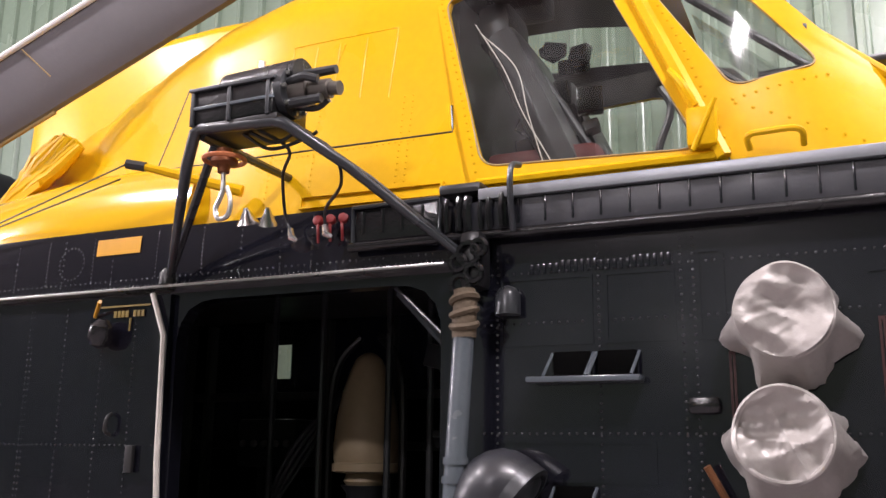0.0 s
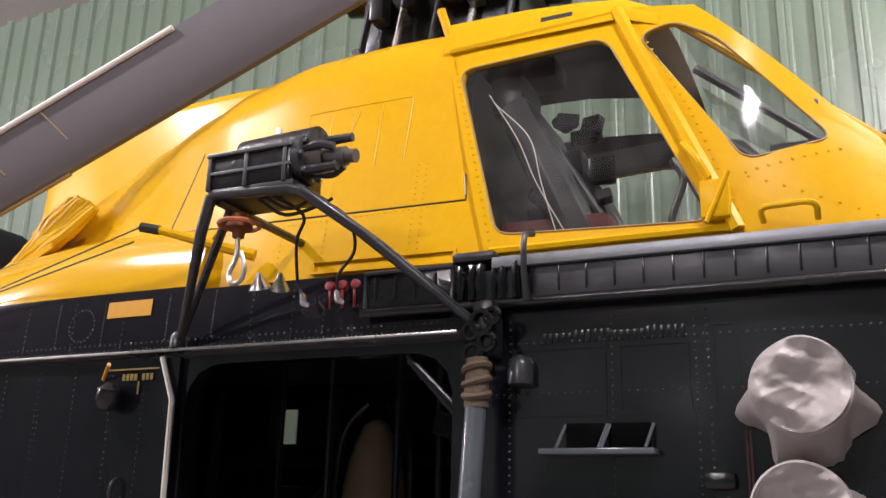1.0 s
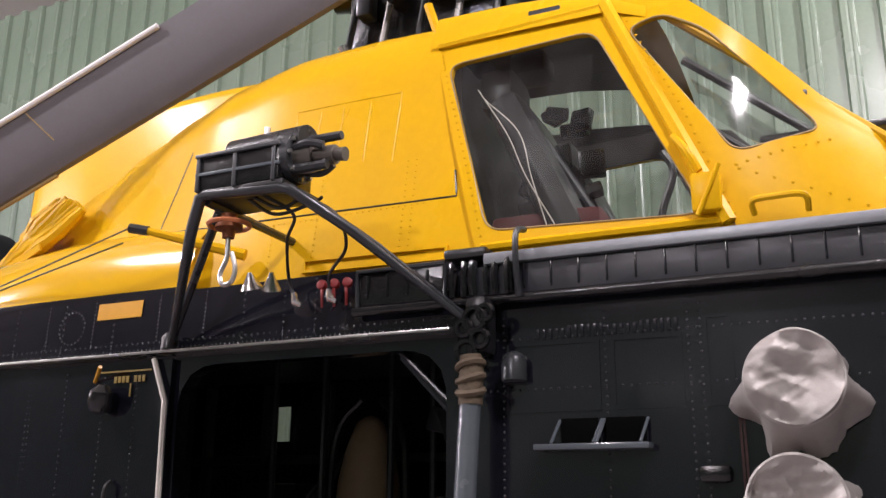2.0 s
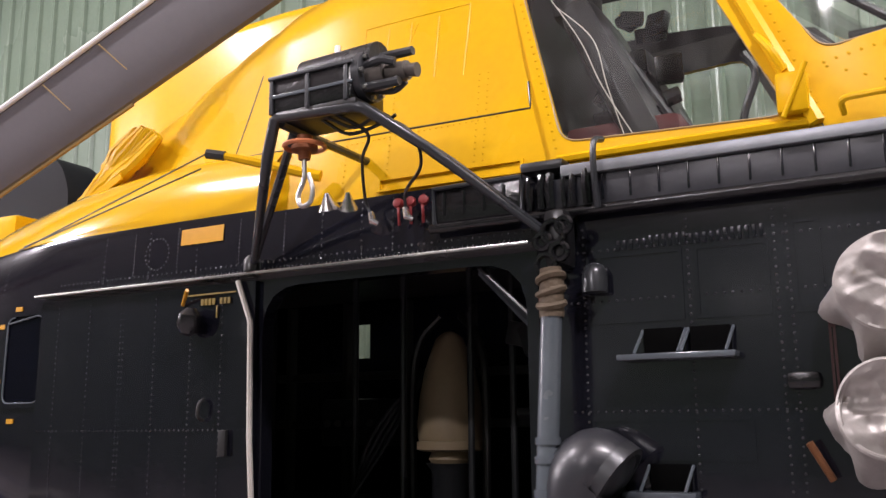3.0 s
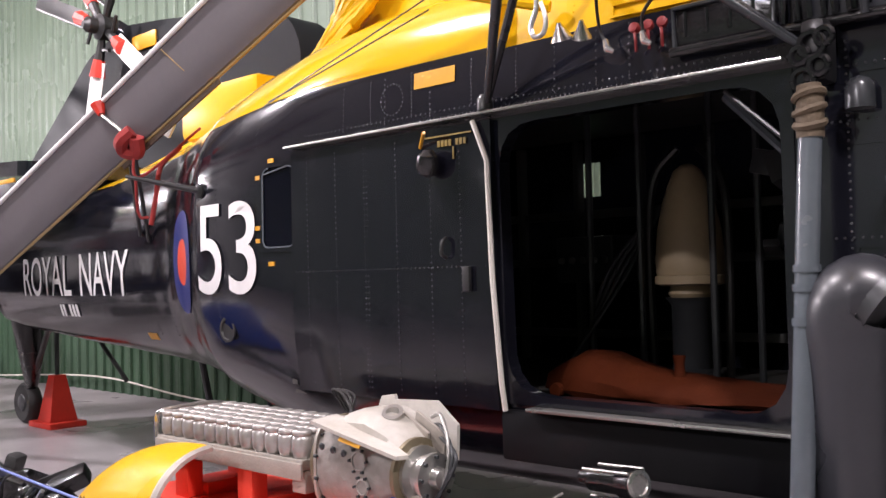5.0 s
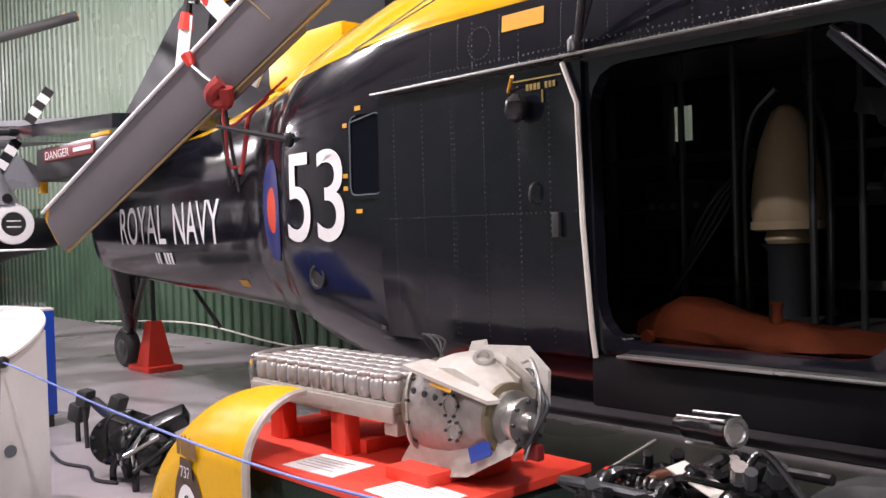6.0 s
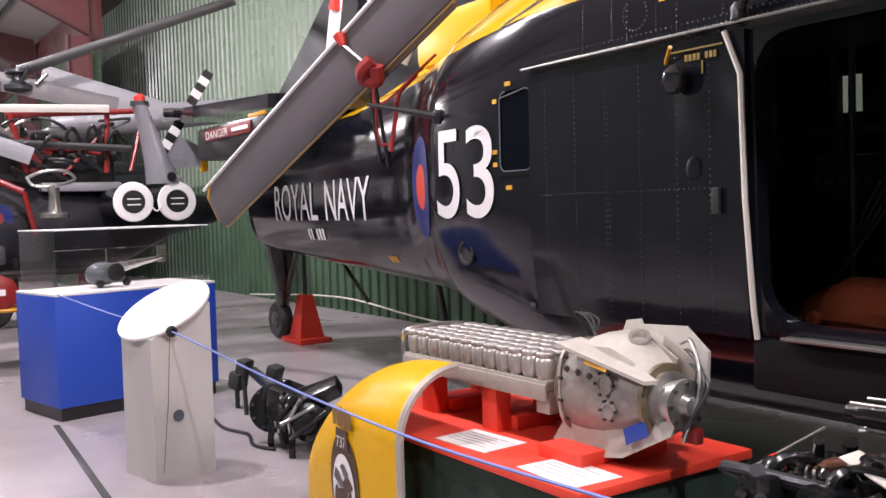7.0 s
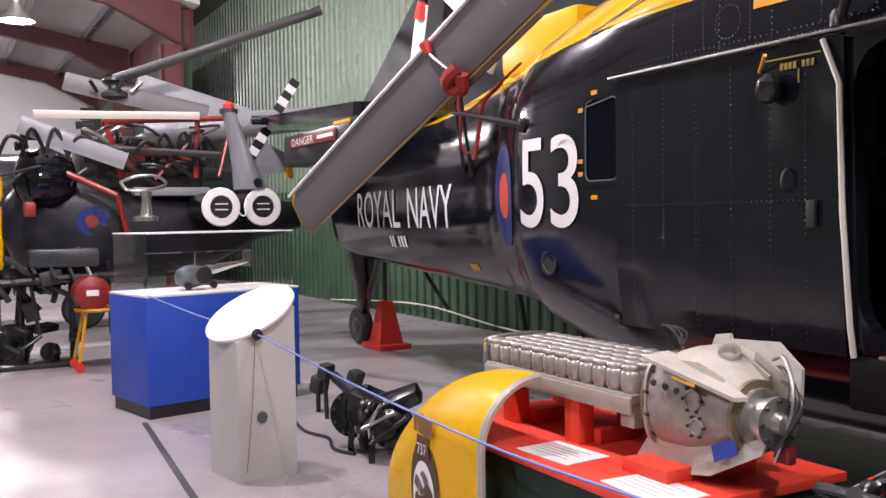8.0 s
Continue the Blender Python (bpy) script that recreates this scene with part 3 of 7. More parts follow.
for x, zt in ((-1.52, 3.77), (-1.2, 3.76), (-0.95, 3.72), (-0.77, 3.67)):
    w0 = YC - side(x, 3.5).y - 0.03
    sec = [(-0.1, zt - 0.02), (w0 * 0.4 + 0.02, zt - 0.03), (w0 - 0.2, zt - 0.05), (w0 - 0.05, (3.56 + zt) / 2), (w0, 3.52)]
    rows.append([bm.verts.new((x, YC + w, z)) for w, z in sec])
for i, (a, b) in enumerate(zip(rows, rows[1:])):
    for k in range(len(a) - 1):
        if k in (0, 3):
            bm.faces.new((a[k], a[k + 1], b[k + 1], b[k]))
part("roof_lining", bm, BLACK, heli)
bm = B()
rail = [[bm.verts.new((x, 2 * YC - side(x, 3.5).y - d, z)) for d, z in ((0.015, 3.50), (0.012, 3.585))] for x in (-1.52, -1.2, -0.95, -0.77)]
for a, b in zip(rail, rail[1:]):
    bm.faces.new((a[0], a[1], b[1], b[0]))
part("roof_lining", bm, DARKIN, heli)
for y0, y1, nm in ((3.46, 4.09, "windscreen"), (4.11, 4.74, "windscreen")):
    bm = B()
    vs = [bm.verts.new(p) for p in ((-0.58, y0 + 0.02, 3.56), (-0.58, y1, 3.62), (0.42, y1, 2.74), (0.32, y0 + 0.06, 2.74))]
    bm.faces.new(vs)
    part(nm, bm, GLASS, heli, "sloping clear windscreen pane")
for a, b in (((-0.60, 3.45, 3.56), (0.36, 3.5, 2.72)), ((-0.60, 4.1, 3.64), (0.46, 4.1, 2.72)), ((-0.60, 4.75, 3.56), (0.36, 4.7, 2.72))):
    part("screen_post", tube(B(), [a, b], 0.02, 8), YELLOW if a[1] < 3.5 else BLACK, heli)
bm = B()
rows = []
for x, zt, w in ((0.15, 2.74, 0.66), (0.5, 2.70, 0.72), (1.0, 2.62, 0.74), (1.6, 2.52, 0.68)):
    sec = [(w + 0.16, 2.44), (w + 0.08, 2.54), (w - 0.06, zt - 0.02), (0, zt)]
    rows.append([bm.verts.new((x, YC - a, z)) for a, z in sec] + [bm.verts.new((x, YC + a, z)) for a, z in sec[-2::-1]])
for a, b in zip(rows, rows[1:]):
    for k in range(len(a) - 1):
        bm.faces.new((a[k], a[k + 1], b[k + 1], b[k]))
part("nose_deck", bm, YELLOW, heli)

# cockpit interior
bm = B()
box(bm, -1.5, 1.2, 3.2, 5.0, 2.40, 2.44)
part("cockpit_floor", bm, DARKIN, heli)
bm = B()
box(bm, -1.50, -1.46, 3.44, 4.76, 2.44, 3.5)
part("bulkhead", bm, DARKIN, heli)
for y in (3.62, 4.55):
    s = part("pilot_seat", box(B(), -1.32, -0.85, y - 0.22, y + 0.22, 2.62, 2.74, 0.04), PURPLEIN, heli, "dark maroon padded pilot seat")
    part("seat_back", box(B(), -0.07, 0.09, -0.25, 0.25, 0, 0.74, 0.07, pose(-0.98, y, 2.60, 0, -24, 0)), BLACK, s)
    for dy in (-0.09, 0.09):
        part("harness_strap", tube(B(), arc([(-1.22, y + dy, 3.28), (-1.06, y + dy * 0.9, 3.0), (-0.90, y + dy * 0.6, 2.72)]), 0.014, 6), GUNMETAL, s)
    part("headrest", box(B(), -1.40, -1.24, y - 0.14, y + 0.14, 3.26, 3.46, 0.05), BLACK, s)
part("instrument_panel", box(B(), -0.16, 0.02, 3.55, 4.65, 2.5, 2.92, 0.05), BLACK, heli, "black instrument panel")
part("glare_shield", box(B(), -0.25, 0.2, 3.5, 4.7, 2.93, 2.96, 0.01), BLACK, heli)
part("centre_console", box(B(), -1.0, -0.2, 3.98, 4.22, 2.45, 2.8, 0.03), BLACK, heli)
part("overhead_panel", box(B(), -1.40, -1.22, 3.88, 4.08, 3.62, 3.735, 0.03), BLACK, heli)
for y in (3.62, 4.55):
    part("control_stick", tube(B(), arc([(-0.62, y, 2.45), (-0.66, y, 2.7), (-0.6, y, 2.9), (-0.64, y, 3.0)]), 0.016, 8), BLACK, heli)
for k in range(2):
    part("harness_lead", tube(B(), arc([(-1.35 + 0.03 * k, 3.36, 3.3 - 0.05 * k), (-1.2 + 0.05 * k, 3.3, 3.05), (-1.12 + 0.02 * k, 3.3, 2.85), (-1.0 - 0.04 * k, 3.32, 2.62)]), 0.0025, 6), EDGEWHITE, heli)
random.seed(4)
for k in range(16):
    part("radio_box", box(B(), 0, random.uniform(0.04, 0.12), 0, random.uniform(0.04, 0.1), 0, random.uniform(0.04, 0.12), 0.008, pose(-1.08 + random.uniform(-0.14, 0.14), 3.46 + random.uniform(0, 0.25), 2.95 + random.uniform(-0.2, 0.25), random.uniform(-20, 20), random.uniform(-20, 20), random.uniform(0, 90))), BLACKGLOSS, heli)

# door opening surround, sliding door, rail and sill
def on_hull(out):
    return lambda x, z: Vector((x, hull_y(x, z, out), z))


part("door_surround", ring_panel(B(), [(-2.64, 2.185), (-2.64, 0.96), (-1.325, 0.96), (-1.325, 2.185)], rounded([(-2.60, 2.15), (-2.58, 1.0), (-1.37, 1.0), (-1.37, 2.15)], 0.19, 8), on_hull(0.006), 0.07), NAVY, heli, "dark rounded door opening surround")
part("lower_skin", box(B(), -2.62, -1.30, 3.088, 3.16, 0.72, 0.936, 0.02), mat("matt black skirt", (0.005, 0.005, 0.006), 0.6, stain=0.5, color2=(0.010, 0.010, 0.010), spec=0.08), heli, "matt black skin under the door sill")
part("door_sill", box(B(), -2.46, -1.35, 3.05, 3.20, 0.940, 0.955, 0.004), STEEL, heli, "worn bright metal door sill")
bm = B()
g = [[bm.verts.new((-3.98 + 1.36 * k / 16, min(hull_y(-3.98 + 1.36 * k / 16, 0.93 + 1.25 * j / 14), 3.13) - 0.035 + 0.0022 * math.sin(math.pi * k / 2) + 0.0012 * math.sin(1.3 * j + k), 0.93 + 1.25 * j / 14)) for j in range(15)] for k in range(17)]
g2 = [[bm.verts.new(v.co + Vector((0, 0.025, 0))) for v in r] for r in g]
for G in (g, g2):
    for k in range(16):
        for j in range(14):
            bm.faces.new((G[k][j], G[k + 1][j], G[k + 1][j + 1], G[k][j + 1]))
rim = [(k, 0) for k in range(17)] + [(16, j) for j in range(1, 15)] + [(k, 14) for k in range(15, -1, -1)] + [(0, j) for j in range(13, 0, -1)]
for (a, b), (c, d) in zip(rim, rim[1:] + rim[:1]):
    bm.faces.new((g[a][b], g[c][d], g2[c][d], g2[a][b]))
door = part("sliding_door", bm, NAVY, heli, "dark navy riveted sliding door slid open aft")
part("edge_strip", tube(B(), [(-2.70, 3.045, 2.18), (-2.625, 3.045, 2.0), (-2.615, 3.05, 1.5), (-2.60, 3.075, 1.05), (-2.595, 3.09, 0.93)], 0.012, 6), EDGEWHITE, door, "cream worn rubber door edge")
part("door_handle", tube(B(), arc([(-2.88, 3.055, 1.68), (-2.88, 3.03, 1.66), (-2.885, 3.03, 1.61), (-2.88, 3.055, 1.59)]), 0.009, 8), BLACK, door)
part("latch", box(B(), -2.775, -2.735, 3.035, 3.055, 1.44, 1.55, 0.006), BLACK, door)
part("mirror_arm", tube(B(), [(-3.03, 3.06, 2.10), (-2.93, 2.98, 2.15)], 0.009, 6), DECALYELLOW, door)
part("door_lamp", lathe(B(), [(0.015, 0), (0.05, 0.02), (0.062, 0.06), (0.055, 0.11), (0.02, 0.14)], pose(-2.955, 3.025, 1.955, 8, 12, 0) @ Matrix.Scale(0.9, 4)), BLACKGLOSS, door, "glossy black dome on the door")
FAINT = mat("faded yellow stencil", (0.22, 0.15, 0.03), 0.5, stain=0.5, stain_scale=20)
for k in range(8):
    if k != 4:
        part("stencil_bar", box(B(), -2.92 + 0.022 * k, -2.905 + 0.022 * k, 3.056, 3.0605, 2.09, 2.118), FAINT, door)
part("stencil_line", box(B(), -3.0, -2.72, 3.056, 3.0605, 2.135, 2.142), FAINT, door)
part("stencil_line", box(B(), -2.83, -2.822, 3.056, 3.0605, 2.03, 2.085), FAINT, door)
# rail above the door; bright steel colour supplies its highlight line
bm = B()
box(bm, -4.0, -1.33, 3.025, 3.10, 2.200, 2.212, 0.003)
part("door_rail", bm, STEEL, heli, "metal door rail, bright steel for its glint")
# front corner strut across the opening
part("corner_strut", tube(B(), [(-1.60, 3.16, 2.16), (-1.31, 3.15, 1.89)], 0.010, 8), BLACK, heli)
# cabin window aft of the door
win = part("cabin_window", ring_panel(B(), [(-4.285, 2.145), (-4.285, 1.665), (-3.985, 1.665), (-3.985, 2.145)], rounded([(-4.265, 2.125), (-4.265, 1.685), (-3.99, 1.685), (-3.99, 2.125)], 0.05), on_hull(0.012), 0.015), NAVY, heli)
# opaque pane on the skin; its black stands for the unlit cabin
part("pane", sheet(B(), rounded([(-4.265, 2.125), (-4.265, 1.685), (-3.99, 1.685), (-3.99, 2.125)], 0.05), on_hull(0.004)), mat("unlit cabin pane", (0.002, 0.002, 0.006), 0.08, stain=0.0, grain=0, bump=0.03, bump_scale=3, rough_var=0.02, spec=0.25), win, "reflective window pane painted black for the unlit cabin")
part("pane_rim", tube(B(), [on_hull(0.010)(x, z) for x, z in rounded([(-4.262, 2.122), (-4.262, 1.688), (-3.993, 1.688), (-3.993, 2.122)], 0.05)] + [on_hull(0.010)(-4.262, 2.09)], 0.005, 6), GREYMETAL, win)
for x, z in ((-4.20, 2.165), (-4.31, 2.08), (-4.31, 1.73), (-4.20, 1.60), (-4.315, 1.80)):
    part("release_mark", box(B(), x - 0.025, x + 0.025, hull_y(x, z) - 0.005, hull_y(x, z), z - 0.012, z + 0.012), DECALYELLOW, heli)

# markings, laid on the hull
def decal(name, bm, x, z, material, label, out=0.005):
    for v in bm.verts:
        v.co = Vector((x + v.co.x, 0, z + v.co.y))
        v.co.y = hull_y(v.co.x, v.co.z, out)
    return part(name, bm, material, heli, label, smooth=False)


decal("lettering", letters("5", 0.27, 0.53, 0.003), -4.945, 1.435, DECAL, "white numeral on the hull", 0.009)
decal("lettering", letters("3", 0.27, 0.53, 0.003), -4.60, 1.435, DECAL, "white numeral on the hull", 0.009)
decal("lettering", letters("ROYAL", 1.21, 0.345, 0.004), -8.77, 1.42, DECAL, "white service lettering on the tail")
decal("lettering", letters("NAVY", 1.0, 0.345, 0.004), -7.38, 1.42, DECAL, "white service lettering on the tail")
for k in range(6):
    if k != 2:
        bm = B()
        bmesh.ops.create_grid(bm, x_segments=2, y_segments=3, size=0.5)
        for v in bm.verts:
            v.co = Vector((v.co.x * 0.045, v.co.y * 0.1, 0))
        decal("stencil_bar", bm, -7.85 + k * 0.068, 1.30, DECAL, "small white stencilled bar")


def disc(r0, r1):
    bm = B()
    rows = [[bm.verts.new((0.55 * (r0 + (r1 - r0) * j / 6) * math.cos(2 * math.pi * k / 40), (r0 + (r1 - r0) * j / 6) * math.sin(2 * math.pi * k / 40), 0)) for k in range(40)] for j in range(7)]
    for a, b in zip(rows, rows[1:]):
        for k in range(40):
            bm.faces.new((a[k], a[(k + 1) % 40], b[(k + 1) % 40], b[k]))
    return bm


decal("roundel_ring", disc(0.15, 0.33), -5.31, 1.64, ROUNDBLUE, "blue roundel ring")
decal("roundel_centre", disc(0.002, 0.15), -5.31, 1.64, ROUNDRED, "orange-red roundel centre")
for x0, z0, dx, dz in ((-3.10, 2.385, 0.255, 0.075), (-6.28, 1.10, 0.17, 0.05)):
    bm = B()
    bmesh.ops.create_grid(bm, x_segments=4, y_segments=3, size=0.5)
    for v in bm.verts:
        v.co = Vector(((v.co.x + 0.5) * dx, (v.co.y + 0.5) * dz, 0))
    decal("placard", bm, x0, z0, DECALYELLOW, "yellow instruction placard")
part("vent", lathe(B(), [(0.075, 0), (0.075, 0.012), (0.06, 0.012), (0.055, 0.002)], pose(-4.68, hull_y(-4.68, 1.23) + 0.004, 1.23, 90)), BLACK, heli, "round black vent")

# cabin interior
cab = B()
box(cab, -4.1, -1.0, 3.16, 5.02, 0.90, 0.945)
part("cabin_floor", cab, DARKIN, heli)
bm = B()
box(bm, -1.22, -1.18, 3.14, 5.0, 0.95, 2.4)
box(bm, -4.1, -4.06, 3.14, 5.0, 0.95, 2.4)
box(bm, -4.1, -1.18, 3.14, 5.0, 2.36, 2.4)
part("cabin_lining", bm, DARKIN, heli)
for x, y in ((-2.87, 4.2), (-2.58, 4.22), (-2.17, 4.2), (-1.96, 4.25)):
    part("cabin_post", tube(B(), [(x, y, 0.95), (x, y, 2.36)], 0.018, 8), GUNMETAL, heli)
part("sonar_body", lathe(B(), [(0.165, 0), (0.172, 0.02), (0.173, 0.10), (0.16, 0.24), (0.133, 0.37), (0.10, 0.47), (0.07, 0.54), (0.03, 0.57), (0.01, 0.575)], pose(-2.37, 4.35, 1.48)), CREAM, heli, "cream rounded dipping sonar body")
part("sonar_collar", lathe(B(), [(0.15, 0), (0.178, 0.01), (0.178, 0.05), (0.16, 0.055)], pose(-2.37, 4.35, 1.43)), CREAM, heli)
part("sonar_neck", lathe(B(), [(0.10, 0), (0.115, 0.02), (0.10, 0.06)], pose(-2.37, 4.35, 1.37)), CREAM, heli)
part("sonar_support", lathe(B(), [(0.15, 0), (0.15, 0.04), (0.1, 0.06), (0.1, 0.38), (0.13, 0.42)], pose(-2.37, 4.35, 0.95)), GUNMETAL, heli)
for sx in (-1, 1):
    part("sonar_cradle", tube(B(), arc([(-2.37 + 0.21 * sx, 4.33, 0.95), (-2.37 + 0.22 * sx, 4.33, 1.7), (-2.37 + 0.18 * sx, 4.34, 2.0), (-2.37 + 0.06 * sx, 4.36, 2.14)]), 0.022, 8), BLACK, heli)
for z in (1.1, 1.55, 1.85):
    part("side_stringer", box(B(), -4.0, -1.3, 4.93, 4.97, z, z + 0.05, 0.006), DARKIN, heli)
for k in range(6):
    part("side_frame", box(B(), -3.9 + 0.45 * k, -3.86 + 0.45 * k, 4.90, 4.97, 0.95, 2.34, 0.006), DARKIN, heli)
part("radio_rack", box(B(), -3.35, -2.95, 4.55, 4.85, 1.45, 1.72, 0.02), GUNMETAL, heli)
for k in range(5):
    part("rack_knob", tube(B(), [(-3.30 + 0.075 * k, 4.55, 1.58), (-3.30 + 0.075 * k, 4.53, 1.58)], 0.02, 8), STEEL, heli)
for k in range(4):
    part("cabin_hose", tube(B(), arc([(-2.95, 4.2 - 0.05 * k, 1.0), (-2.8 + 0.04 * k, 4.25, 1.5), (-2.55, 4.4, 1.85)]), 0.012, 6), GUNMETAL, heli)
    part("cabin_hose", tube(B(), arc([(-1.6 + 0.06 * k, 4.1, 2.3), (-1.66 + 0.05 * k, 4.0, 1.8), (-1.5, 4.1, 1.4), (-1.62 + 0.05 * k, 4.1, 1.0)]), 0.02, 6), GUNMETAL, heli)
random.seed(9)
for k in range(22):
    part("equipment_box", box(B(), 0, random.uniform(0.05, 0.16), 0, 0.12, 0, random.uniform(0.04, 0.16), 0.008, pose(-1.75 + random.uniform(-0.2, 0.3), 4.1 + random.uniform(-0.2, 0.3), 1.75 + random.uniform(-0.15, 0.35), random.uniform(-30, 30), random.uniform(-30, 30), random.uniform(-20, 20))), GUNMETAL, heli)
part("roof_strut", tube(B(), [(-1.75, 3.5, 2.2), (-1.4, 3.45, 1.85)], 0.022, 8), GREYMETAL, heli)

# front side: coaming rail, slatted rack, steps, lamp, ribs
bm = B()
box(bm, -1.20, 1.5, 3.03, 3.12, 2.432, 2.474, 0.006)
# lip much paler than the face: the light on it is in the colour
part("coaming_top", bm, mat("lit coaming lip", (0.30, 0.31, 0.33), 0.35, metal=0.6, stain=0.5, color2=(0.12, 0.13, 0.14)), heli, "grey top of the coaming, painted bright as if lit")
part("coaming_face", box(B(), -1.30, 1.5, 3.05, 3.12, 2.31, 2.431, 0.01), mat("dull coaming paint", (0.017, 0.018, 0.023), 0.45, stain=0.6, color2=(0.03, 0.03, 0.033), stain_scale=5), heli)
part("coaming_tube", tube(B(), [(-1.75, 3.06, 2.305), (1.5, 3.06, 2.305)], 0.02, 10), BLACKGLOSS, heli)
for k in range(26):
    x = -1.25 + 0.1 * k
    part("coaming_rib", box(B(), x - 0.004, x + 0.004, 3.046, 3.052, 2.335, 2.428, 0.002), NAVY, heli)
rack = part("slatted_rack", box(B(), -1.73, -1.37, 3.055, 3.12, 2.325, 2.455, 0.008), BLACKGLOSS, heli, "glossy black slatted panel")
part("rack_frame", tube(B(), [(-1.73, 3.052, 2.32), (-1.735, 3.05, 2.46), (-1.36, 3.05, 2.463), (-1.36, 3.052, 2.33)], 0.009, 6), GUNMETAL, rack)
for k in range(5):
    x = -1.69 + k * 0.085
    part("slat", tube(B(), [(x, 3.056, 2.352), (x, 3.053, 2.40), (x, 3.056, 2.440)], 0.008, 6), BLACKGLOSS, rack)
for k in range(7):
    x = -1.33 + k * 0.043 + 0.008 * (k % 2)
    part("slat", tube(B(), [(x, 3.045, 2.325), (x, 3.03, 2.39), (x, 3.045, 2.45)], 0.009 + 0.004 * (k % 3), 6), BLACKGLOSS, rack)
part("cap_fitting", box(B(), -1.36, -1.19, 3.03, 3.12, 2.465, 2.505, 0.015), BLACK, heli)
part("guard_loop", tube(B(), arc([(-1.06, 3.02, 2.30), (-1.06, 2.99, 2.42), (-1.06, 3.0, 2.53), (-1.05, 3.06, 2.555)]), 0.012, 8), GUNMETAL, heli)
for x0, x1, z in ((-1.02, -0.63, 1.78), (-1.02, -0.78, 1.335)):
    st = part("step", box(B(), x0, x1, 3.02, 3.10, z - 0.012, z + 0.008, 0.005), GREYMETAL, heli, "kick-in step with a metal lip")
    n = 2 if x1 - x0 > 0.3 else 1
    for k in range(n):
        xa = x0 + 0.08 + k * 0.155
        # flat black plate on the hull; the hole's shade is only its colour
        part("step_hole_shade", box(B(), xa, xa + 0.13, 3.085, 3.098, z + 0.008, z + 0.095, 0.003), HOLE_SHADE, st)
        for xx in (xa - 0.01, xa + 0.135):
            part("step_web", tube(B(), [(xx - 0.01, 3.03, z + 0.008), (xx + 0.005, 3.095, z + 0.09)], 0.006, 6), GREYMETAL, st)
part("tie_down", box(B(), -0.49, -0.39, 3.06, 3.1, 1.66, 1.715, 0.02), BLACKGLOSS, heli)
part("side_lamp", lathe(B(), [(0.045, -0.05), (0.045, 0.02), (0.03, 0.045), (0.005, 0.055)], pose(-1.10, 3.07, 2.06)), GUNMETAL, heli)

# rivet rows, one mesh
bm = B()


def rivet(p, r=0.005):
    """A low six-sided dome that faces -y."""
    vs = [bm.verts.new(p + Vector((r * math.cos(a), 0, r * math.sin(a)))) for a in [math.pi / 3 * k for k in range(6)]]
    top = bm.verts.new(p + Vector((0, -r * 0.6, 0)))
    for k in range(6):
        bm.faces.new((vs[k], vs[(k + 1) % 6], top))


for x in (-4.55, -4.35, -3.6, -3.3, -3.0, -2.3, -2.1, -1.95):
    for k in range(9):
        rivet(Vector((x, 0, 2.25 + 0.027 * k)) + Vector((0, hull_y(x, 2.25 + 0.027 * k, 0.001), 0)))
for x in (-3.85, -3.63, -3.42, -3.40, -3.2, -2.98, -2.8):
    for k in range(44):
        z = 0.98 + 0.027 * k
        rivet(Vector((x, min(hull_y(x, z), 3.13) - 0.036, z)), 0.0048)
for k in range(48):
    x = -3.95 + 0.028 * k
    for z in (1.55,):
        rivet(Vector((x, min(hull_y(x, z), 3.13) - 0.036, z)), 0.0048)
for x in (-1.15, -0.78, -0.5, -0.46, 0.25, 0.55):
    for k in range(34):
        z = 1.35 + 0.027 * k
        rivet(Vector((x, hull_y(x, z, 0.001), z)), 0.005)
for z in (2.16, 1.60, 1.98):
    for k in range(70):
        x = -1.2 + 0.028 * k
        rivet(Vector((x, hull_y(x, z, 0.001), z)), 0.005)
for k in range(22):
    x = -1.02 + 0.023 * k
    part("stringer_rib", box(B(), x - 0.006, x + 0.006, hull_y(x, 2.17) - 0.006, hull_y(x, 2.17) + 0.002, 2.155, 2.19 + 0.008 * (k % 11 > 4), 0.002), NAVY, heli)
for x in (-6.0, -5.7, -4.75):
    for k in range(40):
        z = 1.15 + 0.03 * k
        rivet(Vector((x, hull_y(x, z, 0.001), z)), 0.005)
for k in range(22):     # round access cover beside the placard, and rows over the door rail
    a = 2 * math.pi * k / 22
    x, z = -3.25 + 0.075 * math.cos(a), 2.36 + 0.075 * math.sin(a)
    rivet(Vector((x, hull_y(x, z, 0.001), z)), 0.005)
for z, step in ((2.232, 0.022), (2.262, 0.03)):
    x = -3.9
    while x < -1.35:
        rivet(Vector((x, hull_y(x, z, 0.001), z)), 0.0048)
        x += step
for x in (-3.40, -3.12, -2.75, -2.50):
    for k in range(12):
        rivet(Vector((x, hull_y(x, 2.27 + 0.018 * k, 0.001), 2.27 + 0.018 * k)), 0.0045)
# heads paler than the hull paint, so their glints are in the colour
tagged(part("rivets", bm, mat("glint-pale rivet heads", (0.022, 0.022, 0.025), 0.3, stain=0.3), heli), kind="stuff")
bm = B()
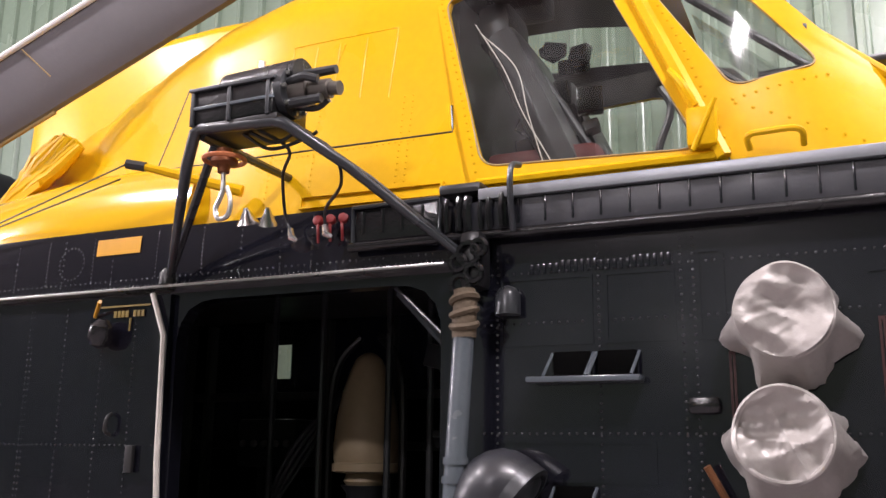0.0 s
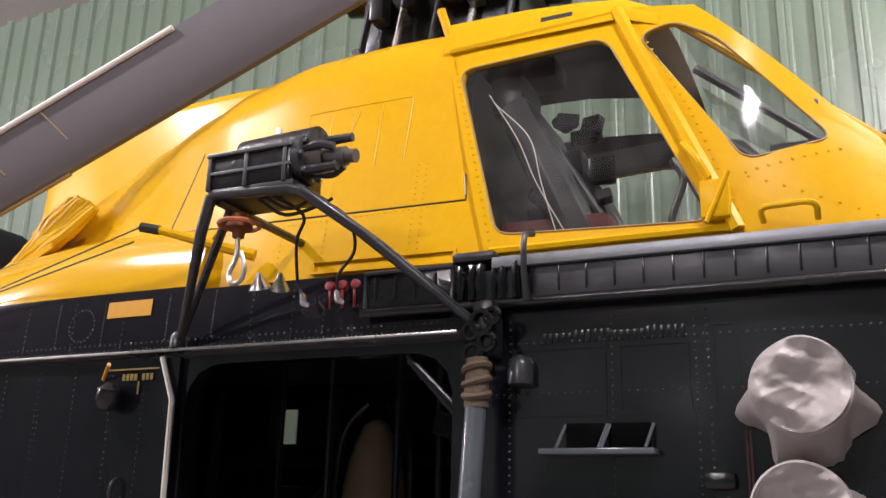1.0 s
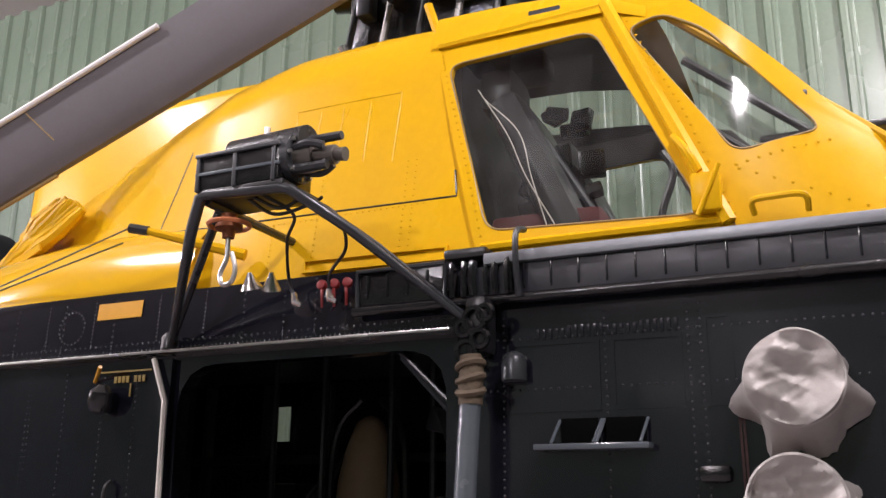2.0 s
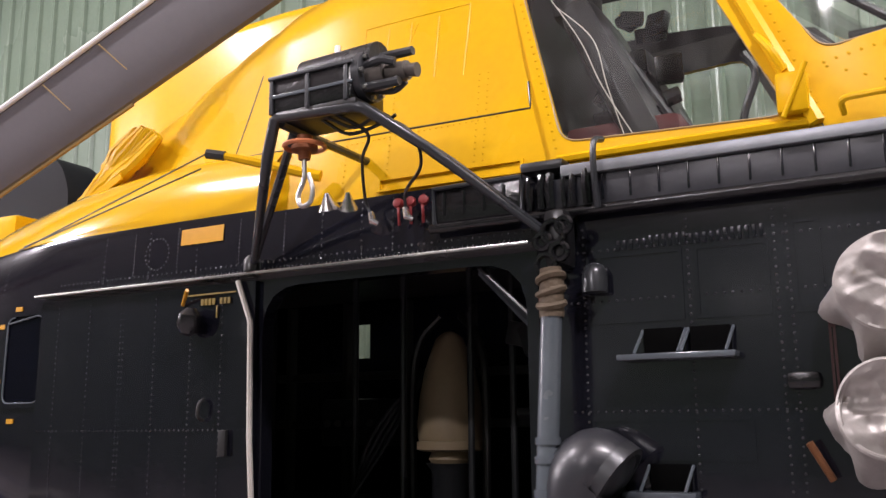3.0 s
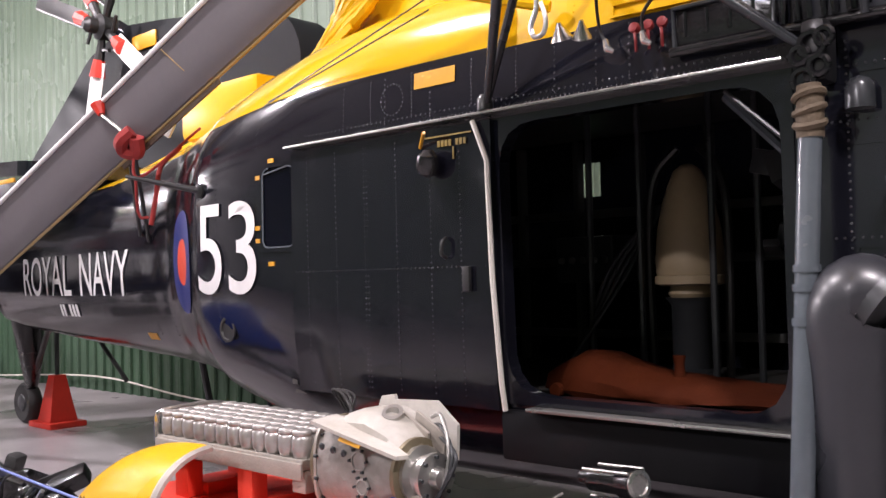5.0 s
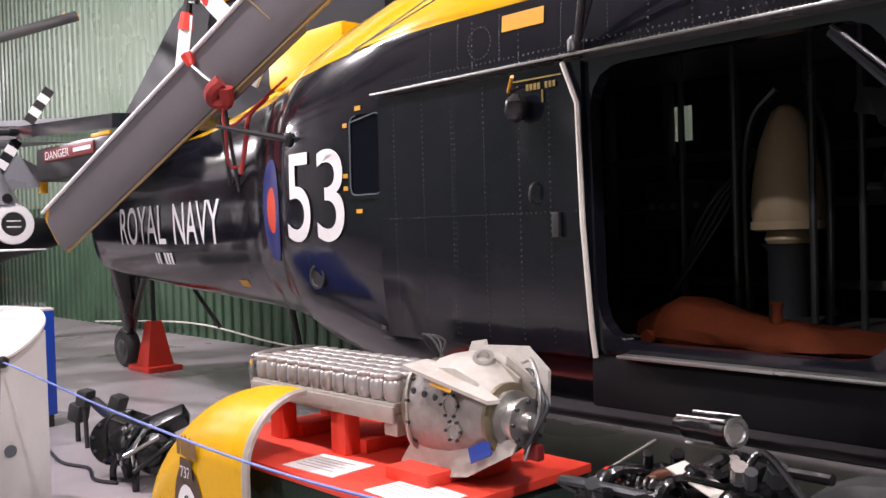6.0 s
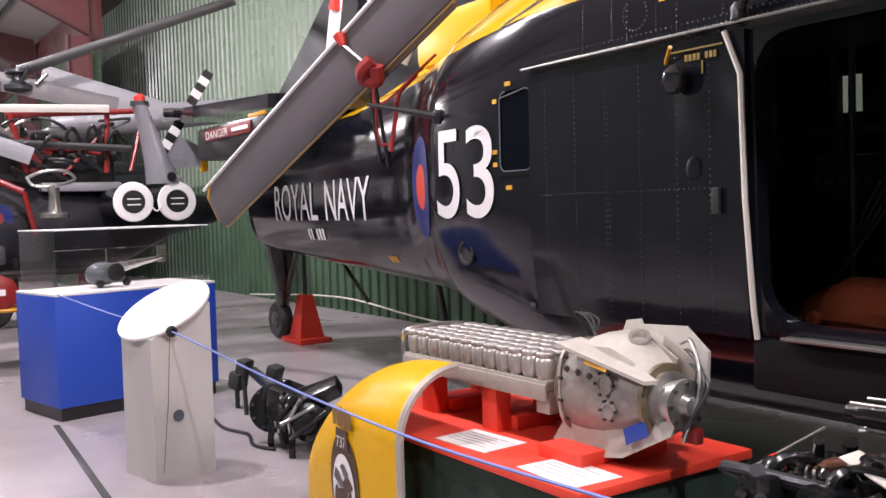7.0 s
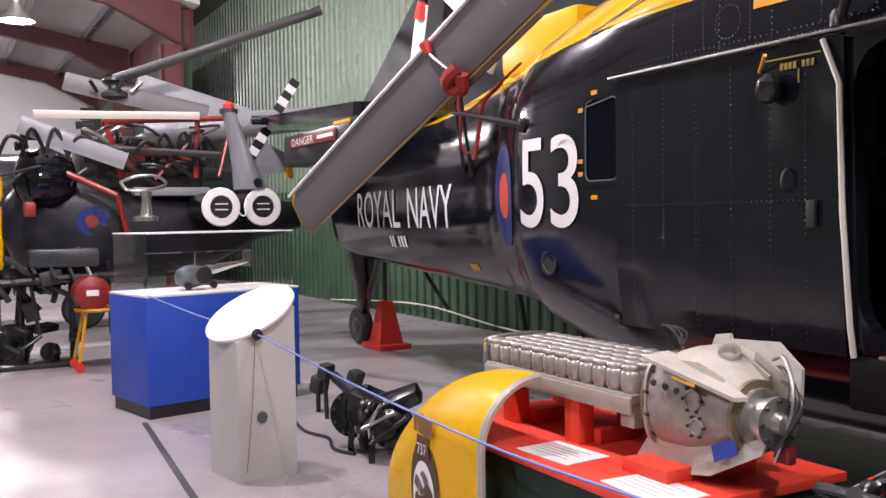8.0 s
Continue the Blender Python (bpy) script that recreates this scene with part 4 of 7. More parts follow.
for p0, p1, n in ((W_OUT[1], W_OUT[2], 26), (W_OUT[3], W_OUT[2], 28), (W_OUT[0], W_OUT[1], 28), (W_OUT[0], W_OUT[3], 20), (Q_OUT[0], Q_OUT[1], 26), ((-0.30, 2.72), (0.05, 2.84), 9), ((-0.30, 2.72), (0.15, 2.55), 8)):
    for k in range(n):
        q = Vector(p0).lerp(Vector(p1), (k + 0.5) / n)
        c = Vector((-0.85, 3.0)) if p0[0] != Q_OUT[0][0] else Vector((-0.3, 3.1))
        q += (c - q).normalized() * 0.035
        rivet(side(*q, out=0.001), 0.0068)
for x in (-2.25, -2.03, -1.62, -1.58):
    for k in range(16):
        z = 2.56 + 0.028 * k
        rivet(Vector((x, YC - interp(DOG, x)[0] + (interp(DOG, x)[0] - interp(DOG, x)[1]) * (z - 2.4) / (interp(DOG, x)[2] - 0.42 - 2.4) - 0.001, z)), 0.005)
for k in range(50):
    x = -2.9 + 0.028 * k
    z = 2.76 + 0.01 * k / 50
    wb, wt, zt = interp(DOG, x)
    rivet(Vector((x, YC - wb + (wb - wt) * (z - 2.4) / (zt - 0.42 - 2.4) - 0.001, z)), 0.005)
tagged(part("rivets", bm, YELLOW, heli), kind="stuff")

# upper fairing seams and fittings
def dog_y(x, z, out=0.0):
    wb, wt, zt = interp(DOG, x)
    return YC - wb + (wb - wt) * min(max((z - 2.4) / (zt - 0.42 - 2.4), 0), 1.05) - out


def seam(pts, r=0.005, material=BLACK, n=8):
    line = [Vector(a).lerp(Vector(b), k / n) for a, b in zip(pts, pts[1:]) for k in range(n)] + [Vector(pts[-1])]
    part("panel_seam", tube(B(), [(x, dog_y(x, z, -r * 0.3), z) for x, z in line], r, 6), material, heli)


seam([(-2.88, 3.28), (-2.97, 2.86)])
seam([(-2.23, 3.20), (-2.23, 3.34), (-1.69, 3.335), (-1.70, 2.99)], 0.004, YELLOW)
seam([(-2.95, 2.83), (-2.57, 2.80), (-1.80, 2.785), (-1.385, 2.78), (-1.40, 2.90)], 0.005)
seam([(-2.05, 3.02), (-1.95, 3.30)], 0.004, YELLOW)
for x in (-2.10, -1.98, -1.84):
    seam([(x, 3.01), (x, 3.31)], 0.004, YELLOW)
part("access_panel", ring_panel(B(), [(-2.06, 2.575), (-2.06, 2.515), (-1.40, 2.505), (-1.40, 2.565)], [(-2.05, 2.565), (-2.05, 2.525), (-1.41, 2.515), (-1.41, 2.555)], lambda x, z: Vector((x, dog_y(x, z, 0.012), z)), 0.02), YELLOW, heli)
# pitot arm, aerial wires, roof post
part("pitot_arm", tube(B(), [(-2.34, 3.14, 2.62), (-2.76, 2.97, 2.735)], [0.026, 0.016], 8), YELLOW, heli)
part("pitot_head", tube(B(), [(-2.74, 2.98, 2.73), (-2.82, 2.95, 2.745)], 0.022, 8), BLACK, heli)
part("aerial_wire", tube(B(), [(-2.83, 2.96, 2.75), (-4.3, 3.16, 2.50), (-5.6, 3.6, 2.50)], 0.004, 5), BLACK, heli)
part("aerial_wire", tube(B(), [(-2.90, 3.0, 2.70), (-4.0, 3.08, 2.52), (-5.5, 3.55, 2.50)], 0.004, 5), BLACK, heli)
part("roof_post", tube(B(), [(-1.60, 3.52, 3.66), (-1.66, 3.5, 3.86)], 0.022, 8), YELLOW, heli)
part("temperature_probe", lathe(B(), [(0.02, 0), (0.028, 0.03), (0.02, 0.035), (0.028, 0.06), (0.02, 0.065), (0.026, 0.09)], pose(-2.15, 3.62, 3.72, 12, -20, 0)), STEEL, heli)
# gathered cloth over the fairing end: ropy folds and a loose hem
random.seed(3)
cover = None
for k in range(9):
    u = 0.62 * k / 8
    top_p = Vector((-3.58 - 0.55 * u, 3.41 + 0.20 * u, 3.08 + 0.22 * u))
    mid_p = Vector((-3.92 - 0.38 * u, 3.39 + 0.22 * u, 2.86 + 0.13 * u))
    low_p = Vector((-4.30 - 0.40 * u, 3.42 + 0.30 * u, 2.66 + 0.10 * u))
    q = [top_p, top_p.lerp(mid_p, 0.5), mid_p, mid_p.lerp(low_p, 0.5), low_p]
    q = [p + Vector((random.uniform(-0.02, 0.02), random.uniform(-0.02, 0.01), random.uniform(-0.02, 0.02))) for p in q]
    line = arc(q, 5)
    n_ = len(line)
    bm = tube(B(), line, [(0.010 + 0.034 * math.sin(math.pi * min(1, 0.12 + 0.8 * j / n_)) * (0.75 + 0.35 * random.random())) for j in range(n_)], 8)
    if cover is None:
        cover = part("gathered_cover", bm, YELLOW, heli, "bunched yellow cloth cover over the fairing end")
    else:
        part("fold", bm, YELLOW, cover)
part("cover_hem", plate(B(), [(0, 0), (0.62, 0.02), (0.62, 0.055), (0, 0.06)], Matrix.Translation((-4.36, 3.36, 2.60)) @ pose(0, 0, 0, 90, -23, 0), 0.012), YELLOW, heli)
# spine fairing aft of the gearbox fairing
bm = B()
rows = []
for x, w, z in ((-4.3, 0.45, 2.95), (-5.1, 0.36, 2.86), (-5.6, 0.3, 2.74), (-6.4, 0.22, 2.58), (-7.4, 0.12, 2.42)):
    sec = [(w + 0.1, z - 0.28), (w, z - 0.1), (w * 0.7, z), (0, z + 0.03)]
    rows.append([bm.verts.new((x, YC - a, c)) for a, c in sec] + [bm.verts.new((x, YC + a, c)) for a, c in sec[-2::-1]])
for a, b in zip(rows, rows[1:]):
    for k in range(len(a) - 1):
        bm.faces.new((a[k], a[k + 1], b[k + 1], b[k]))
bm.faces.new(rows[0])
bm.faces.new(rows[-1])
part("spine_fairing", bm, YELLOW, heli)
part("spine_box", box(B(), -6.15, -5.2, 3.75, 4.45, 2.55, 2.93, 0.06), YELLOW, heli, "yellow box fairing on the spine")

# rotor head and folded blade
bm = B()
lathe(bm, [(0.32, 0), (0.34, 0.05), (0.30, 0.18), (0.16, 0.22), (0.12, 0.5), (0.2, 0.55), (0.22, 0.68), (0.1, 0.75)], pose(-1.85, YC, 3.78))
part("rotor_mast", bm, BLACKGLOSS, heli, "black rotor mast and swash plate")
for k in range(4):
    a = radians(15 + 90 * k)
    c = Vector((-1.85, YC, 4.38))
    d = Vector((math.cos(a), math.sin(a), 0))
    part("blade_sleeve", tube(B(), [c + d * 0.15, c + d * 0.35, c + d * 0.36, c + d * 0.62, c + d * 0.63, c + d * 0.72], [0.09, 0.09, 0.13, 0.13, 0.10, 0.10], 14), BLACKGLOSS, heli)
    part("pitch_link", tube(B(), [c + d * 0.3 + Vector((0.08, 0.08, -0.5)), c + d * 0.42 + Vector((0.05, 0.1, -0.05))], 0.022, 8), GUNMETAL, heli)
    part("damper", tube(B(), [c + d * 0.2 + Vector((-0.12, 0.12, 0.06)), c + d * 0.5 + Vector((-0.1, 0.1, 0.06))], 0.045, 10), STEEL, heli)
part("fold_hinge", box(B(), -1.75, -1.45, 3.45, 3.75, 4.05, 4.2, 0.03), GUNMETAL, heli)
part("rotor_gearbox", box(B(), -2.25, -1.35, 3.75, 4.45, 3.78, 4.22, 0.06), BLACKGLOSS, heli)
part("hydraulic_pump", tube(B(), [(-1.75, 3.72, 4.12), (-1.45, 3.72, 4.12), (-1.45, 3.72, 4.12), (-1.30, 3.72, 4.12)], [0.09, 0.09, 0.11, 0.11], 16), BLACKGLOSS, heli)
for k in range(4):
    part("pump_fin", tube(B(), [(-1.28 + 0.025 * k, 3.72, 4.12), (-1.268 + 0.025 * k, 3.72, 4.12)], 0.12, 16), GUNMETAL, heli)
for k in range(5):
    part("control_rod", tube(B(), [(-2.2 + 0.2 * k, 3.68, 3.8), (-2.12 + 0.2 * k, 3.72, 4.4)], 0.018, 8), (GUNMETAL, STEEL)[k % 2], heli)
    part("servo", box(B(), -2.15 + 0.18 * k, -2.07 + 0.18 * k, 3.66, 3.76, 4.0 + 0.04 * (k % 3), 4.16 + 0.03 * (k % 2), 0.015), (GUNMETAL, BLACKGLOSS, STEEL)[k % 3], heli)


def blade(name, root, tip, chord, thick, face, parent, label, edge=True, taper=1.0):
    """A rotor blade: an aerofoil section swept from root to tip; face is the direction of its flat side."""
    root, tip = Vector(root), Vector(tip)
    d = (tip - root).normalized()
    n = (Vector(face) - d * d.dot(Vector(face))).normalized()
    c = n.cross(d)
    prof = [(0.5, 0), (0.46, 0.32), (0.36, 0.48), (0.18, 0.5), (-0.1, 0.42), (-0.3, 0.22), (-0.5, 0.05), (-0.5, -0.05), (-0.3, -0.22), (-0.1, -0.42), (0.18, -0.5), (0.36, -0.48), (0.46, -0.32)]
    bm = B()
    rings = [[bm.verts.new(root.lerp(tip, t) + Vector((0, 0, -0.004 * (tip - root).length * math.sin(math.pi * t) * (1 - t))) + c * u * chord * (1 + (taper - 1) * t) + n * v * thick) for u, v in prof] for t in [k / 16 for k in range(17)]]
    for a, b in zip(rings, rings[1:]):
        for k in range(len(prof)):
            bm.faces.new((a[k], a[(k + 1) % len(prof)], b[(k + 1) % len(prof)], b[k]))
    bm.faces.new(rings[0])
    bm.faces.new(rings[-1])
    ob = part(name, bm, BLADEGREY, parent, label)
    return ob, d, n, c


ob, d, n, c = blade("rotor_blade", (-1.8, 3.42, 4.29), (-8.12, 2.86, 1.555), 0.395, 0.07, (0.35, -0.9, -0.25), heli, "long grey main rotor blade folded back")


def on_blade(t, u, out=0.0):
    return Vector((-1.8, 3.42, 4.29)).lerp(Vector((-8.12, 2.86, 1.555)), t) + Vector((0, 0, -0.0276 * math.sin(math.pi * t) * (1 - t))) + c * u * 0.395 + n * out


up = 1 if c.z > 0 else -1
part("leading_edge", tube(B(), [on_blade(k / 16, 0.49 * up, 0.012) for k in range(3, 17)], 0.016, 8), WHITE, ob, "white lit leading edge strip")
part("trailing_edge", tube(B(), [on_blade(k / 16, -0.50 * up, 0.002) for k in range(5, 17)], 0.012, 6), BRASSEDGE, ob, "worn ochre trailing edge")
part("tip_cap", tube(B(), [on_blade(0.985, 0.49 * up), on_blade(1.0, 0.3 * up), on_blade(1.005, -0.2 * up), on_blade(0.995, -0.5 * up)], 0.022, 8), DECALYELLOW, ob)
part("trailing_tab", box(B(), -0.55, 0.55, -0.006, 0.006, -0.03, 0.03, 0.003, Matrix.Translation(on_blade(0.575, -0.54 * up, 0.0)) @ d.to_track_quat("X", "Z").to_matrix().to_4x4()), mat("brown edge timber", (0.10, 0.07, 0.05), 0.6, stain=0.5), ob, "brown worn trailing edge tab")
for t in (0.30, 0.36, 0.52):
    part("repair_mark", tube(B(), [on_blade(t, 0.1, 0.034), on_blade(t + 0.012, -0.42, 0.02)], 0.004, 5), BRASSEDGE, ob)
# blade tie-down gear
kn = on_blade(0.62, -0.4 * up, 0.03)
tie = part("blade_tie", tube(B(), arc([kn + Vector((0.06, -0.05, 0.06)), kn + Vector((0, -0.09, 0)), kn + Vector((-0.06, -0.04, -0.05)), kn + Vector((0.03, 0, -0.07)), kn + Vector((0.08, -0.03, 0.02))]), 0.05, 8), REDCLOTH, heli, "red webbing blade tie-down knot")
part("tie_sleeve", tube(B(), [on_blade(0.635, 0.5 * up, 0.03), on_blade(0.635, 0.3 * up, 0.05)], [0.05, 0.025], 8), REDPAINT, tie)
part("tie_strap", tube(B(), [on_blade(0.635, 0.3 * up, 0.05), kn], 0.012, 6), STEEL, tie)
for a, b in ((( -5.95, 3.2, 2.25), (-6.15, hull_y(-6.1, 1.85), 1.85)), ((-5.7, 3.15, 2.15), (-6.0, hull_y(-6.0, 1.80), 1.80))):
    part("tie_strap", tube(B(), arc([kn, Vector(a) * 0.5 + kn * 0.5, b]), 0.014, 6), BLACK, tie)
part("red_strap", tube(B(), arc([(-5.75, 3.5, 2.45), (-5.72, 3.33, 2.3), (-5.70, 3.28, 2.1), (-5.72, 3.25, 1.9)]), 0.017, 8), REDCLOTH, heli, "red webbing strap round the tail")
part("red_strap", tube(B(), arc([kn, (-5.6, 3.1, 2.2), (-5.5, 3.5, 2.55)]), 0.01, 6), REDCLOTH, heli)
part("red_strap", tube(B(), arc([kn, (-5.8, 3.2, 2.0), (-5.75, 3.25, 1.95)]), 0.01, 6), REDCLOTH, heli)
part("flag", box(B(), -0.05, 0.05, -0.01, 0.01, -0.1, 0.1, 0.005, pose(-5.55, 3.30, 2.58, 0, 30, 20)), WHITE, heli, "white tag")
part("whip_aerial", tube(B(), [(-4.93, 3.12, 2.06), (-5.35, 2.87, 2.17)], [0.022, 0.012], 8), BLACK, heli)
part("aerial_base", lathe(B(), [(0.045, 0), (0.045, 0.02), (0.02, 0.03)], pose(-4.93, 3.13, 2.06, 90)), BLACK, heli)

# tail: folded pylon, tail rotor, stabiliser, wheel
outline = rounded([(-10.5, 2.45), (-9.97, 2.78), (-9.3, 3.22), (-8.6, 3.70), (-7.9, 3.88), (-7.2, 3.80), (-5.95, 3.60), (-5.5, 3.47), (-5.36, 3.2), (-5.42, 2.9), (-6.2, 2.7), (-8.5, 2.3)], 0.14)
bm = B()
plate(bm, [(x, z) for x, z in outline], pose(0, 4.62, 0, 90), 0.34)
part("tail_pylon", bm, mat("faded navy pylon paint", (0.010, 0.011, 0.013), 0.5, stain=0.5, color2=(0.022, 0.022, 0.024), bump=0.15, bump_scale=3, spec=0.06), heli, "dark navy folded tail pylon")
part("pylon_band", box(B(), -7.75, -7.35, 4.262, 4.28, 3.60, 3.74, 0.01, None), DECALYELLOW, heli)
hub = Vector((-8.05, 4.15, 3.87))
part("tail_rotor_hub", lathe(B(), [(0.06, -0.12), (0.11, -0.1), (0.12, 0.05), (0.07, 0.08), (0.07, 0.16), (0.03, 0.2)], Matrix.Translation(hub) @ pose(0, 0, 0, 90)), BLACK, heli)
part("gearbox_arm", tube(B(), [hub + Vector((0, 0.1, 0)), hub + Vector((0.15, 0.4, -0.2)), hub + Vector((0.6, 0.4, -0.5))], 0.11, 10), NAVY, heli)
for k, ang in enumerate((125, 57, 256, 325, 158)):
    a = radians(ang)
    dd = Vector((math.cos(a), -0.03, math.sin(a)))
    tb, *_ = blade("tail_rotor_blade", hub + dd * 0.32, hub + dd * 1.35, 0.17, 0.025, (0.25, -1, 0), heli, "white tail rotor blade with a red root")
    tb.data.materials[0] = WHITE if k < 4 else BLACK
    part("blade_root", tube(B(), [hub + dd * 0.05, hub + dd * 0.32], [0.03, 0.05], 8), BLACK, tb)
    part("root_band", tube(B(), [hub + dd * 0.30, hub + dd * 0.46], [0.055, 0.075], 8), REDPAINT, tb)
    part("weight_arm", tube(B(), [hub + dd * 0.2, hub + dd * 0.2 + Vector((-dd.z, -0.1, dd.x)) * 0.2], 0.018, 6), BLACK, tb)
bm = B()
plate(bm, rounded([(-10.6, 3.15), (-9.9, 4.3), (-7.3, 4.3), (-7.5, 3.15)], 0.1), pose(0, 0, 2.0, 0, 3, 0), 0.12)
stab = part("stabiliser", bm, NAVY, heli, "dark tailplane with a warning placard")
part("tip_band", box(B(), -8.0, -7.62, 3.14, 3.155, 2.35, 2.385, 0.003), DECALYELLOW, stab)
part("end_plate", box(B(), -9.55, -7.75, 3.2, 3.5, 2.06, 2.385, 0.05, None), BLACK, stab)
pl = part("placard", box(B(), -9.27, -8.07, 3.186, 3.196, 2.235, 2.345, 0.002, None), mat("dull red placard", (0.16, 0.02, 0.02), 0.5), stab, "red warning placard")
bm = letters("DANGER", 0.52, 0.075)
for v in bm.verts:
    v.co = Vector((-9.22 + v.co.x * 1.15, 3.183, 2.252 + v.co.y))
part("lettering", bm, WHITE, stab, "white warning lettering", smooth=False)
part("lettering_bar", box(B(), -8.52, -8.12, 3.181, 3.184, 2.275, 2.31), WHITE, stab)
leg = part("tail_leg", tube(B(), [(-9.75, 4.15, 1.25), (-10.0, 4.3, 0.75), (-10.35, 4.45, 0.38)], [0.17, 0.12, 0.06], 10), BLACKGLOSS, heli)
part("tail_strut", tube(B(), [(-9.2, 4.15, 1.15), (-10.2, 4.4, 0.5)], 0.03, 8), BLACK, heli)
part("mooring_leg", tube(B(), [(-8.4, 4.2, 1.05), (-8.0, 4.3, 0.62)], 0.022, 8), BLACK, heli)
wheel = part("tail_wheel", lathe(B(), [(0.1, -0.07), (0.19, -0.075), (0.225, -0.04), (0.23, 0), (0.225, 0.04), (0.19, 0.075), (0.1, 0.07)], pose(-10.42, 4.44, 0.23, 90)), RUBBER, heli, "black rubber tail wheel")
part("rim", lathe(B(), [(0.03, -0.09), (0.09, -0.08), (0.11, -0.05), (0.11, 0.05), (0.09, 0.08), (0.03, 0.09)], pose(-10.42, 4.44, 0.23, 90)), GUNMETAL, wheel)


def trestle(x, y, h=0.55):
    e = thing("jacking_stand", "bright red steel jacking stand under the tail", "stand", (x, y, 0), "jacking stands")
    bm = B()
    vs = [[bm.verts.new((x + a * w, y + b * w, z)) for a, b in ((-1, -1), (1, -1), (1, 1), (-1, 1))] for w, z in ((0.15, 0.06), (0.065, h))]
    for k in range(4):
        bm.faces.new((vs[0][k], vs[0][(k + 1) % 4], vs[1][(k + 1) % 4], vs[1][k]))
    bm.faces.new(vs[0])
    bm.faces.new(vs[1])
    part("body", bm, REDPAINT, e)
    part("base", box(B(), x - 0.26, x + 0.26, y - 0.2, y + 0.2, 0, 0.06, 0.01), REDPAINT, e)
    part("screw", tube(B(), [(x, y, h), (x, y, h + 0.62)], 0.025, 8), GUNMETAL, e)
    return e


trestle(-9.95, 4.55)
trestle(-7.2, 5.3, 0.12)
part("belly_prop", tube(B(), [(-6.8, 4.3, 0.95), (-7.0, 4.6, 0.1)], 0.03, 8), BLACK, heli)

# main leg beside the door
top = Vector((-1.22, 2.96, 1.95))
low = Vector((-1.27, 2.86, 0.42))
leg = part("main_leg", tube(B(), [top, low], 0.038, 16), GREYMETAL, heli, "grey painted undercarriage strut")
for t in (0.29, 0.33, 0.40):
    p = top.lerp(low, t)
    part("collar", tube(B(), [p + Vector((0, 0, 0.012)), p - Vector((0, 0, 0.012))], 0.044, 16), GREYMETAL, leg)
part("leg_sling", tube(B(), [top + Vector((0, 0, 0.02)), top + Vector((0, 0, -0.03)), top + Vector((0, 0, 0.05)), top + Vector((0.004, 0, 0.09)), top + Vector((0, 0, 0.14))], [0.042, 0.043, 0.044, 0.042, 0.038], 12), SLING, leg, "brown webbing wrapped round the strut")
for k in range(3):
    z = 1.965 + 0.045 * k
    part("webbing_turn", tube(B(), [(-1.22 + 0.043 * math.cos(a), 2.96 + 0.043 * math.sin(a), z + 0.012 * math.sin(a + k)) for a in [2 * math.pi * j / 16 for j in range(17)]], 0.013, 6), SLING, leg)
for k, (dx, dz, r) in enumerate(((-0.02, 2.11, 0.035), (0.03, 2.15, 0.03), (-0.03, 2.19, 0.028), (0.01, 2.22, 0.04), (0.05, 2.24, 0.026))):
    part("shackle", tube(B(), [(-1.22 + dx + r * math.cos(a), 2.97, dz + r * math.sin(a)) for a in [2 * math.pi * j / 12 for j in range(13)]], 0.012, 6), BLACKGLOSS, leg)
part("leg_head", box(B(), -1.255, -1.17, 2.98, 3.1, 2.10, 2.31, 0.03), BLACK, heli)
wh = part("main_wheel", lathe(B(), [(0.14, -0.1), (0.28, -0.11), (0.345, -0.07), (0.36, 0), (0.345, 0.07), (0.28, 0.11), (0.14, 0.1)], pose(-1.27, 2.80, 0.36, 90)), RUBBER, heli, "black rubber main wheel")
part("rim", lathe(B(), [(0.04, -0.12), (0.13, -0.1), (0.15, -0.06), (0.15, 0.06), (0.13, 0.1), (0.04, 0.12)], pose(-1.27, 2.80, 0.36, 90)), GREYMETAL, wh)
line = arc([(-1.135, 3.0, 0.45), (-1.135, 2.99, 0.85), (-1.13, 2.985, 1.22), (-1.125, 2.98, 1.345), (-1.095, 2.975, 1.405), (-1.055, 2.975, 1.405), (-1.025, 2.975, 1.385)], 5)
rad = [0.105 + 0.035 * min(k / 12, 1) - 0.022 * max(0, (k - 22) / 8) for k in range(len(line))]
duct = part("exhaust_duct", tube(B(), line, rad, 28), mat("grey pod paint", (0.024, 0.025, 0.030), 0.34, stain=0.4, color2=(0.034, 0.034, 0.038), coat=0.1), heli, "rounded grey elbow duct beside the strut")
end_d = (Vector(line[-1]) - Vector(line[-2])).normalized()
fr = Matrix.Translation(Vector(line[-1])) @ end_d.to_track_quat("Z", "Y").to_matrix().to_4x4()
part("duct_rim", lathe(B(), [(0.105, -0.03), (0.128, -0.03), (0.128, 0.012), (0.112, 0.016), (0.105, 0.0)], fr, 28), GUNMETAL, duct, "raised collar at the duct mouth")
part("duct_mouth", lathe(B(), [(0.10, 0.001), (0.095, 0.012), (0.06, 0.022), (0.01, 0.025)], fr, 24), GUNMETAL, duct)

# rescue winch on its tubular frame
w = part("winch_frame", tube(B(), [(-2.62, 3.05, 2.245), (-2.20, 2.62, 2.56), (-2.155, 2.60, 2.68), (-2.13, 2.60, 2.69), (-1.80, 2.60, 2.672), (-1.76, 2.60, 2.66), (-1.60, 2.76, 2.535), (-1.26, 3.02, 2.225)], [0.016, 0.022, 0.022, 0.022, 0.022, 0.022, 0.02, 0.012], 10), GUNMETAL, heli, "dark grey tubular winch outrigger")
part("brace", tube(B(), [(-2.62, 3.05, 2.25), (-2.16, 2.72, 2.66)], 0.018, 8), GUNMETAL, w)
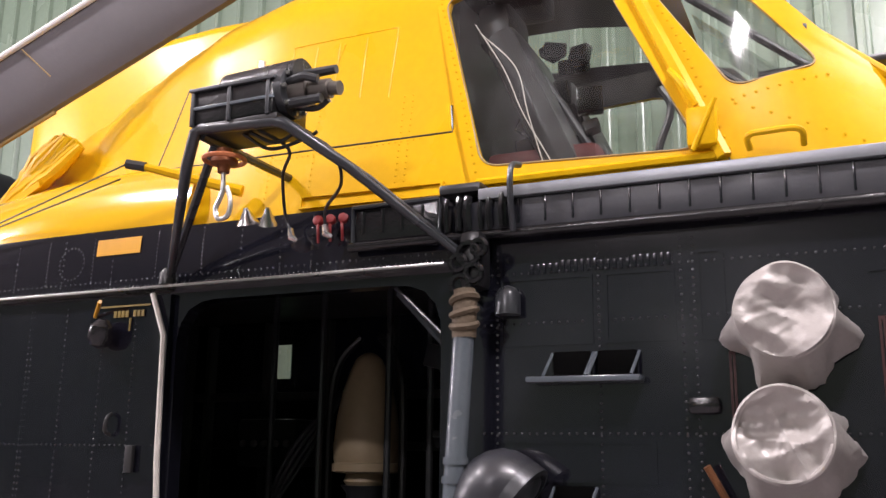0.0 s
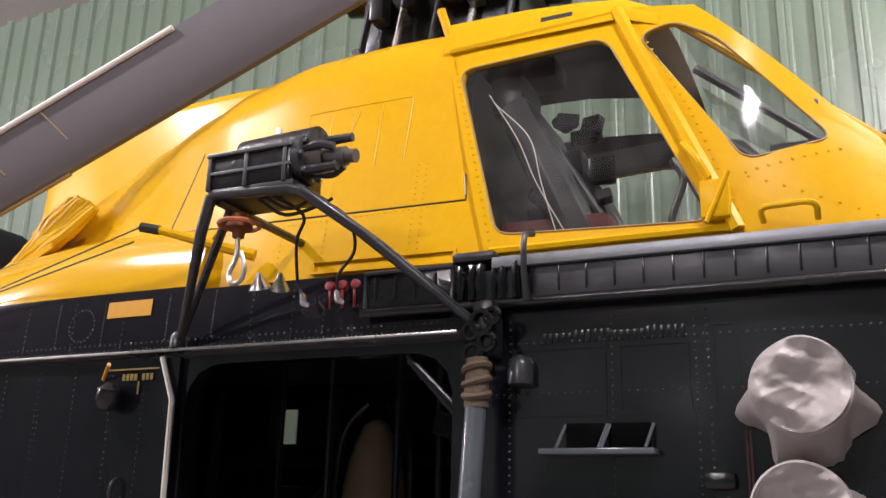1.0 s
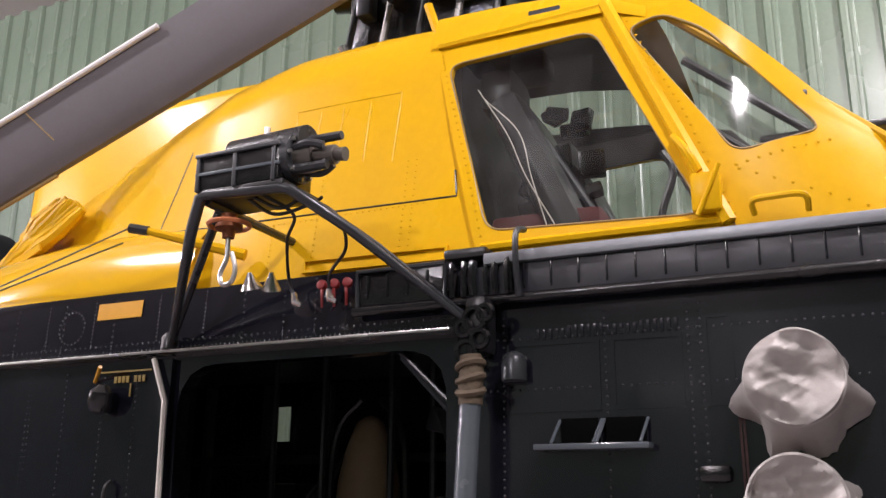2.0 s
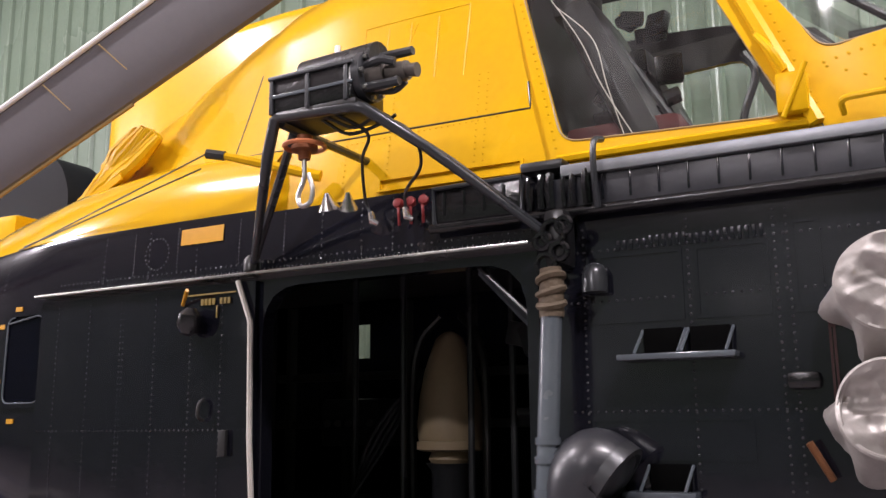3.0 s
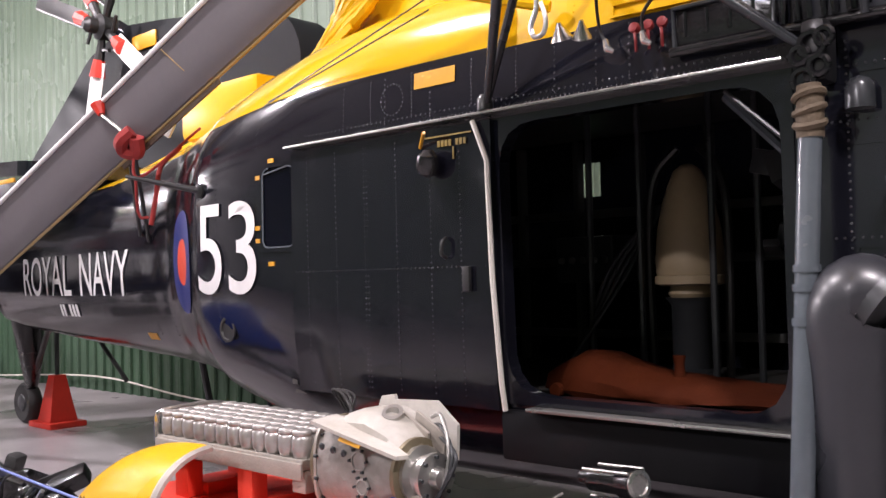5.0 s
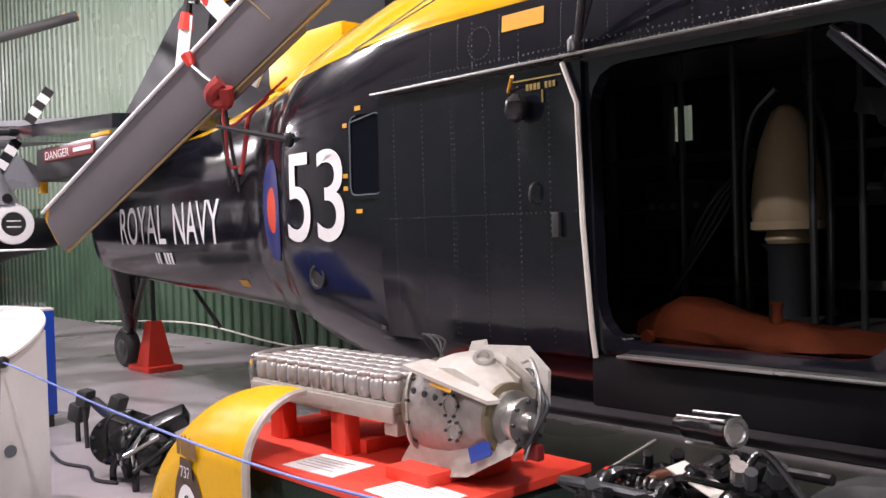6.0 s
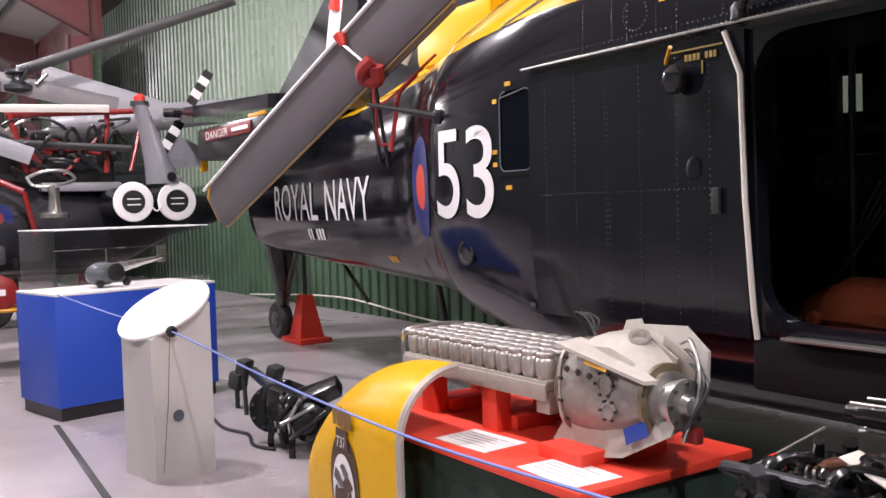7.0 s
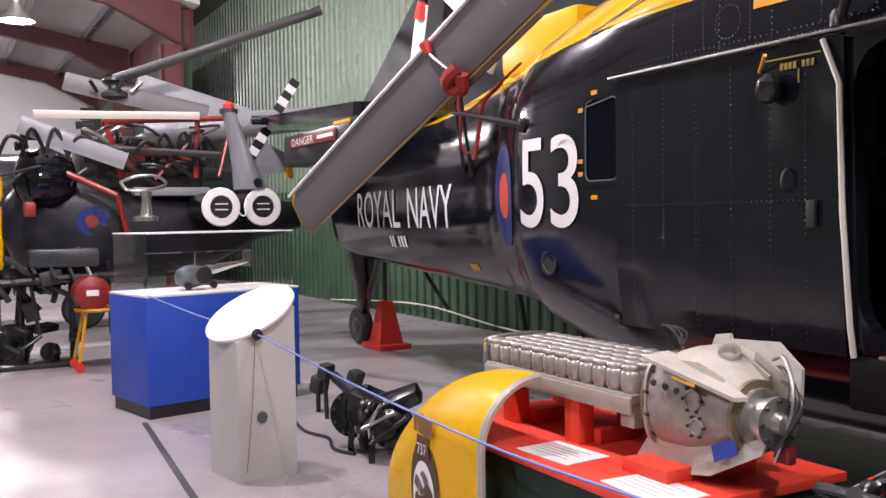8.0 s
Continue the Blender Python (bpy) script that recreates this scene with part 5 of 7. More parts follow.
part("foot", lathe(B(), [(0.035, 0), (0.035, 0.05), (0.02, 0.07)], pose(-2.63, 3.05, 2.215)), BLACK, w)
part("cross_tube", tube(B(), [(-1.74, 2.63, 2.655), (-1.55, 2.86, 2.50), (-1.27, 3.06, 2.24)], 0.014, 8), GUNMETAL, w)
part("back_tube", tube(B(), [(-2.14, 2.62, 2.67), (-2.14, 3.2, 2.67)], 0.018, 8), GUNMETAL, w)
part("tray", box(B(), -2.14, -1.78, 2.58, 2.82, 2.675, 2.70, 0.006), BLACK, w)
h = part("winch_housing", box(B(), -2.16, -1.80, 2.58, 2.80, 2.70, 2.835, 0.012), BLACKGLOSS, heli, "glossy black ribbed winch housing")
part("winch_motor", tube(B(), [(-2.08, 2.70, 2.86), (-1.74, 2.68, 2.86)], 0.07, 18), BLACKGLOSS, h)
for x in (-2.155, -1.99, -1.82):
    part("strap", box(B(), x - 0.008, x + 0.008, 2.572, 2.806, 2.695, 2.84, 0.003), GUNMETAL, h)
part("strap", box(B(), -2.165, -1.795, 2.573, 2.583, 2.755, 2.767, 0.002), GREYMETAL, h)
part("end_flange", tube(B(), [(-1.80, 2.67, 2.80), (-1.77, 2.67, 2.80)], 0.095, 18), GUNMETAL, h)
part("gear_drum", tube(B(), [(-1.77, 2.67, 2.80), (-1.70, 2.67, 2.80), (-1.70, 2.67, 2.80), (-1.62, 2.67, 2.795), (-1.62, 2.67, 2.795), (-1.58, 2.67, 2.79)], [0.055, 0.055, 0.036, 0.036, 0.024, 0.026], 14), mat("dull gear metal", (0.15, 0.135, 0.12), 0.4, metal=0.5, stain=0.6, stain_scale=12), h)
for dy, dz, ln in ((0.02, 0.075, 0.17), (-0.04, -0.055, 0.15), (0.05, 0.0, 0.12)):
    part("hose_union", tube(B(), [(-1.78, 2.67 + dy, 2.80 + dz), (-1.78 + ln, 2.67 + dy, 2.80 + dz)], [0.02, 0.017], 8), GUNMETAL, h)
for k in range(8):
    a = 2 * math.pi * k / 8
    part("flange_bolt", tube(B(), [(-1.772, 2.67 + 0.08 * math.cos(a), 2.80 + 0.08 * math.sin(a)), (-1.755, 2.67 + 0.08 * math.cos(a), 2.80 + 0.08 * math.sin(a))], 0.009, 6), STEEL, h)
for k, (dy, dz, r) in enumerate(((0.045, 0.03, 0.014), (-0.045, 0.025, 0.016), (-0.02, -0.05, 0.013), (0.03, -0.045, 0.012))):
    part("pipe_stub", tube(B(), arc([(-1.77, 2.67 + dy, 2.80 + dz), (-1.70, 2.67 + dy * 1.3, 2.80 + dz * 1.2), (-1.645, 2.67 + dy, 2.80 + dz * 0.7)]), r, 8), (STEEL, GUNMETAL)[k % 2], h)
part("lid_edge", box(B(), -2.168, -1.792, 2.568, 2.60, 2.826, 2.84, 0.003), GUNMETAL, h)
part("bolt", tube(B(), [(-1.93, 2.68, 2.93), (-1.93, 2.68, 2.955)], 0.012, 6), STEEL, h)
hk = part("hook_bell", lathe(B(), [(0.022, 0), (0.025, 0.03), (0.05, 0.035), (0.05, 0.05), (0.03, 0.055), (0.03, 0.09)], pose(-2.02, 2.66, 2.575)), mat("rusty bronze", (0.24, 0.08, 0.03), 0.5, metal=0.4, stain=0.5), heli)
part("guide_ring", tube(B(), [(-2.02 + 0.075 * math.cos(a), 2.66 + 0.075 * math.sin(a), 2.625) for a in [2 * math.pi * j / 20 for j in range(21)]], 0.009, 6), mat("orange enamel", (0.45, 0.14, 0.05), 0.5), hk)
part("hook", tube(B(), arc([(-2.02, 2.66, 2.575), (-2.02, 2.66, 2.50), (-2.045, 2.66, 2.44), (-2.03, 2.66, 2.40), (-1.99, 2.66, 2.41), (-1.98, 2.66, 2.46), (-2.0, 2.66, 2.52)]), 0.009, 8), STEEL, hk)
hk.location += Vector((-0.04, 0, -0.045))
part("cable_boot", lathe(B(), [(0.055, 0), (0.05, 0.01), (0.02, 0.06), (0.01, 0.08)], pose(-2.13, 2.92, 2.40, 20, 0, 0) @ Matrix.Scale(0.85, 4), 14), STEEL, heli)
part("cable_boot", lathe(B(), [(0.04, 0), (0.035, 0.01), (0.015, 0.05), (0.008, 0.07)], pose(-2.06, 2.95, 2.40, 25, 15, 0), 14), STEEL, heli)
for pts in ([(-1.92, 2.66, 2.68), (-1.84, 2.75, 2.62), (-1.93, 2.85, 2.56), (-2.03, 3.02, 2.46), (-2.02, 3.05, 2.39)], [(-1.78, 2.66, 2.67), (-1.66, 2.75, 2.60), (-1.70, 2.9, 2.52), (-1.84, 3.02, 2.46), (-1.86, 3.06, 2.38)], [(-1.95, 2.66, 2.67), (-1.85, 2.68, 2.625), (-1.75, 2.68, 2.66)], [(-2.0, 2.68, 2.68), (-1.9, 2.72, 2.62), (-1.75, 2.72, 2.64), (-1.7, 2.72, 2.66)]):
    part("winch_cable", tube(B(), arc(pts), 0.007, 6), BLACK, heli)
for x in (-2.02, -1.86):
    part("plug", tube(B(), [(x, 3.05, 2.40), (x + 0.02, 3.03, 2.36), (x + 0.04, 3.04, 2.35)], [0.012, 0.016, 0.01], 8), STEEL, heli)
for k in range(3):
    x = -1.90 + 0.055 * k
    part("red_cap", lathe(B(), [(0.02, 0), (0.026, 0.02), (0.022, 0.035), (0.01, 0.04)], pose(x, 3.08, 2.425, 80, 0, 10 * k) @ Matrix.Scale(0.85, 4), 10), REDCAP, heli, "red protective cap")
    part("cap_tape", tube(B(), arc([(x, 3.06, 2.42), (x + 0.01, 3.05, 2.38), (x, 3.07, 2.34)]), 0.006, 5), REDCAP, heli)


# ---- canvas intake covers ----
def crease(u, v, seed):
    """Folds of slack cloth: long sharp ridges across a plane, in metres."""
    h = 0.0
    for k, (f, amp, turn) in enumerate(((7.0, 0.032, 0.5), (9.0, 0.026, -0.9), (20.0, 0.012, 0.2), (34.0, 0.005, 1.3))):
        a = turn + 0.7 * seed
        p, q = u * math.cos(a) + v * math.sin(a), v * math.cos(a) - u * math.sin(a)
        h += amp * (1 - 2.4 * abs(noise.noise(Vector((p * f + 3.1 * seed, q * f * 0.4 + 1.7 * k, 0.37 * seed + k)))))
    return 0.014 - h * 0.8


def intake_cover(x, z, seed):
    """A drawn canvas bag over a round intake: taut puckered face, rope rim, loose skirt."""
    random.seed(seed)
    e = thing("intake_cover", "wrinkled silver-grey canvas cover over a round intake", "intake cover", (x, 3.0, z), "intake covers")
    bm = B()
    R, N = 0.136, 72
    f0 = [random.uniform(0, 6.3) for _ in range(6)]
    rows = []
    for j in range(21):
        t = j / 20
        row = []
        for k in range(N):
            a = 2 * math.pi * k / N
            px, pz = R * t * math.cos(a), R * t * math.sin(a)
            puck = crease(px, pz, seed) + 0.018 * math.sin(3 * a + f0[0]) * t ** 3
            row.append(bm.verts.new((x + px, 2.885 + 0.03 * (1 - t) + puck, z + pz)) if j else None)
        rows.append(row)
    mid = bm.verts.new((x, 2.915 + crease(0, 0, seed), z))
    for k in range(N):
        bm.faces.new((mid, rows[1][k], rows[1][(k + 1) % N]))
    for a, b in zip(rows[1:], rows[2:]):
        for k in range(N):
            bm.faces.new((a[k], a[(k + 1) % N], b[(k + 1) % N], b[k]))
    part("face", bm, CANVAS, e, smooth=True)
    part("rim", tube(B(), [(x + R * math.cos(a), 2.893 + 0.018 * math.sin(3 * a + f0[0]) + 0.006 * math.sin(7 * a), z + R * math.sin(a)) for a in [2 * math.pi * k / 48 for k in range(49)]], 0.009, 8), CANVAS, e)
    bm = B()
    rows = []
    for j in range(8):
        t = j / 7
        row = []
        for k in range(N):
            a = 2 * math.pi * k / N
            down = max(-math.sin(a), 0)
            sd = abs(math.cos(a))
            ear = 0.75 * math.exp(-((a - 3.22) / 0.24) ** 2) + 0.9 * math.exp(-(math.remainder(a - 6.12, 2 * math.pi) / 0.26) ** 2) + 0.5 * math.exp(-((a - 4.2) / 0.2) ** 2)
            r = R + t * (0.004 + 0.05 * ear + 0.04 * down + 0.03 * sd ** 4) + 0.012 * t * math.sin(7 * a + f0[4]) + 0.7 * t * crease(math.cos(a) * 0.3, math.sin(a) * 0.3 + t * 0.15, seed + 5)
            row.append(bm.verts.new((x + r * math.cos(a), 2.89 + 0.19 * t + 0.012 * math.sin(8 * a + f0[5]) * t, z - 0.035 * t * down + r * math.sin(a) - 0.015 * t)))
        rows.append(row)
    for a, b in zip(rows, rows[1:]):
        for k in range(N):
            bm.faces.new((a[k], a[(k + 1) % N], b[(k + 1) % N], b[k]))
    part("skirt", bm, CANVAS, e)
    return e


intake_cover(-0.172, 1.95, 1)
intake_cover(-0.197, 1.592, 2)

# ---- orange casualty bag in the cabin ----
bm = B()
rows = []
for k in range(19):
    t = k / 18
    x = -2.72 + 1.25 * t
    hh = 0.05 + 0.09 * math.exp(-((t - 0.22) / 0.18) ** 2) + 0.06 * (1 - t) * min(t * 6, 1) + 0.02 * math.sin(t * 3)
    ww = 0.22 * min(1, 0.3 + t * 3) * (1 - 0.3 * max(t - 0.8, 0) / 0.2)
    rows.append([bm.verts.new((x, 3.62 - 0.05 * t + ww * math.cos(a) + 0.008 * math.sin(5 * a + 9 * t), 0.985 + 0.85 * hh * max(math.sin(a), -0.15) + 0.006 * math.sin(7 * a + 20 * t))) for a in [2 * math.pi * j / 20 for j in range(20)]])
for a, b in zip(rows, rows[1:]):
    for j in range(20):
        bm.faces.new((a[j], a[(j + 1) % 20], b[(j + 1) % 20], b[j]))
bm.faces.new(rows[0])
bm.faces.new(rows[-1])
bag = thing("casualty_bag", "orange folded casualty bag on the cabin floor, colour darkened for shade", "casualty bag", (-2.1, 3.6, 0.95))
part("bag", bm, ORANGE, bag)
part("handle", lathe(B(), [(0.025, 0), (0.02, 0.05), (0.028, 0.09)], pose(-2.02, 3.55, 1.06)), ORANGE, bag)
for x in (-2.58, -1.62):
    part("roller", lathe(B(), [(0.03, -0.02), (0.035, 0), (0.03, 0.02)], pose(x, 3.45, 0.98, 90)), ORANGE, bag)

# ---- display table with engine parts ----
TX0, TX1, TY0, TY1, TZ = -4.15, -2.45, 1.98, 2.86, 0.55
tab = thing("display_table", "low display table with red board and dark green cloth", "table", (-3.3, 2.4, 0))
part("board", box(B(), TX0, TX1, TY0, TY1, TZ - 0.035, TZ, 0.004), REDBOARD, tab, "bright red painted board")
bm = B()
N = 160
loop = []
for k in range(N):
    s = k / N * 2 * (TX1 - TX0 + TY1 - TY0)
    a, b = TX1 - TX0, TY1 - TY0
    if s < a:
        p = (TX0 + s, TY0, 0, -1)
    elif s < a + b:
        p = (TX1, TY0 + s - a, 1, 0)
    elif s < 2 * a + b:
        p = (TX1 - (s - a - b), TY1, 0, 1)
    else:
        p = (TX0, TY1 - (s - 2 * a - b), -1, 0)
    loop.append(p)
rows = []
for j in range(5):
    t = j / 4
    rows.append([bm.verts.new((x - nx * 0.02 + nx * 0.03 * t * math.sin(k * 0.9), y - ny * 0.02 + ny * 0.03 * t * math.sin(k * 0.9), (TZ - 0.036) * (1 - t) + 0.003)) for k, (x, y, nx, ny) in enumerate(loop)])
for a, b in zip(rows, rows[1:]):
    for k in range(N):
        bm.faces.new((a[k], a[(k + 1) % N], b[(k + 1) % N], b[k]))
bm.faces.new(rows[0])
part("skirt", bm, GREENCLOTH, tab, "hanging dark green cloth")
for x, y, r in ((-3.22, 2.14, 4), (-2.66, 2.12, -3)):
    s = thing("information_card", "white printed information card lying on the red board", "card", (x, y, TZ), "information cards")
    part("card", box(B(), -0.16, 0.16, -0.11, 0.11, 0.001, 0.004, 0, pose(x, y, TZ, 0, 0, r)), WHITE, s)
    for k in range(5):
        part("print_line", box(B(), -0.13, 0.10 - 0.03 * (k % 2), 0.06 - 0.03 * k, 0.066 - 0.03 * k, 0.0042, 0.005, 0, pose(x, y, TZ, 0, 0, r)), mat("grey print", (0.35, 0.35, 0.36), 0.7, stain=0) if k == 0 and x < -3 else bpy.data.materials["grey print"], s)

eng = thing("combustor_block", "pale alloy component block with rows of round caps", "engine part", (-3.6, 2.45, TZ))
part("tray", box(B(), -4.03, -2.97, 2.26, 2.66, 0.772, 0.812, 0.006), CAST, eng)
part("tray_rail", box(B(), -4.03, -2.97, 2.25, 2.262, 0.735, 0.80, 0.003), CAST, eng)
part("tray_end", box(B(), -3.05, -2.97, 2.27, 2.64, 0.68, 0.771, 0.006), CAST, eng)
part("end_frame", tube(B(), arc([(-4.04, 2.27, 0.74), (-4.05, 2.27, 0.86), (-4.03, 2.3, 0.92), (-4.02, 2.6, 0.92), (-4.03, 2.64, 0.86), (-4.03, 2.65, 0.74)]), 0.012, 6), STEEL, eng)
bm = B()
lathe(bm, [(0.030, 0), (0.040, 0.02), (0.044, 0.05), (0.044, 0.115), (0.040, 0.128), (0.037, 0.135), (0.041, 0.140), (0.041, 0.166), (0.036, 0.172)], pose(0, 0, 0), 16)
capmesh = bpy.data.meshes.new("cap")
bmesh.ops.recalc_face_normals(bm, faces=bm.faces)
bm.to_mesh(capmesh)
bm.free()
capmesh.materials.append(mat("satin alloy caps", (0.46, 0.44, 0.42), 0.40, metal=0.6, stain=0.5, color2=(0.30, 0.28, 0.26), stain_scale=12, bump=0.1))
capmesh.shade_smooth()
capmesh.set_sharp_from_angle(angle=radians(40))
for i in range(12):
    for j in range(5):
        o = new("cap", capmesh)
        o.parent = eng
        o.matrix_parent_inverse = placed(eng).inverted()
        o.matrix_basis = pose(-3.975 + i * 0.087, 2.30 + j * 0.08, 0.812) @ Matrix.Diagonal((0.97, 0.93, 0.64, 1))
for x in (-3.82, -3.34):
    t = thing("support_block", "red painted wooden support on the board", "support", (x, 2.45, TZ), "engine supports")
    part("upright", box(B(), x - 0.05, x + 0.05, 2.28, 2.36, TZ, 0.771, 0.004), REDBOARD, t)
    part("upright", box(B(), x - 0.05, x + 0.05, 2.56, 2.64, TZ, 0.771, 0.004), REDBOARD, t)
    part("sole", box(B(), x - 0.07, x + 0.09, 2.36, 2.56, TZ, TZ + 0.06, 0.004), REDBOARD, t)

gb = thing("gear_casing", "pale grey cast alloy gear casing with flanges and end boss", "gear casing", (-2.7, 2.42, TZ))
AX = pose(-2.90, 2.40, 0.81, 0, 90, -4) @ Matrix.Diagonal((0.90, 0.90, 0.86, 1))
bm = B()
rows = []
for h_, r, q in ((0.0, 0.20, 2.5), (0.03, 0.205, 2.4), (0.10, 0.21, 2.2), (0.22, 0.20, 2.1), (0.34, 0.175, 2.0), (0.46, 0.14, 2.0), (0.53, 0.125, 2.0)):
    rows.append([bm.verts.new(AX @ Vector((r * math.copysign(abs(math.cos(t)) ** (2 / q), math.cos(t)), r * math.copysign(abs(math.sin(t)) ** (2 / q), math.sin(t)), h_))) for t in [2 * math.pi * k / 40 for k in range(40)]])
for p, q in zip(rows, rows[1:]):
    for k in range(40):
        bm.faces.new((p[k], p[(k + 1) % 40], q[(k + 1) % 40], q[k]))
bm.faces.new(rows[0])
bm.faces.new(rows[-1])
part("casing", bm, mat("weathered brown alloy", (0.29, 0.27, 0.25), 0.5, metal=0.12, grain=0.2, stain=0.8, color2=(0.17, 0.15, 0.13), bump=0.3, bump_scale=40, stain_scale=7), gb, "weathered conical casing")
BRASS = mat("tarnished brass", (0.24, 0.20, 0.13), 0.45, metal=0.6, stain=0.5)
bm = B()
plate(bm, rounded([(-0.20, -0.20), (0.20, -0.205), (0.20, 0.20), (-0.20, 0.20)], 0.14, 8), AX @ pose(0, 0, -0.022), 0.02)
part("end_flange", bm, CAST, gb)
part("gasket", lathe(B(), [(0.19, -0.05), (0.205, -0.05), (0.205, -0.024), (0.19, -0.024)], AX, 32), BRASS, gb)


CASEWHITE = mat("white painted casting", (0.50, 0.475, 0.435), 0.4, grain=0.14, stain=0.7, color2=(0.36, 0.33, 0.28), bump=0.2, bump_scale=60, stain_scale=6)


def flange(name, pts, lift, label=""):
    bm = B()
    lo = [bm.verts.new(p) for p in pts]
    hi = [bm.verts.new(Vector(p) + Vector(lift)) for p in pts]
    k = len(pts)
    bm.faces.new(lo[::-1])
    bm.faces.new(hi)
    for i in range(k):
        bm.faces.new((lo[i], lo[(i + 1) % k], hi[(i + 1) % k], hi[i]))
    return part(name, bm, CASEWHITE, gb, label)


flange("top_flange", [(-2.88, 2.17, 0.985), (-2.66, 2.175, 0.945), (-2.42, 2.22, 0.885), (-2.40, 2.27, 0.885), (-2.62, 2.29, 0.955), (-2.87, 2.30, 0.995)], (0, 0, 0.014))
flange("bottom_flange", [(-3.02, 2.26, 0.59), (-2.97, 2.27, 0.66), (-2.86, 2.27, 0.72), (-2.6, 2.28, 0.72), (-2.42, 2.30, 0.74), (-2.34, 2.31, 0.76), (-2.36, 2.29, 0.70), (-2.58, 2.25, 0.592), (-2.70, 2.25, 0.572), (-2.99, 2.25, 0.562)], (0.002, 0.014, 0.004))
flange("back_plate", [(-2.86, 2.50, 0.96), (-2.85, 2.54, 1.055), (-2.78, 2.55, 1.065), (-2.76, 2.54, 1.045), (-2.52, 2.55, 1.055), (-2.40, 2.55, 0.97), (-2.39, 2.53, 0.84), (-2.50, 2.50, 0.80)], (0, 0.016, 0), "white painted back plate")
bm = B()
ups = []
for x, y0, y1, zt in ((-2.86, 2.28, 2.50, 1.00), (-2.80, 2.26, 2.53, 1.025), (-2.66, 2.26, 2.54, 1.03), (-2.54, 2.27, 2.54, 0.99), (-2.44, 2.28, 2.52, 0.92)):
    ups.append([bm.verts.new(p) for p in ((x, y0, 0.86), (x, y0 + 0.01, zt - 0.04), (x, y0 + 0.05, zt - 0.01), (x, (y0 + y1) / 2, zt), (x, y1 - 0.03, zt), (x, y1, 0.86))])
for a, b in zip(ups, ups[1:]):
    for k in range(5):
        bm.faces.new((a[k], a[k + 1], b[k + 1], b[k]))
bm.faces.new(ups[0])
bm.faces.new(ups[-1])
part("upper_housing", bm, CASEWHITE, gb, "white painted upper housing")
for k in range(3):
    part("rib", box(B(), -0.005, 0.2, -0.006, 0.006, -0.09, 0.0, 0.003, pose(-2.72 + 0.10 * k, 2.44, 1.03, 10, 22, -6)), CAST, gb)
random.seed(8)
for k in range(7):
    part("lug", lathe(B(), [(0.02, 0), (0.026, 0.012), (0.016, 0.02)], pose(-2.84 + 0.055 * k, 2.20 + 0.012 * k, 0.90 - 0.01 * k, 90, 0, 8) @ Matrix.Diagonal((0.6, 0.6, 0.6, 1)), 8), GUNMETAL, gb)
for bx, bz, br in ((-2.64, 0.86, 0.040), (-2.62, 0.765, 0.034)):
    part("side_boss", lathe(B(), [(br, 0), (br, 0.008), (br * 0.8, 0.012), (br * 0.75, 0.006), (br * 0.3, 0.006)], pose(bx, 2.225, bz, 90, 0, 6), 18), bpy.data.materials["weathered brown alloy"], gb)
    for k in range(6):
        a = 2 * math.pi * k / 6
        part("bolt", lathe(B(), [(0.006, 0), (0.006, 0.014)], pose(bx, 2.222, bz, 90, 0, 6) @ pose(br * 1.15 * math.cos(a), br * 1.15 * math.sin(a), 0), 6), GUNMETAL, gb)
for k in range(14):
    a = 2 * math.pi * k / 14
    part("flange_bolt", lathe(B(), [(0.009, 0), (0.009, 0.02), (0.005, 0.022)], AX @ pose(0.215 * math.cos(a), 0.215 * math.sin(a), 0.0), 6), GUNMETAL, gb)
part("yellow_patch", box(B(), -0.07, 0.05, -0.003, 0, -0.014, 0.014, 0, pose(-2.64, 2.188, 0.935, -28, 10, 4)), DECALYELLOW, gb)
part("neck_ring", lathe(B(), [(0.13, 0.50), (0.15, 0.505), (0.15, 0.53), (0.13, 0.535)], AX, 28), BRASS, gb)
BO = pose(-2.45, 2.37, 0.81, 0, 90, -8) @ Matrix.Diagonal((0.9, 0.9, 0.9, 1))
boss = part("boss", lathe(B(), [(0.115, 0), (0.12, 0.02), (0.12, 0.04), (0.085, 0.05), (0.08, 0.10), (0.10, 0.105), (0.10, 0.13), (0.045, 0.135), (0.04, 0.18), (0.02, 0.185)], BO, 24), STEEL, gb)
for k in range(8):
    a = 2 * math.pi * k / 8
    part("bolt", lathe(B(), [(0.009, 0), (0.009, 0.015)], BO @ pose(0.085 * math.cos(a), 0.085 * math.sin(a), 0.13), 6), GUNMETAL, boss)
part("port", lathe(B(), [(0.035, 0), (0.045, 0.02), (0.045, 0.05), (0.028, 0.05), (0.026, 0.02)], pose(-2.62, 2.40, 0.985, 25, 20, 0)), STEEL, gb)
for k in range(3):
    part("pipe", tube(B(), arc([(-2.50, 2.5, 1.0 - 0.03 * k), (-2.36, 2.42, 1.02 - 0.04 * k), (-2.27 + 0.02 * k, 2.36, 0.88), (-2.33, 2.33, 0.68 + 0.02 * k)]), 0.008, 8), GUNMETAL if k else STEEL, gb)
for k in range(3):
    part("loose_wire", tube(B(), arc([(-3.05 + 0.02 * k, 2.5, 0.98), (-3.12 + 0.03 * k, 2.48, 1.07), (-3.02 + 0.04 * k, 2.46, 1.06), (-2.95, 2.45, 1.0)]), 0.005, 5), BLACK, gb)
part("blue_patch", box(B(), -0.06, 0.06, -0.004, 0.0, -0.03, 0.03, 0.001, pose(-2.50, 2.25, 0.70, -10, -24, 6)), mat("blue tape", (0.02, 0.06, 0.35), 0.5), gb)
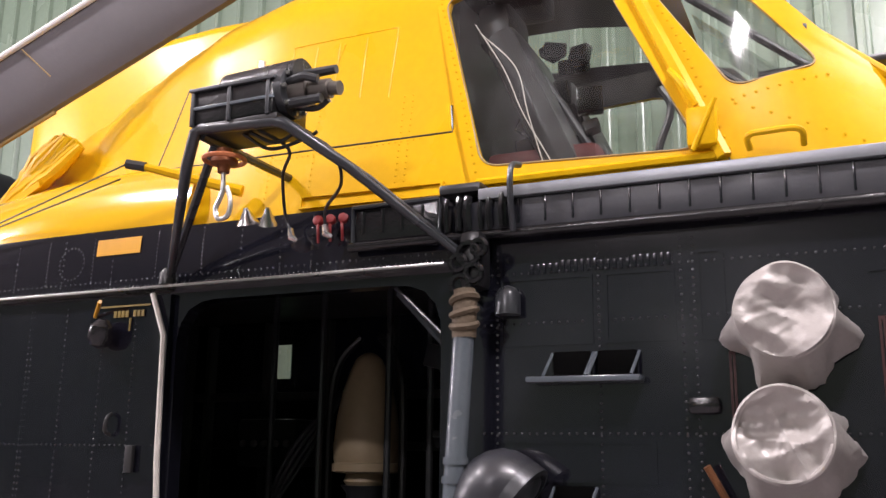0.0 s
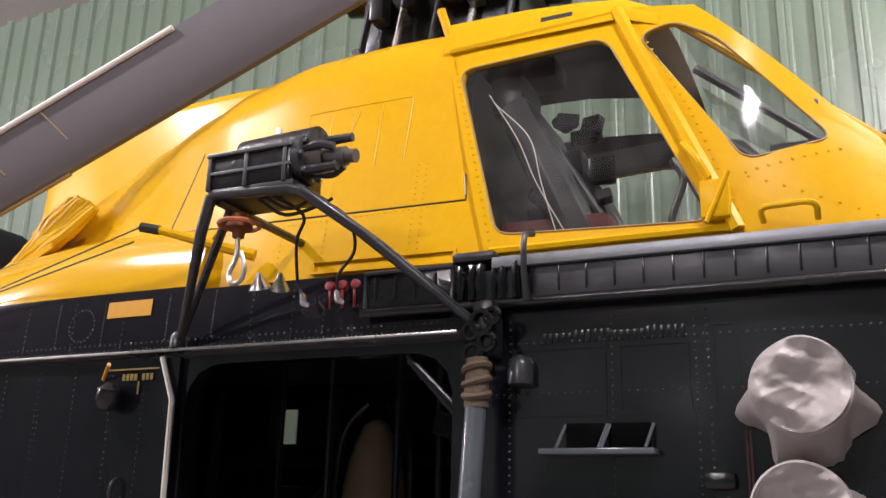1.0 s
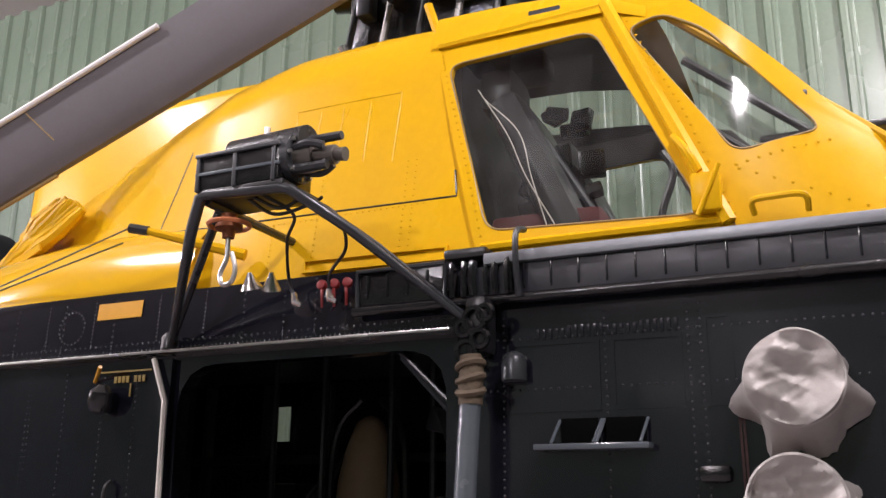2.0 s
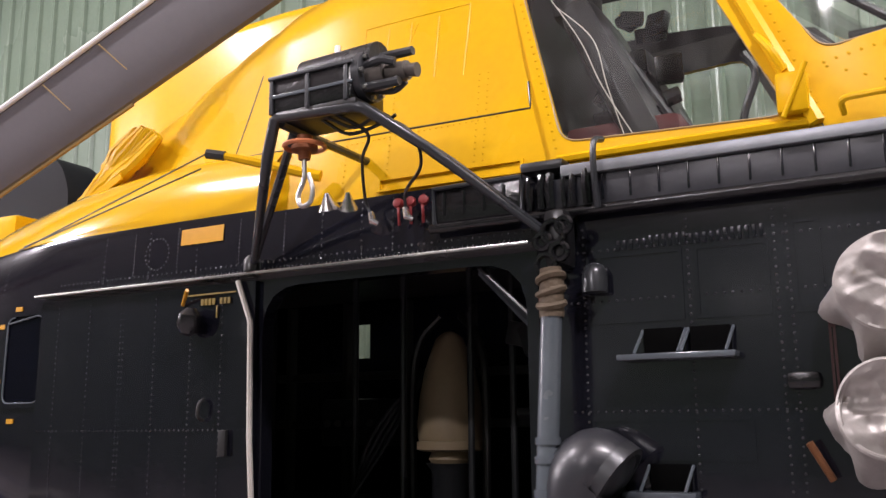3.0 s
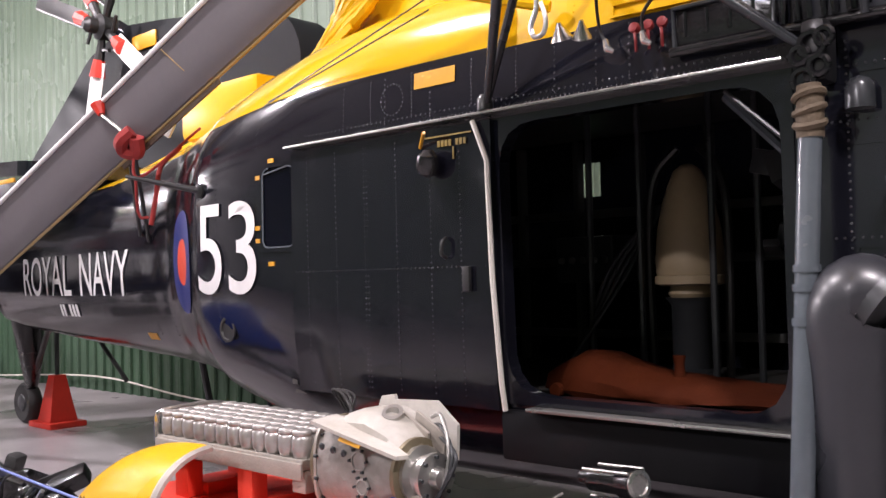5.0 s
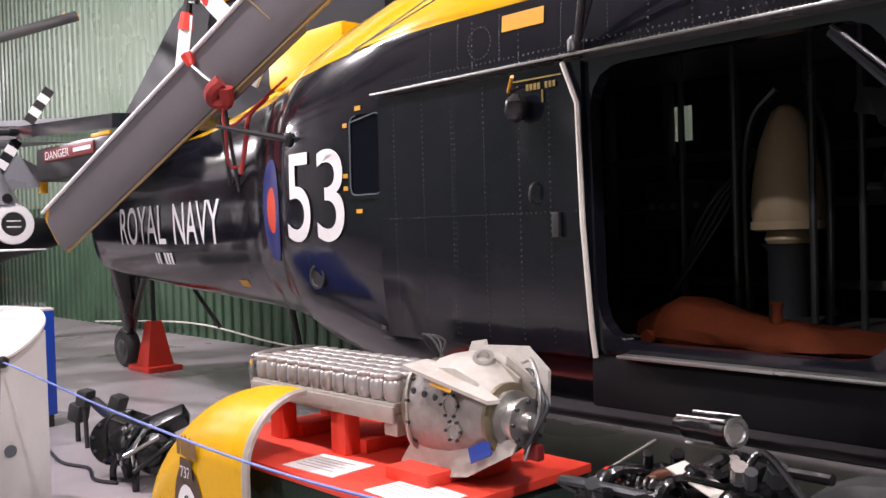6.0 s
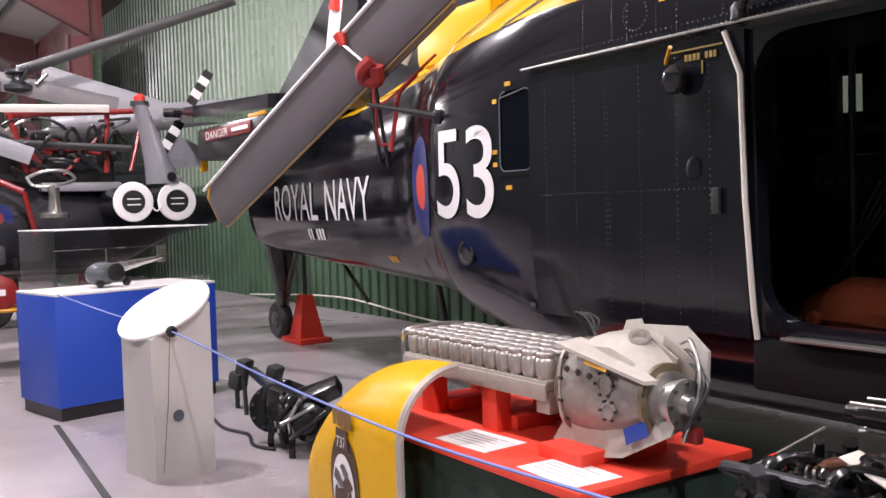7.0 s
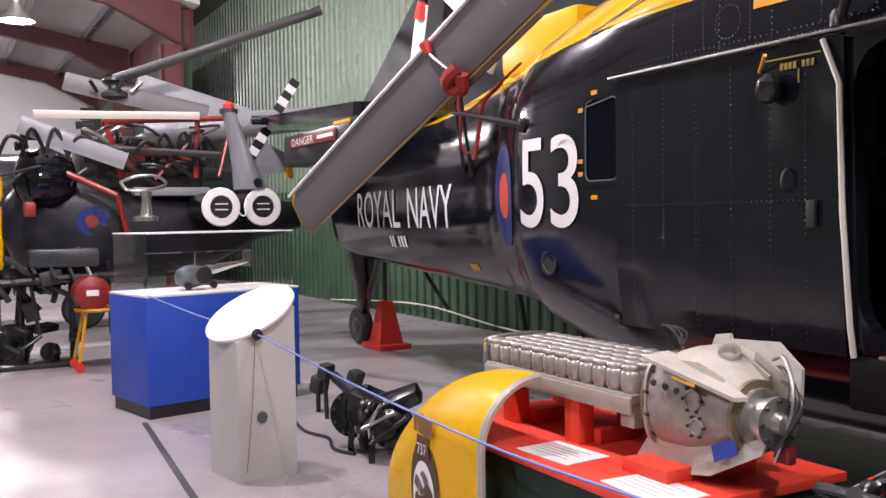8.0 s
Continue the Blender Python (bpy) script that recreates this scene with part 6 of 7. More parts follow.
part("red_tag", box(B(), -2.36, -2.29, 2.36, 2.40, 0.67, 0.73, 0.01), REDCAP, gb)
t = thing("support_block", "low red painted wooden support on the board", "support", (-2.85, 2.3, TZ), "engine supports")
part("sole", box(B(), -2.90, -2.66, 2.18, 2.36, TZ, TZ + 0.05, 0.004), REDBOARD, t)
t = thing("support_block", "red painted wooden support under the casing", "support", (-2.5, 2.45, TZ), "engine supports")
part("sole", box(B(), -2.74, -2.62, 2.42, 2.58, TZ, TZ + 0.10, 0.004), REDBOARD, t)
gb.location += Vector((0.03, 0.03, 0))
gb.scale = (0.87, 0.93, 0.97)
eng.location += Vector((0.022, 0.012, 0))

# ---- yellow cowl panel with a crest ----
cowl = thing("cowl_panel", "curved yellow cowl panel with a painted crest", "cowl panel", (-3.8, 1.95, 0))


def cowl_at(s, f, inset=0.0):
    """s along the panel from its open end, f up the section."""
    x = -3.36 - 1.05 * s
    zt = 0.85 - 0.33 * s ** 2.2
    y0 = 1.83 + 0.10 * s ** 2
    zk = zt - 0.30 - 0.05 * s
    if f < 0.6:
        return Vector((x, y0 + inset, zk * f / 0.6))
    a = math.pi / 2 * (f - 0.6) / 0.4
    return Vector((x, y0 + 0.30 - (0.30 - inset) * math.cos(a), zk + (zt - zk - inset) * math.sin(a)))


bm = B()
NS, NF = 24, 28
g = [[bm.verts.new(cowl_at(i / NS, j / NF)) for j in range(NF + 1)] for i in range(NS + 1)]
g2 = [[bm.verts.new(cowl_at(i / NS, j / NF, 0.02)) for j in range(NF + 1)] for i in range(NS + 1)]
for G in (g, g2):
    for i in range(NS):
        for j in range(NF):
            bm.faces.new((G[i][j], G[i + 1][j], G[i + 1][j + 1], G[i][j + 1]))
for i in range(NS):
    for j in (0, NF):
        bm.faces.new((g[i][j], g[i + 1][j], g2[i + 1][j], g2[i][j]))
for j in range(NF):
    for i in (0, NS):
        bm.faces.new((g[i][j], g[i][j + 1], g2[i][j + 1], g2[i][j]))
part("panel", bm, YELLOW, cowl)
part("rim", tube(B(), [cowl_at(0, j / NF, 0.012) + Vector((0.004, 0, 0)) for j in range(NF + 1)], 0.018, 6), CAST, cowl, "bare alloy edge of the panel")
part("back_prop", box(B(), -3.9, -3.75, 1.9, 1.96, 0, 0.4, 0.01), REDBOARD, cowl)


def crest(name, pts, material, out):
    bm = B()
    bm.faces.new([bm.verts.new((x, cowl_at((-3.36 - x) / 1.05, 0.3).y - out, z)) for x, z in pts])
    bmesh.ops.triangulate(bm, faces=bm.faces)
    part(name, bm, material, cowl, smooth=False)


CX, CZ = -3.86, 0.28
crest("crest_oval", [(CX + 0.16 * math.cos(2 * math.pi * k / 32), CZ + 0.23 * math.sin(2 * math.pi * k / 32)) for k in range(32)], BROWN, 0.006)
crest("crest_ring", [(CX + 0.125 * math.cos(2 * math.pi * k / 32), CZ - 0.03 + 0.165 * math.sin(2 * math.pi * k / 32)) for k in range(32)], WHITE, 0.009)
random.seed(12)
for dx, dz, w_, h_, r in ((-0.05, 0.05, 0.05, 0.035, 20), (0.05, 0.04, 0.055, 0.03, -15), (0.0, -0.02, 0.05, 0.04, 0), (-0.07, -0.06, 0.035, 0.06, 10), (0.07, -0.06, 0.035, 0.06, -12), (0.01, -0.11, 0.06, 0.035, 5), (0.02, 0.09, 0.04, 0.025, 30)):
    crest("crest_piece", [(CX + dx + w_ * math.cos(a + radians(r)) * (1 + 0.25 * math.sin(3 * a + dx * 50)), CZ - 0.03 + dz + h_ * math.sin(a) * (1 + 0.3 * math.cos(2 * a + dz * 40))) for a in [2 * math.pi * k / 18 for k in range(18)]], BROWN if dz < 0.05 else NAVY, 0.012)
crest("crest_tablet", [(CX - 0.075, CZ + 0.155), (CX + 0.075, CZ + 0.155), (CX + 0.06, CZ + 0.25), (CX - 0.06, CZ + 0.25)], BROWN, 0.012)
bm = letters("737", 0.085, 0.05)
for v in bm.verts:
    v.co = Vector((CX - 0.043 + v.co.x, 1.83 + 0.10 * 0.26 - 0.018, CZ + 0.165 + v.co.y))
part("crest_number", bm, WHITE, cowl, "white squadron number", smooth=False)
for k in range(5):
    x = CX - 0.085 + 0.0425 * k
    crest("crown_point", [(x - 0.02, CZ + 0.255), (x + 0.02, CZ + 0.255), (x + 0.024, CZ + 0.33), (x, CZ + 0.355 - 0.008 * abs(k - 2)), (x - 0.024, CZ + 0.33)], mat("brown crown paint", (0.20, 0.11, 0.03), 0.5) if k == 0 else bpy.data.materials["brown crown paint"], 0.006 if k % 2 else 0.008)

# ---- black piston engine on its plinth ----
pli = thing("engine_plinth", "low plinth covered in dark green cloth", "plinth", (-1.85, 2.55, 0))
part("body", box(B(), -2.18, -1.35, 2.18, 2.95, 0, 0.44, 0.01), GREENCLOTH, pli)
e2 = thing("aero_engine", "glossy black aero engine with pipes and accessories", "engine", (-1.85, 2.55, 0.44))
part("crankcase", box(B(), -2.06, -1.5, 2.36, 2.75, 0.44, 0.66, 0.05), BLACKGLOSS, e2)
for k in range(3):
    part("cylinder", tube(B(), [(-1.95 + 0.2 * k, 2.36, 0.60), (-1.96 + 0.2 * k, 2.24, 0.62)], 0.075, 14), BLACKGLOSS, e2)
    part("rocker_cover", box(B(), -1.93 + 0.2 * k, -1.88 + 0.2 * k, 2.20, 2.26, 0.55, 0.69, 0.015), BLACKGLOSS, e2)
    part("intake_pipe", tube(B(), arc([(-1.95 + 0.2 * k, 2.28, 0.64), (-1.93 + 0.2 * k, 2.32, 0.715), (-1.87 + 0.18 * k, 2.48, 0.70)]), 0.022, 8), BLACKGLOSS, e2)
part("starter", tube(B(), [(-1.92, 2.66, 0.815), (-1.87, 2.65, 0.815), (-1.87, 2.65, 0.815), (-1.73, 2.62, 0.825), (-1.73, 2.62, 0.825), (-1.67, 2.60, 0.83)], [0.025, 0.025, 0.042, 0.042, 0.052, 0.052], 16), BLACKGLOSS, e2)
part("starter_cap", lathe(B(), [(0.048, 0), (0.048, 0.008), (0.034, 0.010), (0.030, 0.004), (0.012, 0.004)], Matrix.Translation((-1.67, 2.60, 0.83)) @ Vector((0.94, -0.31, 0.08)).to_track_quat("Z", "Y").to_matrix().to_4x4(), 18), STEEL, e2)
for dy, dz in ((0.06, 0.05), (-0.06, 0.05), (0, -0.07)):
    part("through_bolt", tube(B(), [(-1.88, 2.65 + 0.8 * dy, 0.815 + 0.8 * dz), (-1.68, 2.605 + 0.8 * dy, 0.83 + 0.8 * dz)], 0.006, 6), STEEL, e2)
part("shaft", tube(B(), [(-1.92, 2.42, 0.67), (-1.70, 2.53, 0.72)], 0.028, 12), mat("copper brown", (0.12, 0.05, 0.03), 0.4, metal=0.5), e2)
part("spring", tube(B(), [(-1.95 + 0.12 * t, 2.36 + 0.05 * t + 0.025 * math.cos(18 * t * 2), 0.67 + 0.025 * math.sin(18 * t * 2)) for t in [k / 70 for k in range(71)]], 0.006, 5), STEEL, e2)
part("red_ring", tube(B(), [(-1.97, 2.34 + 0.045 * math.cos(a), 0.67 + 0.045 * math.sin(a)) for a in [2 * math.pi * k / 20 for k in range(21)]], 0.009, 6), REDPAINT, e2)
part("white_tag", box(B(), -0.12, 0.12, -0.035, 0.035, 0, 0.004, 0, pose(-1.66, 2.38, 0.725, 12, 10, -20)), EDGEWHITE, e2)
random.seed(21)
for k in range(48):
    x, y = -2.08 + 0.66 * random.random(), 2.24 + 0.46 * random.random()
    z = 0.49 + (0.14 + 0.14 * min((x + 2.08) / 0.3, 1)) * random.random()
    if k % 3 == 0:
        part("bracket", box(B(), 0, random.uniform(0.04, 0.10), 0, random.uniform(0.02, 0.06), 0, random.uniform(0.02, 0.07), 0.006, pose(x, y, z, random.uniform(-40, 40), random.uniform(-40, 40), random.uniform(0, 90))), BLACKGLOSS, e2)
    elif k % 3 == 1:
        part("pipe", tube(B(), arc([(x, y, z), (x + random.uniform(-0.1, 0.15), y + random.uniform(-0.1, 0.1), z + random.uniform(0, 0.09)), (x + random.uniform(-0.04, 0.25), y + random.uniform(-0.1, 0.1), z + random.uniform(-0.05, 0.05))]), random.uniform(0.008, 0.018), 8), random.choice((BLACKGLOSS, GUNMETAL)), e2)
    else:
        part("union", tube(B(), [(x, y, z), (x + 0.02, y - 0.03, z + 0.05)], random.uniform(0.015, 0.03), 8), random.choice((BLACKGLOSS, GUNMETAL, STEEL)), e2)
part("prop_rod", tube(B(), [(-2.14, 2.45, 0.62), (-2.02, 2.68, 0.74)], 0.005, 6), STEEL, e2)

# ---- black gearbox parts on the floor ----
g3 = thing("tail_gearbox", "black greasy gearbox and drive shaft lying on the floor", "gearbox", (-5.7, 2.5, 0))
part("housing", lathe(B(), [(0.05, -0.15), (0.10, -0.14), (0.10, -0.08), (0.135, -0.07), (0.135, -0.03), (0.11, -0.02), (0.12, 0.06), (0.08, 0.07), (0.07, 0.14), (0.03, 0.15)], pose(-5.42, 2.44, 0.19, 80, 10, 40), 20), BLACKGLOSS, g3)
part("ring", tube(B(), [(-5.78 + 0.12 * math.sin(a) * 0.5, 2.36 + 0.06 * math.sin(a), 0.24 + 0.15 * math.cos(a)) for a in [2 * math.pi * k / 24 for k in range(25)]], 0.02, 8), BLACK, g3)
part("body", box(B(), -0.2, 0.14, -0.1, 0.1, -0.08, 0.08, 0.03, pose(-5.62, 2.45, 0.28, 10, 15, 30)), BLACKGLOSS, g3)
part("arm", box(B(), -0.18, 0.18, -0.03, 0.03, -0.02, 0.02, 0.01, pose(-5.55, 2.5, 0.38, 0, -20, 40)), BLACK, g3)
part("arm", box(B(), -0.03, 0.03, -0.03, 0.03, -0.2, 0.0, 0.01, pose(-5.62, 2.3, 0.22, 15, 0, 0)), BLACK, g3)
for fx, fy in ((-5.70, 2.28), (-5.38, 2.28), (-5.38, 2.56), (-5.70, 2.56)):
    part("foot", tube(B(), arc([(fx, fy, 0.0), (fx, fy, 0.08), (fx * 0.8 - 5.54 * 0.2, fy * 0.8 + 2.42 * 0.2, 0.18)]), 0.022, 8), BLACKGLOSS, g3)
part("gear_ring", lathe(B(), [(0.12, -0.02), (0.155, -0.02), (0.16, 0), (0.155, 0.02), (0.12, 0.02)], pose(-5.83, 2.36, 0.22, 72, 10, 60), 28), BLACKGLOSS, g3)
for k in range(10):
    a = 2 * math.pi * k / 10
    part("ring_bolt", lathe(B(), [(0.012, 0), (0.012, 0.02)], pose(-5.83, 2.36, 0.22, 72, 10, 60) @ pose(0.138 * math.cos(a), 0.138 * math.sin(a), 0.02), 6), GUNMETAL, g3)
part("side_case", lathe(B(), [(0.03, -0.10), (0.075, -0.09), (0.085, 0.0), (0.07, 0.05), (0.07, 0.09), (0.04, 0.10)], pose(-5.60, 2.33, 0.24, 70, 0, 30), 18), BLACKGLOSS, g3)
for k in range(5):
    part("link", tube(B(), arc([(-5.72 + 0.07 * k, 2.30, 0.14), (-5.66 + 0.07 * k, 2.27, 0.24 + 0.02 * (k % 2)), (-5.60 + 0.06 * k, 2.34, 0.36)]), 0.012, 6), (BLACKGLOSS, STEEL, GUNMETAL)[k % 3], g3)
part("shaft", tube(B(), [(-5.85, 2.45, 0.30), (-6.35, 2.52, 0.30), (-6.7, 2.58, 0.32)], [0.05, 0.04, 0.04], 10), BLACK, g3)
part("strap_end", tube(B(), [(-5.72, 2.36, 0.2), (-5.6, 2.3, 0.12)], 0.02, 6), STEEL, g3)
for k, (x, y) in enumerate(((-6.35, 2.58), (-6.75, 2.52))):
    part("pad", box(B(), -0.045, 0.045, -0.06, 0.06, 0, 0.12, 0.025, pose(x, y, 0.30, 0, 20 - 8 * k, 30)), RUBBER, g3)
    part("leg", tube(B(), [(x, y, 0.32), (x + 0.03, y, 0.0)], 0.018, 6), BLACK, g3)
part("pad", box(B(), -0.06, 0.06, -0.06, 0.06, 0, 0.14, 0.03, pose(-7.0, 2.56, 0.15, 0, 15, 20)), RUBBER, g3)
part("leg", tube(B(), [(-7.0, 2.56, 0.0), (-7.0, 2.56, 0.18)], 0.02, 6), BLACK, g3)

# ---- information stand with a slanting round top ----
st = thing("information_stand", "pale grey information stand with a slanting oval white top", "stand", (-5.58, 1.6, 0))
R45 = pose(-5.58, 1.60, 0, 0, 0, 8)
bm = B()
lo = [(-0.165, -0.20), (0.165, -0.17), (0.165, 0.20), (-0.165, 0.20)]
vs0 = [bm.verts.new(R45 @ Vector((x, y, 0.0))) for x, y in lo]
vs1 = [bm.verts.new(R45 @ Vector((x, y, 0.93 + 0.50 * y - 0.24 * x))) for x, y in lo]
bm.faces.new(vs0[::-1])
bm.faces.new(vs1)
for k in range(4):
    bm.faces.new((vs0[k], vs0[(k + 1) % 4], vs1[(k + 1) % 4], vs1[k]))
part("column", bm, STANDGREY, st)
bm = B()
TOPM = R45 @ pose(0, 0, 0.945, 29, 16, 0)
lathe(bm, [(0.245, 0), (0.255, 0.004), (0.255, 0.018), (0.25, 0.022)], TOPM @ Matrix.Diagonal((0.90, 1.12, 1, 1)), 40)
part("slanting_top", bm, WALLWHITE, st, "white oval board")
part("knob", lathe(B(), [(0.012, 0), (0.032, 0.012), (0.034, 0.03), (0.02, 0.045)], pose(-5.392, 1.565, 0.85, 0, 90, 8), 16), BLACK, st, "black rope knob")
part("hole", lathe(B(), [(0.034, 0), (0.034, 0.003)], pose(-5.405, 1.60, 0.36, 0, 90, 8), 20), GREYMETAL, st)
part("cord", tube(B(), [(-5.385, 1.562, 0.835), (-5.39, 1.54, 0.45), (-5.395, 1.50, 0.05)], 0.002, 5), GREYMETAL, st)
rope = thing("barrier_rope", "thin blue barrier rope strung between the stands", "rope", (-5.4, 1.65, 0.84))
part("rope", tube(B(), arc([(-7.37, 1.36, 0.95), (-6.3, 1.47, 0.885), (-5.36, 1.565, 0.85), (-4.2, 1.63, 0.745), (-2.92, 1.60, 0.72), (-1.9, 1.52, 0.78), (-0.9, 1.45, 0.85)], 8), 0.0055, 6), ROPEBLUE, rope)
po = thing("rope_post", "slim black post that holds the barrier rope", "post", (-0.9, 1.45, 0))
part("post", tube(B(), [(-0.9, 1.45, 0.02), (-0.9, 1.45, 0.9)], 0.02, 10), BLACK, po)
part("base", lathe(B(), [(0.15, 0), (0.15, 0.012), (0.03, 0.025)], pose(-0.9, 1.45, 0)), BLACK, po)
# thin dark line on the floor from the plinth towards the stand
solo("dark_floor_line", box(B(), 0, 2.6, -0.02, 0.02, 0.001, 0.008, 0.002, pose(-7.32, 1.30, 0, 0, 0, -4)), RUBBER, "thin dark line along the floor", "cable strip")

# ---- blue plinth with a glass case and a model ----
PX0, PX1, PY0, PY1 = -8.12, -7.40, 1.345, 2.692
pb = thing("display_plinth", "blue display plinth with a white top on a black base", "plinth", (-7.85, 2.0, 0))
part("body", box(B(), PX0, PX1, PY0, PY1, 0.10, 0.93, 0.004), BLUE, pb)
part("kick_base", box(B(), PX0 + 0.02, PX1 - 0.02, PY0 + 0.02, PY1 - 0.02, 0, 0.10), BLACK, pb)
part("top", box(B(), PX0, PX1, PY0, PY1, 0.93, 0.95, 0.003), WHITE, pb)
gc = thing("glass_case", "clear acrylic case standing on the blue plinth", "display case", (-7.85, 2.0, 0.95))
CX0, CX1, CY0, CY1, CZ0, CZ1 = PX0 + 0.03, PX1 - 0.03, PY0 + 0.03, PY1 - 0.03, 0.951, 1.41
for q in ((CX0, CX1, CY0, CY0 + 0.006, CZ0, CZ1), (CX0, CX1, CY1 - 0.006, CY1, CZ0, CZ1), (CX0, CX0 + 0.006, CY0 + 0.007, CY1 - 0.007, CZ0, CZ1), (CX1 - 0.006, CX1, CY0 + 0.007, CY1 - 0.007, CZ0, CZ1), (CX0, CX1, CY0, CY1, CZ1 + 0.001, CZ1 + 0.007)):
    part("panel", box(B(), *q), CASEGLASS, gc).visible_shadow = False
bm = B()
for a, b in (((CX1, CY0), (CX1, CY1)), ((CX0, CY0), (CX1, CY0)), ((CX0, CY1), (CX1, CY1)), ((CX0, CY0), (CX0, CY1))):
    tube(bm, [(*a, CZ1 + 0.008), (*b, CZ1 + 0.008)], 0.006, 6)
part("top_edge", bm, mat("polished acrylic edge", (0.7, 0.72, 0.72), 0.2), gc)
mo = thing("model_helicopter", "small silver grey model helicopter in the case", "model", (-7.75, 2.0, 0.95))
part("cabin", lathe(B(), [(0.01, -0.16), (0.07, -0.12), (0.095, -0.03), (0.09, 0.06), (0.06, 0.12), (0.02, 0.14)], pose(-7.7, 1.86, 1.06, 90, 0, 10) , 18), GREYMETAL, mo)
part("window", lathe(B(), [(0.07, 0), (0.07, 0.01), (0.02, 0.02)], pose(-7.61, 1.93, 1.07, 0, 90, 0), 16), BLACK, mo)
part("tail_boom", tube(B(), [(-7.72, 1.95, 1.09), (-7.74, 2.4, 1.16)], [0.05, 0.015], 8), STEEL, mo)
part("tail_fin", box(B(), -7.75, -7.735, 2.36, 2.44, 1.12, 1.26, 0.003), STEEL, mo)
part("mast", tube(B(), [(-7.7, 1.9, 1.13), (-7.7, 1.9, 1.26)], 0.01, 6), STEEL, mo)
for dy in (-0.42, 0.52):
    part("model_blade", box(B(), -7.715, -7.685, 1.9 + min(dy, 0), 1.9 + max(dy, 0), 1.255, 1.26), STEEL, mo)
for y in (1.80, 2.02):
    part("model_wheel", lathe(B(), [(0.03, -0.012), (0.03, 0.012)], pose(-7.62, y, 0.985, 0, 90, 0), 12), BLACK, mo)

# the plinth stands turned a little, with all that is on it
TURN = Matrix.Translation((PX1, PY0, 0)) @ Matrix.Rotation(radians(12), 4, "Z") @ Matrix.Translation((-PX1, -PY0, 0))
for e in (pb, gc, mo):
    e.matrix_basis = TURN @ e.matrix_basis

# ---- second helicopter, folded, behind the case ----
h2 = thing("small_helicopter", "black naval helicopter with folded blades and red tubular frame", "helicopter", (-11.5, 2.0, 0))
bm = B()
rows = []
for y, hw, zb, zt in ((0.62, 0.18, 1.35, 1.75), (0.74, 0.42, 1.05, 1.9), (1.0, 0.58, 0.85, 2.0), (1.5, 0.62, 0.8, 2.05), (2.2, 0.6, 0.85, 1.9), (2.9, 0.5, 1.0, 1.85), (3.4, 0.32, 1.25, 1.8), (4.0, 0.2, 1.4, 1.75)):
    rows.append([bm.verts.new((-11.4 + hw * math.copysign(abs(math.cos(a)) ** 0.7, math.cos(a)), y, (zb + zt) / 2 + (zt - zb) / 2 * math.copysign(abs(math.sin(a)) ** 0.7, math.sin(a)))) for a in [2 * math.pi * k / 24 for k in range(24)]])
for a, b in zip(rows, rows[1:]):
    for k in range(24):
        bm.faces.new((a[k], a[(k + 1) % 24], b[(k + 1) % 24], b[k]))
bm.faces.new(rows[0])
bm.faces.new(rows[-1])
part("body", bm, mat("dark grey-blue cabin paint", (0.012, 0.012, 0.017), 0.4, stain=0.6, color2=(0.028, 0.026, 0.03), stain_scale=4, bump=0.3, bump_scale=6, spec=0.25), h2, "dark grey-blue cabin and boom")
part("canopy", lathe(B(), [(0.05, -0.3), (0.28, -0.22), (0.36, 0), (0.3, 0.2), (0.1, 0.3)], pose(-11.0, 1.02, 1.98, 90, 0, 20), 24), mat("dark canopy perspex", (0.004, 0.004, 0.007), 0.06, stain=0, grain=0, bump=0.02, rough_var=0.03), h2, "dark glossy bulging canopy")
part("roundel_patch", lathe(B(), [(0.16, 0), (0.16, 0.004)], pose(-10.79, 1.46, 1.53, 0, 90, 0), 20), ROUNDBLUE, h2)
part("roundel_patch", lathe(B(), [(0.07, 0), (0.07, 0.004)], pose(-10.783, 1.46, 1.53, 0, 90, 0), 20), REDCAP, h2)
for y in (2.66, 3.12):
    p = part("pod", tube(B(), [(-10.05, y, 1.66), (-10.9, y, 1.66)], 0.17, 20), BLACKGLOSS, h2)
    part("pod_ring", lathe(B(), [(0.115, 0), (0.125, 0.02), (0.2, 0.015), (0.21, 0.0), (0.2, -0.03), (0.115, -0.03)], pose(-10.02, y, 1.66, 0, 90, 0), 28), WHITE, p, "white pod rim")
    # black disc closes the ring and paints in the hollow's shade
    part("pod_mouth_shade", lathe(B(), [(0.118, 0), (0.118, 0.004)], pose(-10.005, y, 1.66, 0, 90, 0), 24), BLACK, p)
    for dz in (-0.03, 0.03):
        part("pod_bar", box(B(), -10.0, -9.995, y - 0.07, y + 0.07, 1.655 + dz, 1.668 + dz, 0.002), WHITE, p)
part("pod_wire", tube(B(), arc([(-10.0, 2.83, 1.62), (-9.98, 2.89, 1.56), (-10.0, 2.95, 1.62)]), 0.008, 6), WHITE, h2)
bm = B()
rows = []
for z, y, hw, hd in ((1.85, 3.06, 0.2, 0.22), (2.1, 2.98, 0.13, 0.2), (2.4, 2.9, 0.09, 0.16), (2.68, 2.82, 0.07, 0.14)):
    rows.append([bm.verts.new((-10.2 + hd * math.cos(a), y + hw * math.sin(a), z)) for a in [2 * math.pi * k / 16 for k in range(16)]])
for a, b in zip(rows, rows[1:]):
    for k in range(16):
        bm.faces.new((a[k], a[(k + 1) % 16], b[(k + 1) % 16], b[k]))
bm.faces.new(rows[0])
bm.faces.new(rows[-1])
py = part("tail_fin", bm, CAMOGREY, h2, "grey tapering tail fin")
